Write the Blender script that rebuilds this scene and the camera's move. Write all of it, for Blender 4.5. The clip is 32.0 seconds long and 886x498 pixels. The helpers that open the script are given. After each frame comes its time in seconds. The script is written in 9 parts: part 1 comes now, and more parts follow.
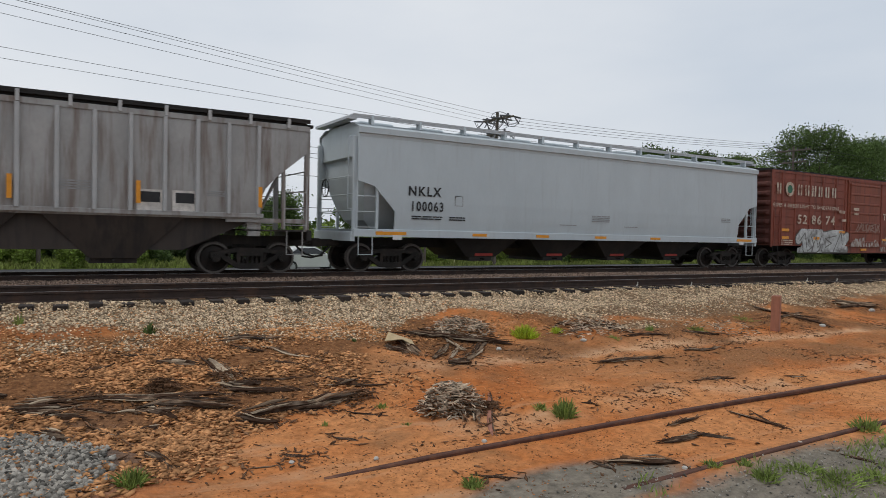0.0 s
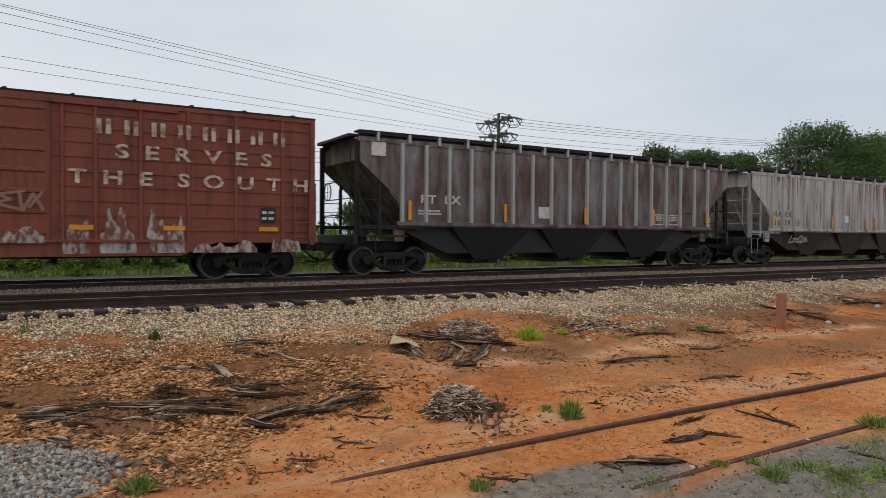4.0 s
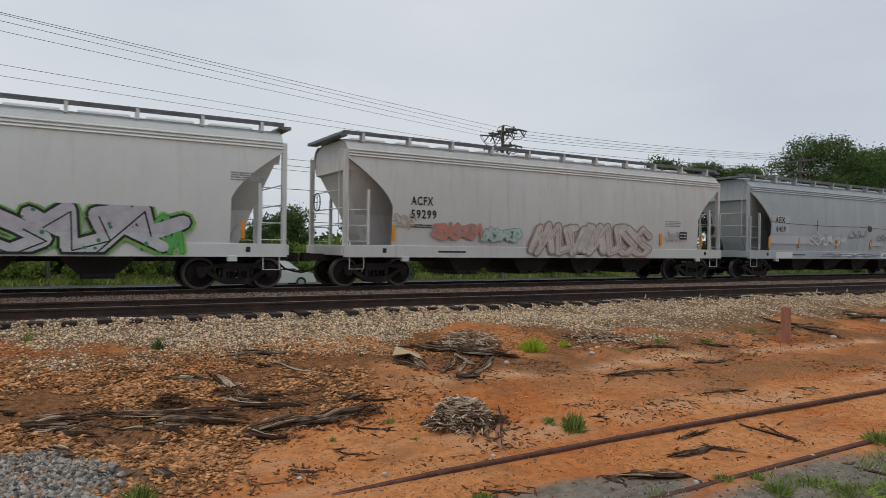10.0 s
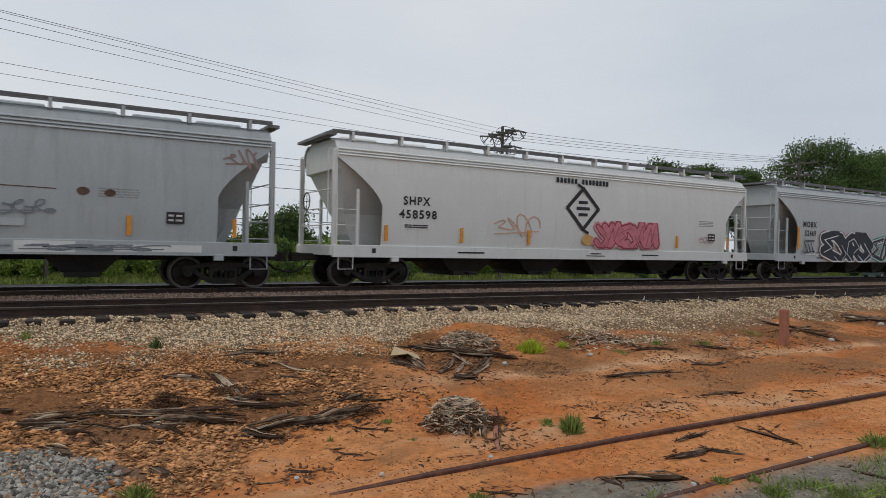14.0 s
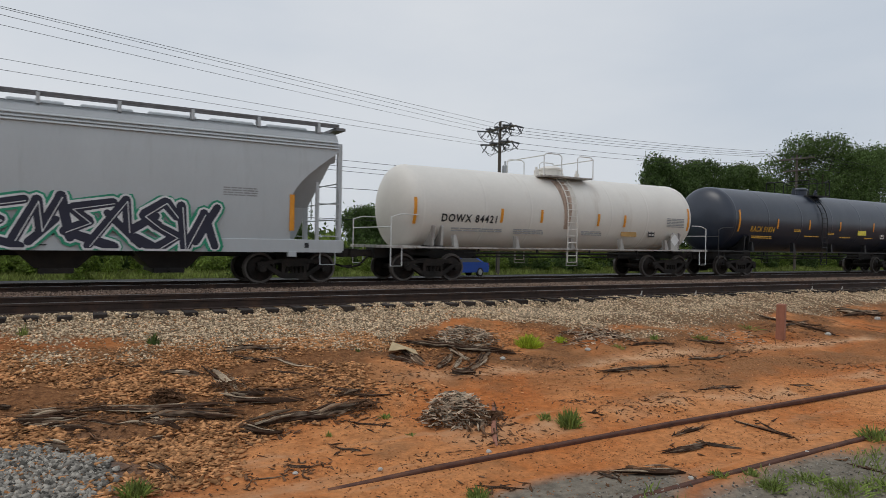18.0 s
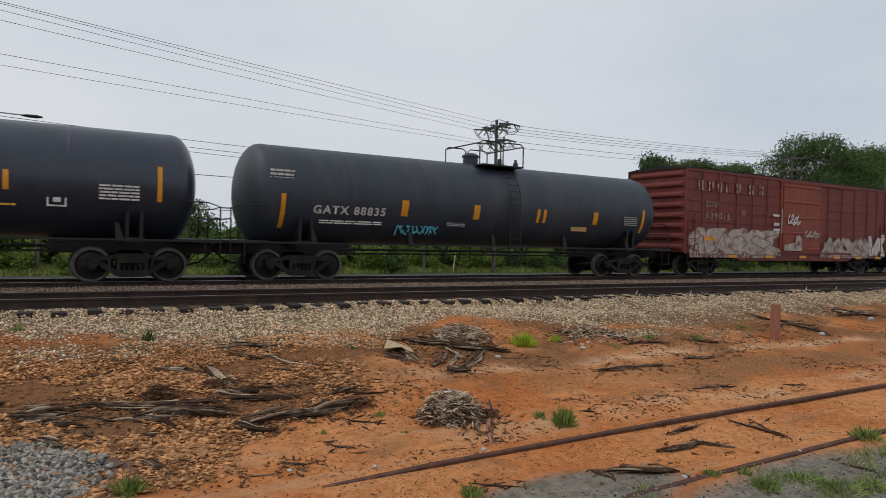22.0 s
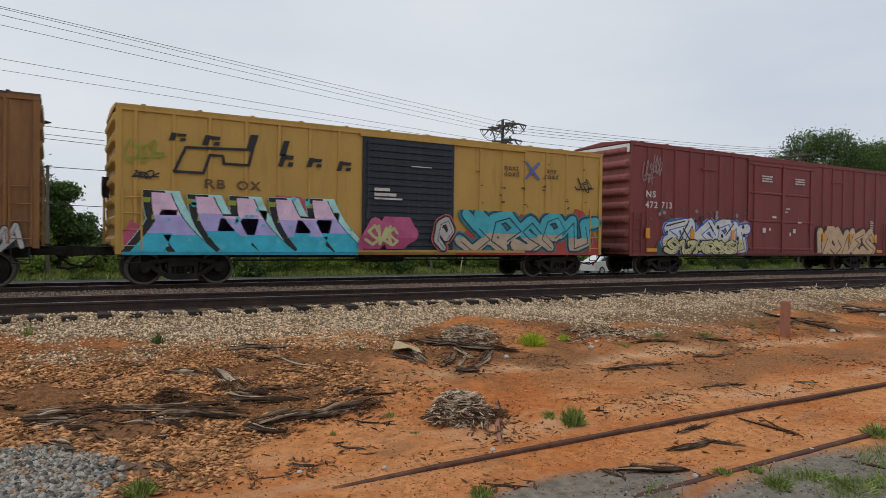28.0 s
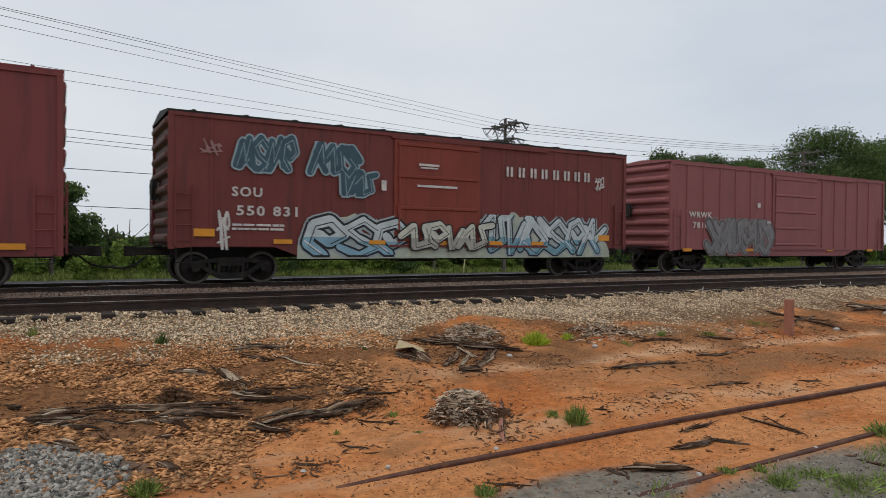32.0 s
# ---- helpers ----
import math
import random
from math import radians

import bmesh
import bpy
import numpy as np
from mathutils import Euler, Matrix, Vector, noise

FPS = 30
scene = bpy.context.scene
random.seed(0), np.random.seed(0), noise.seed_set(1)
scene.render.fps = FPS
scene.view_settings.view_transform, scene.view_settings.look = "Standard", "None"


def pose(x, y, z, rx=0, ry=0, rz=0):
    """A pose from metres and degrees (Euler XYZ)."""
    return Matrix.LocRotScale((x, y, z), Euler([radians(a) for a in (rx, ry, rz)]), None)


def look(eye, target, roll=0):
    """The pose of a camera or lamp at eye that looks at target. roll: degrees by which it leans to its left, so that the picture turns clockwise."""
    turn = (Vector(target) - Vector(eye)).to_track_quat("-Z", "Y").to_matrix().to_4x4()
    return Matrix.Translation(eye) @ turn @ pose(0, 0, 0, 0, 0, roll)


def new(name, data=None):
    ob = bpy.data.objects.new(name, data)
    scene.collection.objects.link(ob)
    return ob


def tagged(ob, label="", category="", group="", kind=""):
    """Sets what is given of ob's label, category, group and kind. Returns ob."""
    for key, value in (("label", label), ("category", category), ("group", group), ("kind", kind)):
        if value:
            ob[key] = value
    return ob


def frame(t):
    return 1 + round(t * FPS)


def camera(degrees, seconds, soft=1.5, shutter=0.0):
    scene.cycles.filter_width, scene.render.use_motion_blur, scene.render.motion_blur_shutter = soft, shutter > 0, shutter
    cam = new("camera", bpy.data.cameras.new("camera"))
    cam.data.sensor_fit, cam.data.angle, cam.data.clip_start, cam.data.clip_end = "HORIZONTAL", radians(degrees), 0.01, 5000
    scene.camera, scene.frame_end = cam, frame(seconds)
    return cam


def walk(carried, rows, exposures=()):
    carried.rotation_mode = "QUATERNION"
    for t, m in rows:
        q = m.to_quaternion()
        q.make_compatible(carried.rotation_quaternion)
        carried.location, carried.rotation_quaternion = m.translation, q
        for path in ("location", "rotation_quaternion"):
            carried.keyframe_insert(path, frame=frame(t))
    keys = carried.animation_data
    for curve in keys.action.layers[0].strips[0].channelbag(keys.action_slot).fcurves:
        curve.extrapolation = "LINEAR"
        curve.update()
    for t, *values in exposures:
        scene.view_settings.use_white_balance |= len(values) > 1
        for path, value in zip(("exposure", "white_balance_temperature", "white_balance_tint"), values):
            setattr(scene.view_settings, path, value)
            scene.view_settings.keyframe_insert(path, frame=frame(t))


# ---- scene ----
# Camera: held by hand at one spot, small turns only
EYE = (0.0, 0.0, 1.210)
PATH = [
    (0.0, 88.628, -1.23, -31.174), (0.5, 88.71, -1.156, -31.14), (1.0, 88.679, -1.325, -31.113), (1.5, 88.62, -1.174, -31.07),
    (2.0, 88.644, -1.552, -31.231), (2.5, 88.592, -1.372, -31.249), (3.0, 88.624, -1.088, -31.067), (3.5, 88.693, -0.447, -31.079),
    (5.5, 89.108, -0.565, -30.453), (6.0, 89.166, -0.527, -30.678), (6.5, 88.983, -0.264, -30.746), (7.0, 89.147, -0.217, -30.521),
    (7.5, 89.629, -0.618, -30.433), (8.0, 90.004, -0.863, -30.472), (8.5, 89.993, -1.143, -30.53), (9.0, 89.986, -1.253, -30.838),
    (9.5, 89.794, -0.94, -30.778), (10.0, 89.808, -0.748, -30.588), (10.5, 89.909, -0.552, -30.276), (11.0, 89.894, -0.669, -30.302),
    (11.5, 89.833, -0.59, -30.36), (12.0, 89.84, -0.533, -30.27), (12.5, 89.818, -0.652, -30.301), (13.0, 89.852, -0.827, -30.535),
    (13.5, 89.889, -0.966, -30.634), (14.0, 89.858, -1.103, -30.684), (14.5, 89.723, -1.177, -30.849), (16.5, 89.376, -1.213, -30.98),
    (17.0, 89.423, -1.254, -31.0), (17.5, 89.495, -1.24, -31.05), (18.0, 89.457, -1.002, -30.879), (18.5, 89.446, -0.888, -30.785),
    (19.0, 89.328, -0.909, -30.791), (19.5, 89.254, -0.989, -30.869), (20.0, 89.252, -1.004, -30.898), (20.5, 89.296, -1.118, -30.98),
    (21.0, 89.352, -1.388, -31.182), (21.5, 89.352, -1.294, -31.218), (22.0, 89.291, -1.336, -31.234), (22.5, 89.312, -1.109, -31.051),
    (23.0, 89.326, -0.917, -30.938), (23.5, 89.315, -0.901, -30.931), (24.0, 89.255, -0.913, -30.938), (24.5, 89.266, -0.758, -30.841),
    (25.0, 89.278, -0.778, -30.785), (25.5, 89.244, -0.849, -30.863), (27.5, 89.298, -0.669, -30.61), (28.0, 89.314, -0.735, -30.613),
    (28.5, 89.305, -0.786, -30.623), (29.0, 89.296, -0.784, -30.613), (29.5, 89.241, -0.728, -30.542), (30.0, 89.239, -0.732, -30.471),
    (30.5, 89.251, -0.668, -30.384), (31.0, 89.262, -0.677, -30.395), (31.5, 89.245, -0.57, -30.367), (32.0, 89.246, -0.564, -30.363),
]

cam = camera(67.9, 32.0, soft=0.6, shutter=0.12)
walk(cam, [(t, pose(*EYE, rx, ry, rz)) for t, rx, ry, rz in PATH], [(0.0, 0.06), (4.0, 0.05), (8.0, 0.0), (10.0, -0.06), (24.0, -0.06), (27.5, 0.04), (32.0, 0.03)])

# Overcast sky with a broad, weak sun behind thin cloud
SUN_ELEV, SUN_AZ = radians(60), radians(-75)
world = bpy.data.worlds.new("overcast_sky")
scene.world = world
world.use_nodes = True
wn, wl = world.node_tree.nodes, world.node_tree.links
wn.clear()
w_out = wn.new("ShaderNodeOutputWorld")
w_bg = wn.new("ShaderNodeBackground")
w_sky = wn.new("ShaderNodeTexSky")
w_sky.sky_type, w_sky.sun_disc = "NISHITA", False
w_sky.sun_elevation, w_sky.sun_rotation = SUN_ELEV, SUN_AZ
w_sky.air_density, w_sky.dust_density = 1.0, 4.0
w_co = wn.new("ShaderNodeTexCoord")
w_map = wn.new("ShaderNodeMapping")
w_map.inputs["Scale"].default_value = (1.0, 1.0, 3.0)
w_noise = wn.new("ShaderNodeTexNoise")
w_noise.inputs["Scale"].default_value, w_noise.inputs["Detail"].default_value = 1.6, 5.0
w_noise.inputs["Roughness"].default_value = 0.5
w_ramp = wn.new("ShaderNodeValToRGB")
w_ramp.color_ramp.elements[0].position, w_ramp.color_ramp.elements[1].position = 0.3, 0.72
w_ramp.color_ramp.elements[0].color = (5.85, 6.45, 7.25, 1)
w_ramp.color_ramp.elements[1].color = (7.55, 7.85, 8.25, 1)
w_mix = wn.new("ShaderNodeMix")
w_mix.data_type = "RGBA"
w_mix.inputs["Factor"].default_value = 0.9
wl.new(w_co.outputs["Generated"], w_map.inputs["Vector"])
wl.new(w_map.outputs["Vector"], w_noise.inputs["Vector"])
wl.new(w_noise.outputs["Fac"], w_ramp.inputs["Fac"])
wl.new(w_sky.outputs["Color"], w_mix.inputs["A"])
wl.new(w_ramp.outputs["Color"], w_mix.inputs["B"])
wl.new(w_mix.outputs["Result"], w_bg.inputs["Color"])
w_bg.inputs["Strength"].default_value = 0.1
wl.new(w_bg.outputs["Background"], w_out.inputs["Surface"])

sun_data = bpy.data.lights.new("sun", "SUN")
sun_data.energy, sun_data.angle, sun_data.color = 0.7, radians(25), (1.0, 0.96, 0.9)
sun = new("sun", sun_data)
sun_dir = Vector((math.sin(SUN_AZ) * math.cos(SUN_ELEV), math.cos(SUN_AZ) * math.cos(SUN_ELEV), math.sin(SUN_ELEV)))
sun.matrix_world = look(sun_dir * 60, (0, 0, 0))


# ---------- materials ----------
MATS = {}


def paint(name, col, rough=0.6, metal=0.0, var=0.25, scale=2.0, stretch=(1, 1, 1), dirt=None, dirt_at=(0.5, 0.7), dirt_scale=1.0,
          dirt_stretch=(1, 1, 1), bump=0.15, bump_scale=40.0, island=0.0, obrand=0.0, spec=0.4):
    """A surface with a base colour, broad and fine variation, an optional second colour (dirt, rust) in patches, and fine relief."""
    if name in MATS:
        return MATS[name]
    m = bpy.data.materials.new(name)
    m.use_nodes = True
    n, l = m.node_tree.nodes, m.node_tree.links
    b = n["Principled BSDF"]
    b.inputs["Roughness"].default_value, b.inputs["Metallic"].default_value = rough, metal
    b.inputs["Specular IOR Level"].default_value = spec
    co = n.new("ShaderNodeTexCoord")

    def noise_at(sc, st, detail=6.0):
        mp = n.new("ShaderNodeMapping")
        mp.inputs["Scale"].default_value = st
        l.new(co.outputs["Object"], mp.inputs["Vector"])
        nz = n.new("ShaderNodeTexNoise")
        nz.inputs["Scale"].default_value, nz.inputs["Detail"].default_value, nz.inputs["Roughness"].default_value = sc, detail, 0.62
        l.new(mp.outputs["Vector"], nz.inputs["Vector"])
        return nz.outputs["Fac"]

    def ramp(fac, p0, p1, c0=(0, 0, 0, 1), c1=(1, 1, 1, 1)):
        r = n.new("ShaderNodeValToRGB")
        r.color_ramp.elements[0].position, r.color_ramp.elements[1].position = p0, p1
        r.color_ramp.elements[0].color, r.color_ramp.elements[1].color = c0, c1
        l.new(fac, r.inputs["Fac"])
        return r.outputs["Color"]

    def mix(f, a, bb, mode="MIX"):
        x = n.new("ShaderNodeMix")
        x.data_type, x.blend_type = "RGBA", mode
        for sock, val in ((x.inputs["Factor"], f), (x.inputs["A"], a), (x.inputs["B"], bb)):
            if isinstance(val, (int, float)):
                sock.default_value = val
            elif isinstance(val, tuple):
                sock.default_value = val
            else:
                l.new(val, sock)
        return x.outputs["Result"]

    lo, hi = tuple(c * (1 - var) for c in col) + (1,), tuple(min(1.0, c * (1 + var)) for c in col) + (1,)
    c = ramp(noise_at(scale, stretch), 0.3, 0.7, lo, hi)
    fine = ramp(noise_at(scale * 14, stretch, 3.0), 0.25, 0.75, (0.8, 0.8, 0.8, 1), (1.15, 1.15, 1.15, 1))
    c = mix(min(1.0, var * 2.2), c, fine, "MULTIPLY")
    if dirt:
        f = ramp(noise_at(dirt_scale, dirt_stretch, 8.0), dirt_at[0], dirt_at[1])
        c = mix(f, c, tuple(dirt) + (1,))
    if island or obrand:
        if island:
            g = n.new("ShaderNodeNewGeometry").outputs["Random Per Island"]
        else:
            g = n.new("ShaderNodeObjectInfo").outputs["Random"]
        a = max(island, obrand)
        c = mix(1.0, c, ramp(g, 0.0, 1.0, (1 - a, 1 - a, 1 - a, 1), (1 + a, 1 + a * 0.97, 1 + a * 0.92, 1)), "MULTIPLY")
    l.new(c, b.inputs["Base Color"])
    if bump:
        bp = n.new("ShaderNodeBump")
        bp.inputs["Strength"].default_value, bp.inputs["Distance"].default_value = bump, 0.02
        l.new(noise_at(bump_scale, (1, 1, 1), 5.0), bp.inputs["Height"])
        l.new(bp.outputs["Normal"], b.inputs["Normal"])
    MATS[name] = m
    return m


RUST = (0.16, 0.06, 0.03)
GRIME = (0.06, 0.05, 0.045)
m_steel_dark = paint("dark_grimy_steel", (0.015, 0.0135, 0.013), 0.7, 0.0, 0.35, 3, dirt=(0.038, 0.03, 0.024), dirt_at=(0.5, 0.75))
m_truck = paint("oily_cast_steel", (0.024, 0.021, 0.019), 0.65, 0.0, 0.35, 4, dirt=(0.055, 0.042, 0.035), dirt_at=(0.48, 0.72), dirt_scale=3, spec=0.15)
m_wheel = paint("wheel_steel", (0.026, 0.022, 0.02), 0.5, 0.35, 0.3, 5, dirt=(0.05, 0.034, 0.028), dirt_at=(0.5, 0.8), dirt_scale=4, spec=0.2)
m_tread = paint("wheel_rim_worn_steel", (0.12, 0.105, 0.095), 0.5, 0.4, 0.2, 6)
m_grating = paint("weathered_steel_grating", (0.17, 0.17, 0.175), 0.6, 0.2, 0.25, 4)
m_rail = paint("rusted_rail_steel", (0.038, 0.024, 0.019), 0.75, 0.1, 0.3, 4, dirt=(0.075, 0.04, 0.026), dirt_scale=3)
m_railhead = paint("polished_railhead", (0.3, 0.29, 0.28), 0.35, 0.9, 0.2, 6, (0.2, 1, 1))
m_oldrail = paint("old_rusty_rail", (0.085, 0.035, 0.022), 0.85, 0.0, 0.35, 5, dirt=(0.2, 0.085, 0.04), dirt_at=(0.52, 0.78), dirt_scale=4)
m_tie = paint("creosoted_tie_wood", (0.032, 0.024, 0.02), 0.9, 0.0, 0.4, 4, (6, 0.5, 6), dirt=(0.08, 0.066, 0.054), dirt_at=(0.5, 0.75), obrand=0.35)
m_deadwood = paint("weathered_dead_wood", (0.24, 0.165, 0.11), 0.95, 0.0, 0.45, 3, (0.6, 8, 8), dirt=(0.04, 0.03, 0.025), dirt_at=(0.45, 0.65), dirt_scale=2.5, bump=0.5, bump_scale=30, obrand=0.4, spec=0.1)
m_darkwood = paint("rotten_dark_wood", (0.055, 0.031, 0.02), 0.97, 0.0, 0.5, 3, (0.6, 8, 8), dirt=(0.16, 0.12, 0.09), dirt_at=(0.55, 0.72), dirt_scale=3, bump=0.6, bump_scale=30, obrand=0.3, spec=0.1)
m_palewood = paint("pale_split_wood", (0.42, 0.33, 0.235), 0.95, 0.0, 0.3, 3, (0.6, 8, 8), dirt=(0.16, 0.11, 0.075), dirt_at=(0.5, 0.7), dirt_scale=2.5, bump=0.5, bump_scale=30, obrand=0.3, spec=0.1)
m_twig = paint("grey_dry_twigs", (0.45, 0.36, 0.27), 0.9, 0.0, 0.3, 6, island=0.85, spec=0.15)
m_chip = paint("bark_chips", (0.15, 0.082, 0.047), 0.95, 0.0, 0.3, 6, island=0.6, spec=0.1)
m_stone = paint("tan_ballast_stone", (0.53, 0.41, 0.28), 0.95, 0.0, 0.25, 5, island=0.7, spec=0.1)
m_stone_red = paint("clay_stained_stone", (0.49, 0.245, 0.11), 0.95, 0.0, 0.25, 5, island=0.5, spec=0.1)
m_stone_grey = paint("grey_crushed_granite", (0.25, 0.233, 0.207), 0.9, 0.0, 0.3, 8, island=0.75, spec=0.1)
m_clod = paint("small_clay_clods", (0.36, 0.16, 0.068), 0.95, 0.0, 0.25, 5, island=0.6, spec=0.1)
m_stone_brown = paint("brown_track_ballast", (0.2, 0.145, 0.115), 0.95, 0.0, 0.25, 5, island=0.6, spec=0.1)
m_grass = paint("fresh_grass", (0.24, 0.31, 0.08), 0.7, 0.0, 0.3, 2, island=0.4)
m_weed = paint("bright_weed", (0.46, 0.55, 0.05), 0.7, 0.0, 0.3, 4, island=0.35)
m_drygrass = paint("pale_verge_grass", (0.28, 0.33, 0.09), 0.8, 0.0, 0.3, 2, island=0.4)
m_leaf = paint("tree_leaves", (0.098, 0.155, 0.042), 0.65, 0.0, 0.35, 0.6, island=0.5)
m_leaf_dark = paint("dark_tree_leaves", (0.08, 0.13, 0.035), 0.65, 0.0, 0.35, 0.6, island=0.45)
m_leaf_light = paint("spring_shrub_leaves", (0.2, 0.28, 0.05), 0.65, 0.0, 0.35, 0.8, island=0.5)


def leafy(m, share=0.35):
    """Lets light through thin leaves."""
    n, l = m.node_tree.nodes, m.node_tree.links
    b = n["Principled BSDF"]
    tr, mx = n.new("ShaderNodeBsdfTranslucent"), n.new("ShaderNodeMixShader")
    l.new(b.inputs["Base Color"].links[0].from_socket, tr.inputs["Color"])
    mx.inputs[0].default_value = share
    l.new(b.outputs["BSDF"], mx.inputs[1])
    l.new(tr.outputs["BSDF"], mx.inputs[2])
    l.new(mx.outputs["Shader"], n["Material Output"].inputs["Surface"])


for m_ in (m_grass, m_weed, m_drygrass, m_leaf, m_leaf_dark, m_leaf_light):
    leafy(m_)
m_bark = paint("tree_bark", (0.08, 0.06, 0.045), 0.95, 0.0, 0.4, 5, (1, 1, 0.2))
m_pole = paint("weathered_pole_wood", (0.13, 0.11, 0.09), 0.9, 0.0, 0.3, 4, (4, 4, 0.4))
m_post = paint("faded_red_post", (0.33, 0.14, 0.09), 0.8, 0.0, 0.2, 5, (2, 2, 0.4), dirt=(0.2, 0.09, 0.06), dirt_at=(0.5, 0.8))
m_wire = paint("black_cable", (0.02, 0.02, 0.022), 0.6, bump=0)
m_insul = paint("grey_insulator", (0.12, 0.12, 0.13), 0.35, bump=0)
m_galv = paint("galvanised_steel", (0.42, 0.43, 0.44), 0.45, 0.6, 0.15, 6, bump=0.05)
m_asphalt = paint("road_asphalt", (0.055, 0.055, 0.056), 0.9, 0.0, 0.2, 3)
m_black = paint("black_paint", (0.014, 0.014, 0.015), 0.55, var=0.2, bump=0.05)
m_letter_black = paint("black_lettering", (0.022, 0.022, 0.024), 0.6, var=0.3, scale=5, bump=0)
m_letter_white = paint("worn_white_lettering", (0.62, 0.58, 0.54), 0.7, var=0.25, scale=6, bump=0)
m_orange = paint("orange_reflector", (0.75, 0.3, 0.02), 0.4, var=0.12, scale=6, bump=0)
m_yellow_letter = paint("yellow_lettering", (0.65, 0.36, 0.04), 0.6, var=0.15, bump=0)
m_white = paint("white_paint", (0.72, 0.72, 0.7), 0.5, var=0.1, bump=0.05)
m_card = paint("pale_cardboard", (0.5, 0.38, 0.22), 0.9, var=0.2, scale=4)
m_litter = paint("white_litter", (0.5, 0.48, 0.44), 0.7, var=0.1)
m_redpad = paint("red_outlet_gate", (0.3, 0.03, 0.02), 0.6, var=0.2)


# ---------- mesh helpers ----------
class MB:
    """Collects vertices and faces, and turns them into one mesh."""

    def __init__(self):
        self.v, self.f = [], []

    def add(self, verts, faces):
        o = len(self.v)
        self.v += [tuple(p) for p in verts]
        self.f += [tuple(i + o for i in fc) for fc in faces]
        return self

    def box(self, x0, x1, y0, y1, z0, z1, ch=0.0):
        """A box; ch cuts its long vertical and top edges."""
        if ch <= 0:
            p = [(x0, y0, z0), (x1, y0, z0), (x1, y1, z0), (x0, y1, z0), (x0, y0, z1), (x1, y0, z1), (x1, y1, z1), (x0, y1, z1)]
            return self.add(p, [(3, 2, 1, 0), (4, 5, 6, 7), (0, 1, 5, 4), (1, 2, 6, 5), (2, 3, 7, 6), (3, 0, 4, 7)])
        ring = [(x0 + ch, y0), (x1 - ch, y0), (x1, y0 + ch), (x1, y1 - ch), (x1 - ch, y1), (x0 + ch, y1), (x0, y1 - ch), (x0, y0 + ch)]
        cx, cy = (x0 + x1) / 2, (y0 + y1) / 2
        sx, sy = 1 - 2 * ch / max(x1 - x0, 1e-6), 1 - 2 * ch / max(y1 - y0, 1e-6)
        top = [(cx + (x - cx) * sx, cy + (y - cy) * sy) for x, y in ring]
        p = [(x, y, z0) for x, y in ring] + [(x, y, z1 - ch) for x, y in ring] + [(x, y, z1) for x, y in top]
        f = [tuple(range(7, -1, -1)), tuple(range(16, 24))]
        for k in (0, 8):
            f += [(k + i, k + (i + 1) % 8, k + 8 + (i + 1) % 8, k + 8 + i) for i in range(8)]
        return self.add(p, f)

    def rod(self, a, b, r, n=6, r2=None):
        a, b = Vector(a), Vector(b)
        d = (b - a).normalized()
        u = d.orthogonal().normalized()
        w = d.cross(u)
        r2 = r if r2 is None else r2
        p = [a + (u * math.cos(2 * math.pi * i / n) + w * math.sin(2 * math.pi * i / n)) * r for i in range(n)]
        p += [b + (u * math.cos(2 * math.pi * i / n) + w * math.sin(2 * math.pi * i / n)) * r2 for i in range(n)]
        f = [(i, (i + 1) % n, n + (i + 1) % n, n + i) for i in range(n)] + [tuple(range(n - 1, -1, -1)), tuple(range(n, 2 * n))]
        return self.add(p, f)

    def path(self, pts, r, n=5):
        """A round bar bent along the points."""
        q = [Vector(p) for p in pts]
        rings, side = [], None
        for i, p in enumerate(q):
            d = (q[min(i + 1, len(q) - 1)] - q[max(i - 1, 0)]).normalized()
            side = d.orthogonal().normalized() if side is None else (side - d * side.dot(d)).normalized()
            w = d.cross(side)
            rings.append([p + (side * math.cos(2 * math.pi * k / n) + w * math.sin(2 * math.pi * k / n)) * r for k in range(n)])
        return self.loft(rings)

    def prism(self, prof, lo, hi, axis="x"):
        """A closed 2D profile drawn out along an axis. x: (y, z) profile; y: (x, z) profile; z: (x, y) profile."""
        n = len(prof)
        put = {"x": lambda a, q: (a, q[0], q[1]), "y": lambda a, q: (q[0], a, q[1]), "z": lambda a, q: (q[0], q[1], a)}[axis]
        p = [put(lo, q) for q in prof] + [put(hi, q) for q in prof]
        f = [(i, (i + 1) % n, n + (i + 1) % n, n + i) for i in range(n)] + [tuple(range(n - 1, -1, -1)), tuple(range(n, 2 * n))]
        return self.add(p, f)

    def loft(self, rings, close=True, cap=True):
        n = len(rings[0])
        o = len(self.v)
        for r in rings:
            self.v += [tuple(q) for q in r]
        m = n if close else n - 1
        for k in range(len(rings) - 1):
            for i in range(m):
                j = (i + 1) % n
                self.f.append((o + k * n + i, o + k * n + j, o + (k + 1) * n + j, o + (k + 1) * n + i))
        if cap and close:
            self.f.append(tuple(o + i for i in range(n - 1, -1, -1)))
            self.f.append(tuple(o + (len(rings) - 1) * n + i for i in range(n)))
        return self

    def spin(self, prof, n=24, axis="y"):
        """(radius, along) profile turned about an axis through the origin."""
        rings = []
        for i in range(n):
            a = 2 * math.pi * i / n
            c, s = math.cos(a), math.sin(a)
            if axis == "y":
                rings.append([(r * c, h, r * s) for r, h in prof])
            elif axis == "x":
                rings.append([(h, r * c, r * s) for r, h in prof])
            else:
                rings.append([(r * c, r * s, h) for r, h in prof])
        rings.append(rings[0])
        return self.loft(rings, close=False, cap=False)

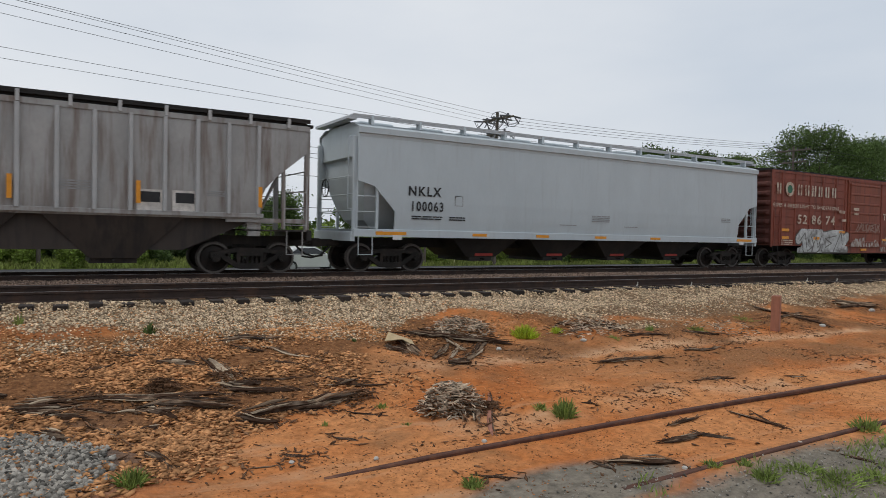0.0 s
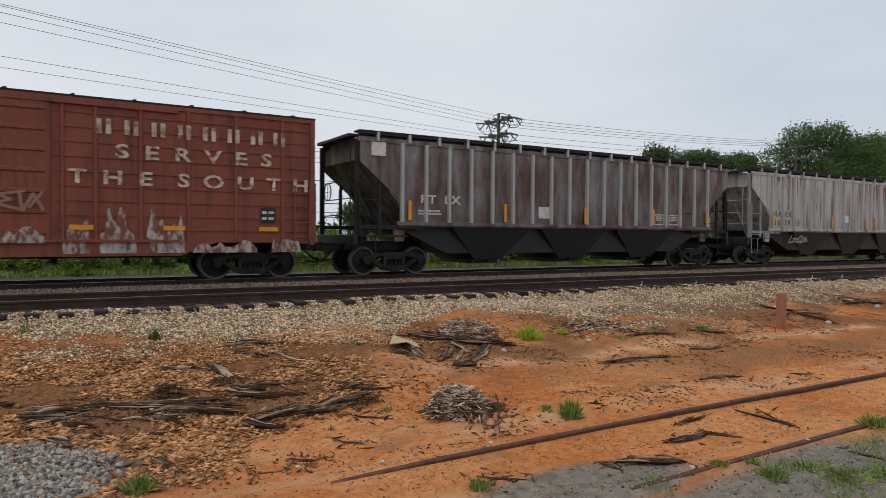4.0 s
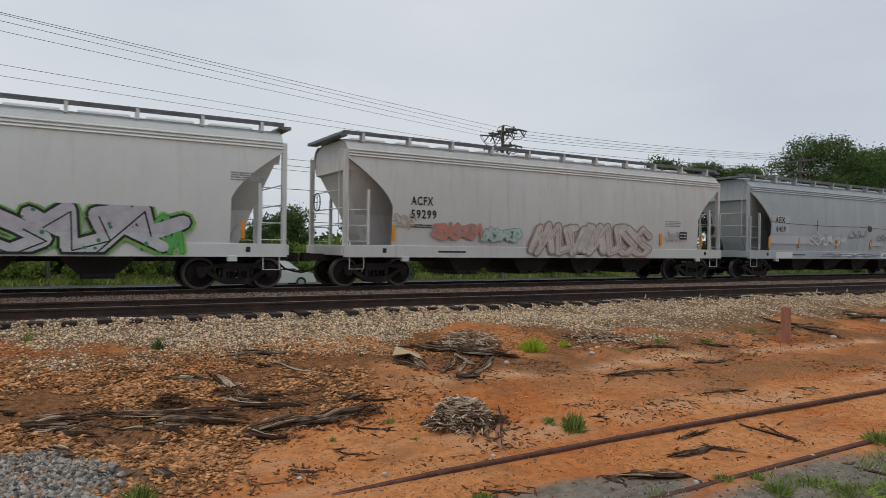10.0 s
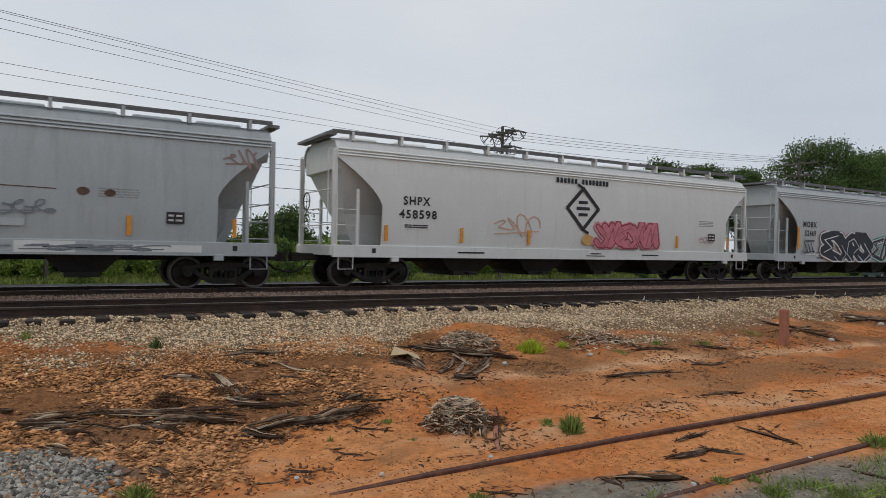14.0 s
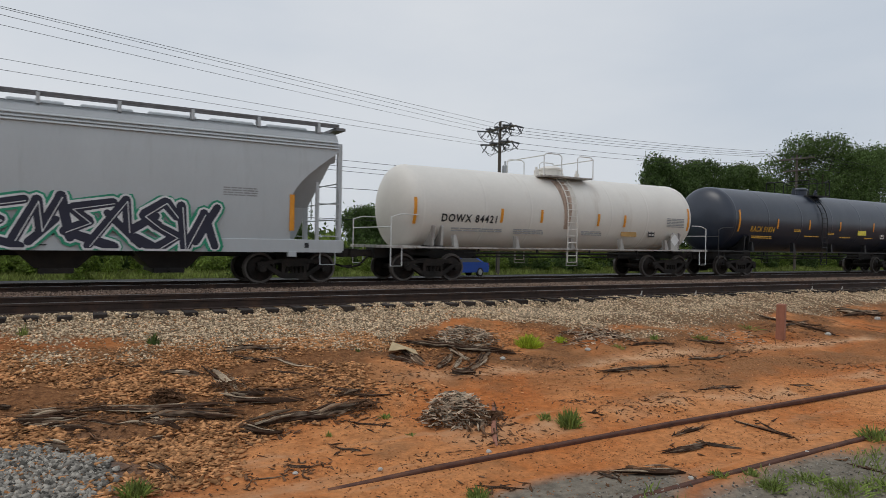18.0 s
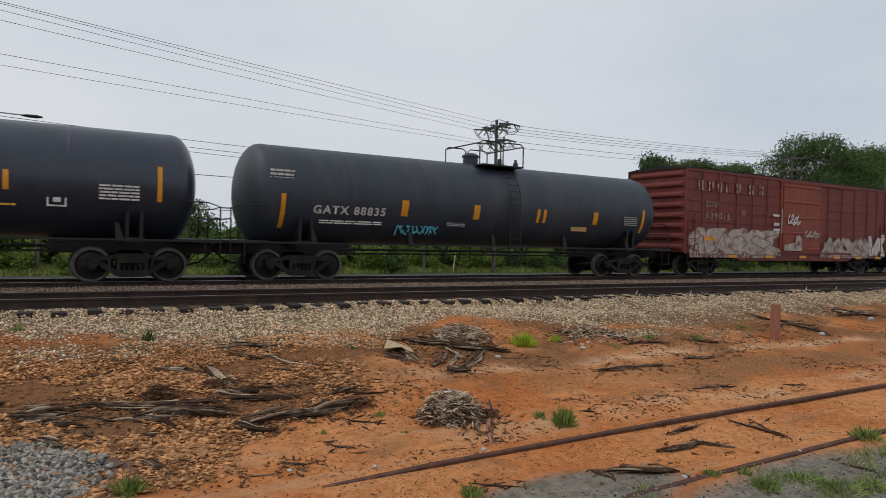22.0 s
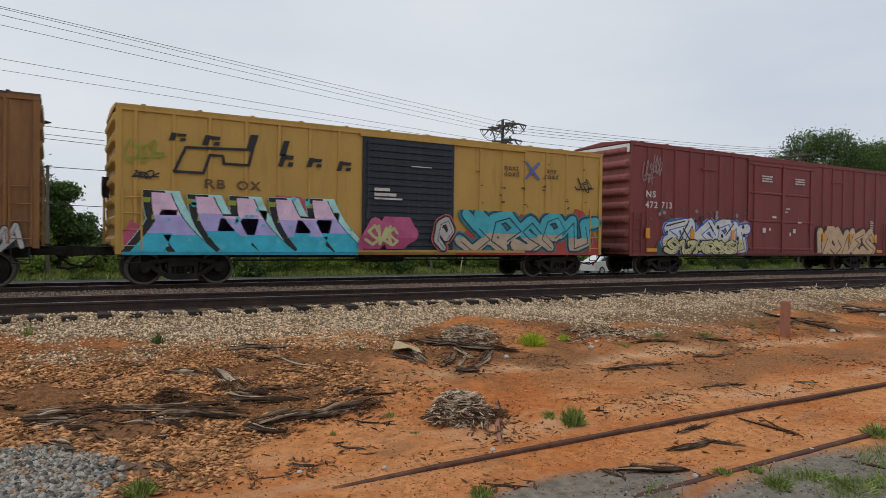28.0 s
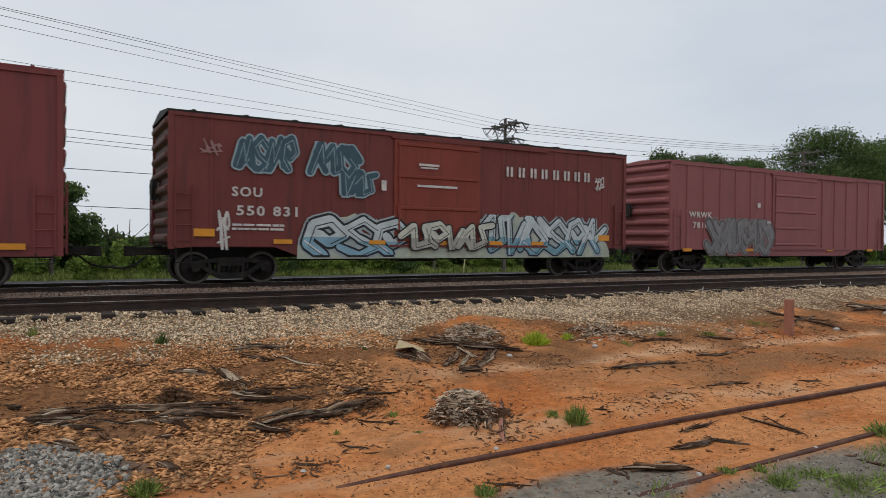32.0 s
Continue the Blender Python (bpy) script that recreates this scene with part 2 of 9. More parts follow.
    def mesh(self, name, mat=None, smooth=0.0):
        me = bpy.data.meshes.new(name)
        me.from_pydata(self.v, [], self.f)
        if smooth:
            bm = bmesh.new()
            bm.from_mesh(me)
            bmesh.ops.remove_doubles(bm, verts=bm.verts, dist=1e-5)
            bmesh.ops.recalc_face_normals(bm, faces=bm.faces)
            for fc in bm.faces:
                fc.smooth = True
            for e in bm.edges:
                if len(e.link_faces) == 2 and e.calc_face_angle(0) > smooth:
                    e.smooth = False
            bm.to_mesh(me)
            bm.free()
        if mat:
            me.materials.append(mat)
        return me


def part(name, mb, mat, parent, label="", at=None, smooth=0.0):
    """One mesh object under a thing or a part; mb is a collection of faces or a ready mesh."""
    me = mb.mesh(name, mat, smooth) if isinstance(mb, MB) else mb
    ob = new(name, me)
    ob.parent = parent
    if at is not None:
        ob.matrix_basis = at
    if label:
        ob["label"] = label
    return ob


def thing(name, label, category, at=None, group="", kind="", data=None):
    ob = new(name, data)
    if at is not None:
        ob.matrix_basis = at
    return tagged(ob, label, category, group, kind)


TEXTS = {}


def text_mesh(s, mat):
    """Flat letters of unit cap height about their middle, in the x-z plane, facing -y."""
    key = (s, mat.name)
    if key not in TEXTS:
        cu = bpy.data.curves.new("letters", "FONT")
        cu.body, cu.align_x, cu.align_y, cu.offset, cu.space_character = s, "CENTER", "CENTER", 0.026, 1.22
        cu.resolution_u = 3
        ob = bpy.data.objects.new("letters", cu)
        me = bpy.data.meshes.new_from_object(ob)
        bpy.data.objects.remove(ob)
        me.transform(Matrix.Rotation(radians(90), 4, "X"))
        me.materials.clear()
        me.materials.append(mat)
        TEXTS[key] = me
    return TEXTS[key]


def lettering(s, x, z, y, height, mat, parent, wide=1.0, lean=0.0):
    ob = part("lettering", text_mesh(s, mat), mat, parent)
    ob.matrix_basis = Matrix.Translation((x, y, z)) @ Matrix.Rotation(radians(lean), 4, "X") @ Matrix.Diagonal((height * 1.38 * wide * (0.84 if len(s) > 2 else 0.95), 1, height * 1.38, 1))
    return ob


def bars(rows, mat, parent, y, name="stencil"):
    """Plain bars in place of small stencilled lines: (x, z, width, height)."""
    small, ob = MB(), None
    for x, z, w, h in rows:
        if h >= 0.1 or len(rows) < 3:
            ob = part(name, MB().box(x - w / 2, x + w / 2, y, y + 0.004, z - h / 2, z + h / 2), mat, parent)
        else:
            small.box(x - w / 2, x + w / 2, y, y + 0.004, z - h / 2, z + h / 2)
    return tagged(part(name, small, mat, parent), kind="stuff") if small.v else ob


def lines_block(x, z, w, n, h, parent, y, mat, seed=0):
    rnd = random.Random(seed)
    rows = []
    for i in range(n):
        xx = x - w / 2
        while xx < x + w / 2 - 0.05:
            ww = rnd.uniform(0.1, 0.35) * w
            ww = min(ww, x + w / 2 - xx)
            rows.append((xx + ww / 2, z - i * h * 1.8, ww * 0.88, h))
            xx += ww
    return bars(rows, mat, parent, y)


# ---------- ground ----------
LEAN = 0.036  # the near lines close on the camera to the right


def ground_z(yy):
    ys = [-400, -20, 5.0, 6.3, 7.6, 8.9, 10.2, 11.4, 12.4, 12.95, 13.25, 13.6, 15.9, 16.2, 17.55, 17.85, 20.8, 21.8, 23.7, 31, 36.5, 38, 45.8, 46.4, 48.5, 60, 120, 400, 3000]
    zs = [-1.15, -1.15, -1.105, -1.08, -1.01, -0.9, -0.76, -0.57, -0.41, -0.31, -0.268, -0.215, -0.17, -0.075, -0.075, -0.16, -0.2, -0.42, -0.8, -1.25, -1.45, -1.48, -1.48, -1.42, -1.1, -0.9, -0.8, -0.6, 2.0]
    return np.interp(yy, ys, zs)


def steps(lo, hi, fine, far_lo, far_hi, grow=1.22):
    a = list(np.arange(lo, hi + 1e-6, fine))
    s, x = fine, lo
    left = []
    while x > far_lo:
        s *= grow
        x -= s
        left.append(x)
    s, x = fine, hi
    right = []
    while x < far_hi:
        s *= grow
        x += s
        right.append(x)
    return np.array(left[::-1] + a + right)


gx = steps(-2.5, 24.0, 0.11, -2500, 2500)
gy = np.concatenate([steps(2.4, 22.5, 0.1, -2500, 22.4), np.arange(22.9, 50, 0.5), steps(50.5, 51.0, 0.5, 50.4, 2800)[1:]])
gy = np.unique(np.round(gy, 3))
GX, GY = np.meshgrid(gx, gy)


def fractal(x, y, seed, octaves=5, base=0.5):
    """Smooth random field by summed sines with turned axes; about -1 to 1."""
    rs = np.random.RandomState(seed)
    out, amp, fr = np.zeros_like(x), 1.0, base
    for _ in range(octaves):
        for _ in range(3):
            a, ph = rs.uniform(0, 2 * math.pi), rs.uniform(0, 2 * math.pi, 2)
            out += amp * np.sin(fr * (x * math.cos(a) + y * math.sin(a)) * 2 * math.pi + ph[0]) * np.cos(fr * 0.7 * (-x * math.sin(a) + y * math.cos(a)) * 2 * math.pi + ph[1]) / 2
        amp *= 0.55
        fr *= 2.03
    return out


def smooth01(v, a, b):
    u = np.clip((v - a) / (b - a), 0, 1)
    return u * u * (3 - 2 * u)


def zones(x, y):
    """How much ballast, grey grit and green lie at a place."""
    yy = y + LEAN * x * (1 - smooth01(y, 17, 24))
    wob = fractal(x, y, 5, 4, 0.25) * 0.55
    edge = np.interp(x, [-3, -0.7, 0.8, 1.6, 2.4, 3.3, 4.1, 5.0, 5.5, 6.1, 7.9, 9.1, 10.0, 12.3, 13.6, 15.5, 17.1, 22.6, 40], [12.8, 12.6, 12.0, 11.4, 11.0, 10.8, 10.45, 10.5, 11.2, 11.75, 11.75, 11.2, 10.6, 10.4, 10.3, 10.5, 10.6, 10.9, 10.0])
    ballast = smooth01(y + wob * 0.6 - edge, -0.3, 0.35) * (1 - smooth01(yy, 20.9, 21.9))
    for cx, cy, rx, ry in ((0.1, 11.35, 0.5, 0.42), (1.2, 11.2, 0.4, 0.3), (2.9, 11.0, 0.5, 0.3), (11.0, 10.0, 0.9, 0.35)):
        ballast = np.maximum(ballast, 0.9 * np.exp(-((x - cx) / rx) ** 2 - ((y - cy) / ry) ** 2))
    left = smooth01(1.08 - x + 1.19 * (y - 6.31) + wob * 1.2, -0.3, 0.9) * smooth01(yy, 5.6, 6.4)
    spill = np.maximum(0.95 * left * (1 - smooth01(yy, 11.4, 12.2)), 0.9 * smooth01(yy + wob * 2.2, 7.8, 10.2) * smooth01(fractal(x, y, 63, 4, 0.3), -0.5, 0.4) * (1 - smooth01(yy, 11.4, 12.2)))
    pile = np.exp(-(((x + 0.35) / 0.85) ** 2 + ((y - 6.9) / 1.0) ** 2))
    grit = np.maximum(smooth01(-yy + wob * 0.35, -4.4, -4.05), smooth01(1.0 - np.hypot((x - 4.35) / 1.45, (y - 4.45) / 0.62) + wob * 0.25, 0.0, 0.3))
    green = smooth01(yy, 21.3, 22.3)
    return ballast, spill, pile, grit, green


def dust_and_damp(x, y):
    """Pale wheel tracks along the rails, and browner, damper clay beside them."""
    wob = fractal(x, y, 83, 4, 0.35)
    pale = np.exp(-((y - 9.2 + 0.05 * x + 0.1 * wob) / 0.22) ** 2) * smooth01(x, 4.0, 6.0) * smooth01(wob, -1.8, -0.7)
    pale = np.maximum(pale, 0.75 * np.exp(-((y - 6.75 + 0.05 * x + 0.15 * wob) / 0.3) ** 2) * smooth01(x, 3.0, 5.0) * smooth01(wob, -0.5, 0.5))
    damp = smooth01(y + 0.05 * x + 0.3 * wob, 7.1, 7.7) * (1 - smooth01(y + 0.05 * x + 0.2 * wob, 8.5, 8.9)) * smooth01(x, 6.5, 9.5)
    damp = np.maximum(damp, np.exp(-((x - 7.9) / 1.5) ** 2 - ((y - 9.5) / 0.35) ** 2))
    damp = np.maximum(damp, 0.7 * smooth01(fractal(x, y, 29, 4, 0.3), 0.1, 0.7) * smooth01(y, 7.0, 8.5))
    return pale, damp * (0.55 + 0.45 * smooth01(wob, -0.6, 0.5))


def ground_height(x, y):
    """Ground level, with lumps and ruts."""
    x, y = np.asarray(x, float), np.asarray(y, float)
    yy = y + LEAN * x * (1 - smooth01(y, 17, 24))
    z = ground_z(yy)
    near = 1 - smooth01(np.hypot(x, y), 40, 90)
    calm = 1 - 0.75 * np.exp(-((yy - 16.9) / 4.5) ** 4)
    lump = fractal(x, y, 11, 5, 0.16) * 0.06 + fractal(x, y, 23, 3, 1.1) * 0.022 * (1 - 0.5 * smooth01(x, 5, 11))
    z = z + fractal(x, y, 47, 3, 0.9) * 0.03 * np.exp(-((yy - 13.3) / 0.45) ** 2) * near
    calm = calm * (1 - 0.9 * smooth01(x, 1.0, 2.0) * np.exp(-((yy - 5.2) / 1.35) ** 6))
    z = z + lump * near * calm + fractal(x, y, 31, 3, 0.01) * 0.5 * smooth01(np.hypot(x, y), 60, 200)
    pile = np.exp(-(((x + 0.35) / 0.85) ** 2 + ((y - 6.9) / 1.0) ** 2))
    for ry, sl, up_ in ((5.78, -0.02, 0.02), (4.27, -0.012, 0.03)):  # clay banked against the buried rails
        z = z + up_ * np.exp(-((y - ry - sl * x) / 0.28) ** 2) * smooth01(x, 2.6, 4.5)
    return z + pile * 0.12 - 0.025 * np.exp(-((y - 9.2 + 0.05 * x) / 0.2) ** 2) * smooth01(x, 4.0, 6.0)


gz = ground_height(GX, GY)
ny_, nx_ = GX.shape
idx = np.arange(nx_ * ny_).reshape(ny_, nx_)
quads = np.stack([idx[:-1, :-1], idx[:-1, 1:], idx[1:, 1:], idx[1:, :-1]], -1).reshape(-1, 4)
g_me = bpy.data.meshes.new("ground")
g_me.from_pydata(np.stack([GX, GY, gz], -1).reshape(-1, 3).tolist(), [], quads.tolist())
g_me.polygons.foreach_set("use_smooth", np.ones(len(quads), bool))
gb, gs, gp, gg, gv = zones(GX, GY)
gd, gw = dust_and_damp(GX, GY)
for nm, arr in (("ballast", gb), ("spill", gs), ("pile", np.clip(gp * 1.6, 0, 1)), ("grit", gg), ("green", gv), ("dust", gd), ("damp", gw)):
    at = g_me.attributes.new(nm, "FLOAT", "POINT")
    at.data.foreach_set("value", arr.reshape(-1).astype(np.float32))


def ground_material():
    m = bpy.data.materials.new("red_clay_ground")
    m.use_nodes = True
    n, l = m.node_tree.nodes, m.node_tree.links
    b = n["Principled BSDF"]
    b.inputs["Roughness"].default_value, b.inputs["Specular IOR Level"].default_value = 0.95, 0.15
    co = n.new("ShaderNodeTexCoord")

    def nz(sc, det=8.0, ro=0.6, st=(1, 1, 1)):
        mp = n.new("ShaderNodeMapping")
        mp.inputs["Scale"].default_value = st
        l.new(co.outputs["Object"], mp.inputs["Vector"])
        x = n.new("ShaderNodeTexNoise")
        x.inputs["Scale"].default_value, x.inputs["Detail"].default_value, x.inputs["Roughness"].default_value = sc, det, ro
        l.new(mp.outputs["Vector"], x.inputs["Vector"])
        return x.outputs["Fac"]

    def ramp(fac, stops):
        r = n.new("ShaderNodeValToRGB")
        while len(r.color_ramp.elements) < len(stops):
            r.color_ramp.elements.new(0.5)
        for e, (p, c) in zip(r.color_ramp.elements, stops):
            e.position, e.color = p, (*c, 1)
        l.new(fac, r.inputs["Fac"])
        return r.outputs["Color"]

    def mix(f, a, bb, mode="MIX"):
        x = n.new("ShaderNodeMix")
        x.data_type, x.blend_type = "RGBA", mode
        for sock, val in ((x.inputs["Factor"], f), (x.inputs["A"], a), (x.inputs["B"], bb)):
            if isinstance(val, (int, float)):
                sock.default_value = val
            else:
                l.new(val, sock)
        return x.outputs["Result"]

    def att(nm):
        a = n.new("ShaderNodeAttribute")
        a.attribute_name = nm
        return a.outputs["Fac"]

    clay = ramp(nz(0.45, 9), [(0.28, (0.41, 0.115, 0.03)), (0.45, (0.53, 0.183, 0.054)), (0.6, (0.63, 0.275, 0.107)), (0.78, (0.43, 0.165, 0.057))])
    clay = mix(0.6, clay, ramp(nz(9, 6, 0.7), [(0.32, (0.42, 0.38, 0.35)), (0.62, (1.18, 1.15, 1.1))]), "MULTIPLY")
    clay = mix(ramp(nz(1.1, 7, 0.65), [(0.56, (0, 0, 0)), (0.72, (0.75, 0.75, 0.75))]), clay, ramp(nz(25, 4), [(0.3, (0.15, 0.07, 0.03)), (0.7, (0.36, 0.19, 0.09))]))
    clay = mix(ramp(nz(1.6, 6, 0.6, (0.22, 1.6, 1.0)), [(0.55, (0, 0, 0)), (0.68, (0.6, 0.6, 0.6))]), clay, ramp(nz(6, 5), [(0.3, (0.5, 0.25, 0.12)), (0.7, (0.64, 0.39, 0.23))]))
    stone = ramp(nz(18, 5, 0.75), [(0.32, (0.045, 0.03, 0.02)), (0.5, (0.2, 0.125, 0.07)), (0.7, (0.4, 0.26, 0.15))])
    grit = ramp(nz(6, 8, 0.7), [(0.3, (0.11, 0.095, 0.075)), (0.6, (0.27, 0.235, 0.185)), (0.8, (0.37, 0.31, 0.235))])
    green = ramp(nz(0.6, 8, 0.7), [(0.3, (0.06, 0.085, 0.025)), (0.55, (0.12, 0.16, 0.04)), (0.8, (0.22, 0.22, 0.09))])
    brown = ramp(nz(14, 6, 0.75), [(0.3, (0.06, 0.028, 0.013)), (0.5, (0.2, 0.09, 0.037)), (0.7, (0.36, 0.18, 0.08))])
    grey = ramp(nz(20, 4, 0.7), [(0.3, (0.05, 0.05, 0.05)), (0.65, (0.2, 0.2, 0.195))])
    wet = ramp(nz(22, 6, 0.75), [(0.3, (0.13, 0.06, 0.027)), (0.5, (0.3, 0.135, 0.055)), (0.7, (0.42, 0.215, 0.1))])
    dust = ramp(nz(5, 6), [(0.3, (0.52, 0.27, 0.13)), (0.7, (0.7, 0.44, 0.26))])
    clay = mix(att("damp"), clay, wet)
    clay = mix(att("dust"), clay, dust)
    c = mix(att("spill"), clay, brown)
    c = mix(att("ballast"), c, stone)
    c = mix(att("pile"), c, grey)
    c = mix(att("grit"), c, grit)
    c = mix(att("green"), c, green)
    l.new(c, b.inputs["Base Color"])
    bp = n.new("ShaderNodeBump")
    bp.inputs["Strength"].default_value, bp.inputs["Distance"].default_value = 0.8, 0.05
    l.new(nz(11, 8, 0.7), bp.inputs["Height"])
    l.new(bp.outputs["Normal"], b.inputs["Normal"])
    return m


g_me.materials.append(ground_material())
ground = tagged(new("ground", g_me), "red clay ground rising to a tan stone ballast shoulder", "ground", kind="structure")


# ---------- railway tracks ----------
RAIL_PROF = [(-0.076, -0.186), (0.076, -0.186), (0.076, -0.172), (0.012, -0.155), (0.009, -0.05), (0.037, -0.04), (0.037, -0.008),
             (0.028, 0.0), (-0.028, 0.0), (-0.037, -0.008), (-0.037, -0.04), (-0.009, -0.05), (-0.012, -0.155), (-0.076, -0.172)]


def railway_track(label, at, x0, x1, tie_from, worn):
    tr = thing("railway_track", label, "railway track", at, kind="structure")
    for s in (-0.755, 0.755):
        part("rail", MB().prism([(y + s, z) for y, z in RAIL_PROF], x0, x1), m_rail, tr)
        part("railhead", MB().box(x0, x1, s - 0.026, s + 0.026, 0.0, 0.003), m_railhead if worn else m_rail, tr, "worn bright running band" if worn else "")
    tie_me = MB().box(-0.115, 0.115, -1.31, 1.31, -0.35, -0.185, 0.012).mesh("tie", m_tie)
    plate = MB()
    rest = MB()
    rnd = random.Random(3)
    n = int((x1 - x0) / 0.52)
    near = [i for i in range(n) if tie_from <= x0 + i * 0.52 < tie_from + 150]
    for i in range(n):
        x = x0 + i * 0.52 + rnd.uniform(-0.03, 0.03)
        dy, dz, a = rnd.uniform(-0.07, 0.07), rnd.uniform(-0.012, 0.012), rnd.uniform(-1.2, 1.2)
        if near and near[0] <= i <= near[-1]:
            part("tie", tie_me, m_tie, tr, at=pose(x, dy, dz, 0, 0, a))
        else:
            rest.box(x - 0.115, x + 0.115, dy - 1.31, dy + 1.31, -0.35, -0.185 + dz)
        if -20 < x < 90:
            for s in (-0.755, 0.755):
                plate.box(x - 0.1, x + 0.1, s - 0.17, s + 0.17, -0.186 + dz, -0.172)
    tagged(part("tie_rows", rest, m_tie, tr), kind="stuff")
    tagged(part("tie_plates", plate, m_rail, tr), kind="stuff")
    return tr


TRACK_Y = 19.027
railway_track("main line of rusty rails with bright heads on wooden ties", pose(0, TRACK_Y, 0), -190, 400, -20, True)
NEAR = pose(0, 14.59, 0, 0, 0, -math.degrees(math.atan(LEAN)))
railway_track("second line of dark rusty rails on wooden ties in ballast", NEAR, -190, 300, -20, True)

# half-buried siding rails in the clay
for k, (x0, y0, sl, zt) in enumerate([(0.9, 5.78, -0.02, -1.015), (2.2, 4.27, -0.012, -1.045)]):
    rail = thing("siding_rail", "rust-brown old rail half buried in red clay", "rail", pose(x0, y0 + sl * x0, zt, 0, 0.0, math.degrees(math.atan(sl))), "buried siding rails")
    mb = MB()
    mb.loft([[(0.0, y, z - 0.15) for y, z in RAIL_PROF]] + [[(x, y, z + dz) for y, z in RAIL_PROF] for x, dz in ((0.8, -0.1), (2.5, -0.035), (6.0, 0.0), (8.0, 0.0), (25.0, 0.0), (90.0, -0.02))])
    part("rail_web", mb, m_oldrail, rail)
    part("rail_head", MB().loft([[(x, y, z + dz) for y, z in ((-0.039, -0.042), (0.039, -0.042), (0.039, -0.008), (0.029, 0.003), (-0.029, 0.003), (-0.039, -0.008))] for x, dz in ((0.8, -0.1), (2.5, -0.035), (6.0, 0.0), (8.0, 0.0), (25.0, 0.0), (90.0, -0.02))]), m_oldrail, rail, "worn rusty rail head")

# ---------- rolling stock: shared pieces ----------
WHEEL_R = 0.432


def two_tone(me, mats, test):
    me.materials.clear()
    for m in mats:
        me.materials.append(m)
    for p in me.polygons:
        p.material_index = test(p)
    return me


def wheelset_mesh():
    mb = MB()
    for s in (-1, 1):
        prof = [(0.09, 0.78), (0.13, 0.785), (0.17, 0.755), (0.32, 0.735), (0.37, 0.775), (WHEEL_R - 0.006, 0.775), (WHEEL_R, 0.765), (WHEEL_R + 0.004, 0.69),
                (WHEEL_R + 0.028, 0.675), (WHEEL_R + 0.024, 0.65), (0.37, 0.645), (0.32, 0.69), (0.17, 0.68), (0.09, 0.64)]
        mb.spin([(r, h * s) for r, h in prof], 32)
    mb.rod((0, -1.0, 0), (0, 1.0, 0), 0.085, 10)
    for s in (-1, 1):
        mb.rod((0, s * 0.93, 0), (0, s * 1.12, 0), 0.105, 12)
        for k in range(3):
            a = k * 2.094
            mb.rod((0.06 * math.cos(a), s * 1.12, 0.06 * math.sin(a)), (0.06 * math.cos(a), s * 1.14, 0.06 * math.sin(a)), 0.018, 6)
    me = mb.mesh("wheelset", None, 0.6)
    return two_tone(me, (m_wheel, m_tread), lambda p: 1 if math.hypot(p.center.x, p.center.z) > 0.395 and abs(p.center.y) < 0.85 else 0)


def side_frame_mesh():
    mb = MB()
    y0, y1 = -0.09, 0.09
    mb.prism([(-0.34, 0.72), (0.34, 0.72), (0.4, 0.68), (0.4, 0.60), (0.34, 0.58), (-0.34, 0.58), (-0.4, 0.60), (-0.4, 0.68)], y0, y1, "y")
    mb.prism([(-0.36, 0.30), (0.36, 0.30), (0.36, 0.17), (0.28, 0.14), (-0.28, 0.14), (-0.36, 0.17)], y0 - 0.02, y1 + 0.02, "y")
    for s in (-1, 1):
        mb.prism([(s * 0.36, 0.71), (s * 0.84, 0.63), (s * 1.04, 0.60), (s * 1.04, 0.53), (s * 0.84, 0.53), (s * 0.36, 0.60)], y0, y1, "y")
        mb.prism([(s * 0.34, 0.30), (s * 0.74, 0.56), (s * 0.84, 0.54), (s * 0.72, 0.40), (s * 0.36, 0.16)], y0, y1, "y")
        mb.prism([(s * 0.27, 0.60), (s * 0.36, 0.60), (s * 0.36, 0.28), (s * 0.27, 0.28)], y0, y1, "y")
        mb.prism([(s * 0.77, 0.56), (s * 1.01, 0.56), (s * 1.03, 0.46), (s * 0.99, 0.38), (s * 0.80, 0.38), (s * 0.75, 0.46)], y0 + 0.01, y1 - 0.01, "y")
        mb.rod((s * 0.89, -0.125, 0.432), (s * 0.89, 0.125, 0.432), 0.1, 12)
    return mb.mesh("side_frame", m_truck)


def spring_mesh():
    mb = MB()
    for x in (-0.19, -0.06, 0.07, 0.2):
        for j in range(6):
            mb.rod((x, 0, 0.30 + j * 0.032), (x, 0, 0.318 + j * 0.032), 0.055, 8)
        mb.rod((x, 0, 0.29), (x, 0, 0.5), 0.03, 6)
    mb.box(-0.27, 0.27, -0.1, 0.1, 0.49, 0.585)
    return mb.mesh("coil_spring", m_truck)


ME_WHEELSET, ME_SIDE, ME_SPRING = wheelset_mesh(), side_frame_mesh(), spring_mesh()
ME_BOLSTER = MB().box(-0.22, 0.22, -1.0, 1.0, 0.5, 0.66, 0.02).box(-0.3, 0.3, -0.3, 0.3, 0.6, 0.8).rod((-0.62, -0.8, 0.36), (-0.62, 0.8, 0.36), 0.06).rod((0.62, -0.8, 0.36), (0.62, 0.8, 0.36), 0.06).mesh("truck", m_truck)
WHEELS = {-1: [], 1: []}


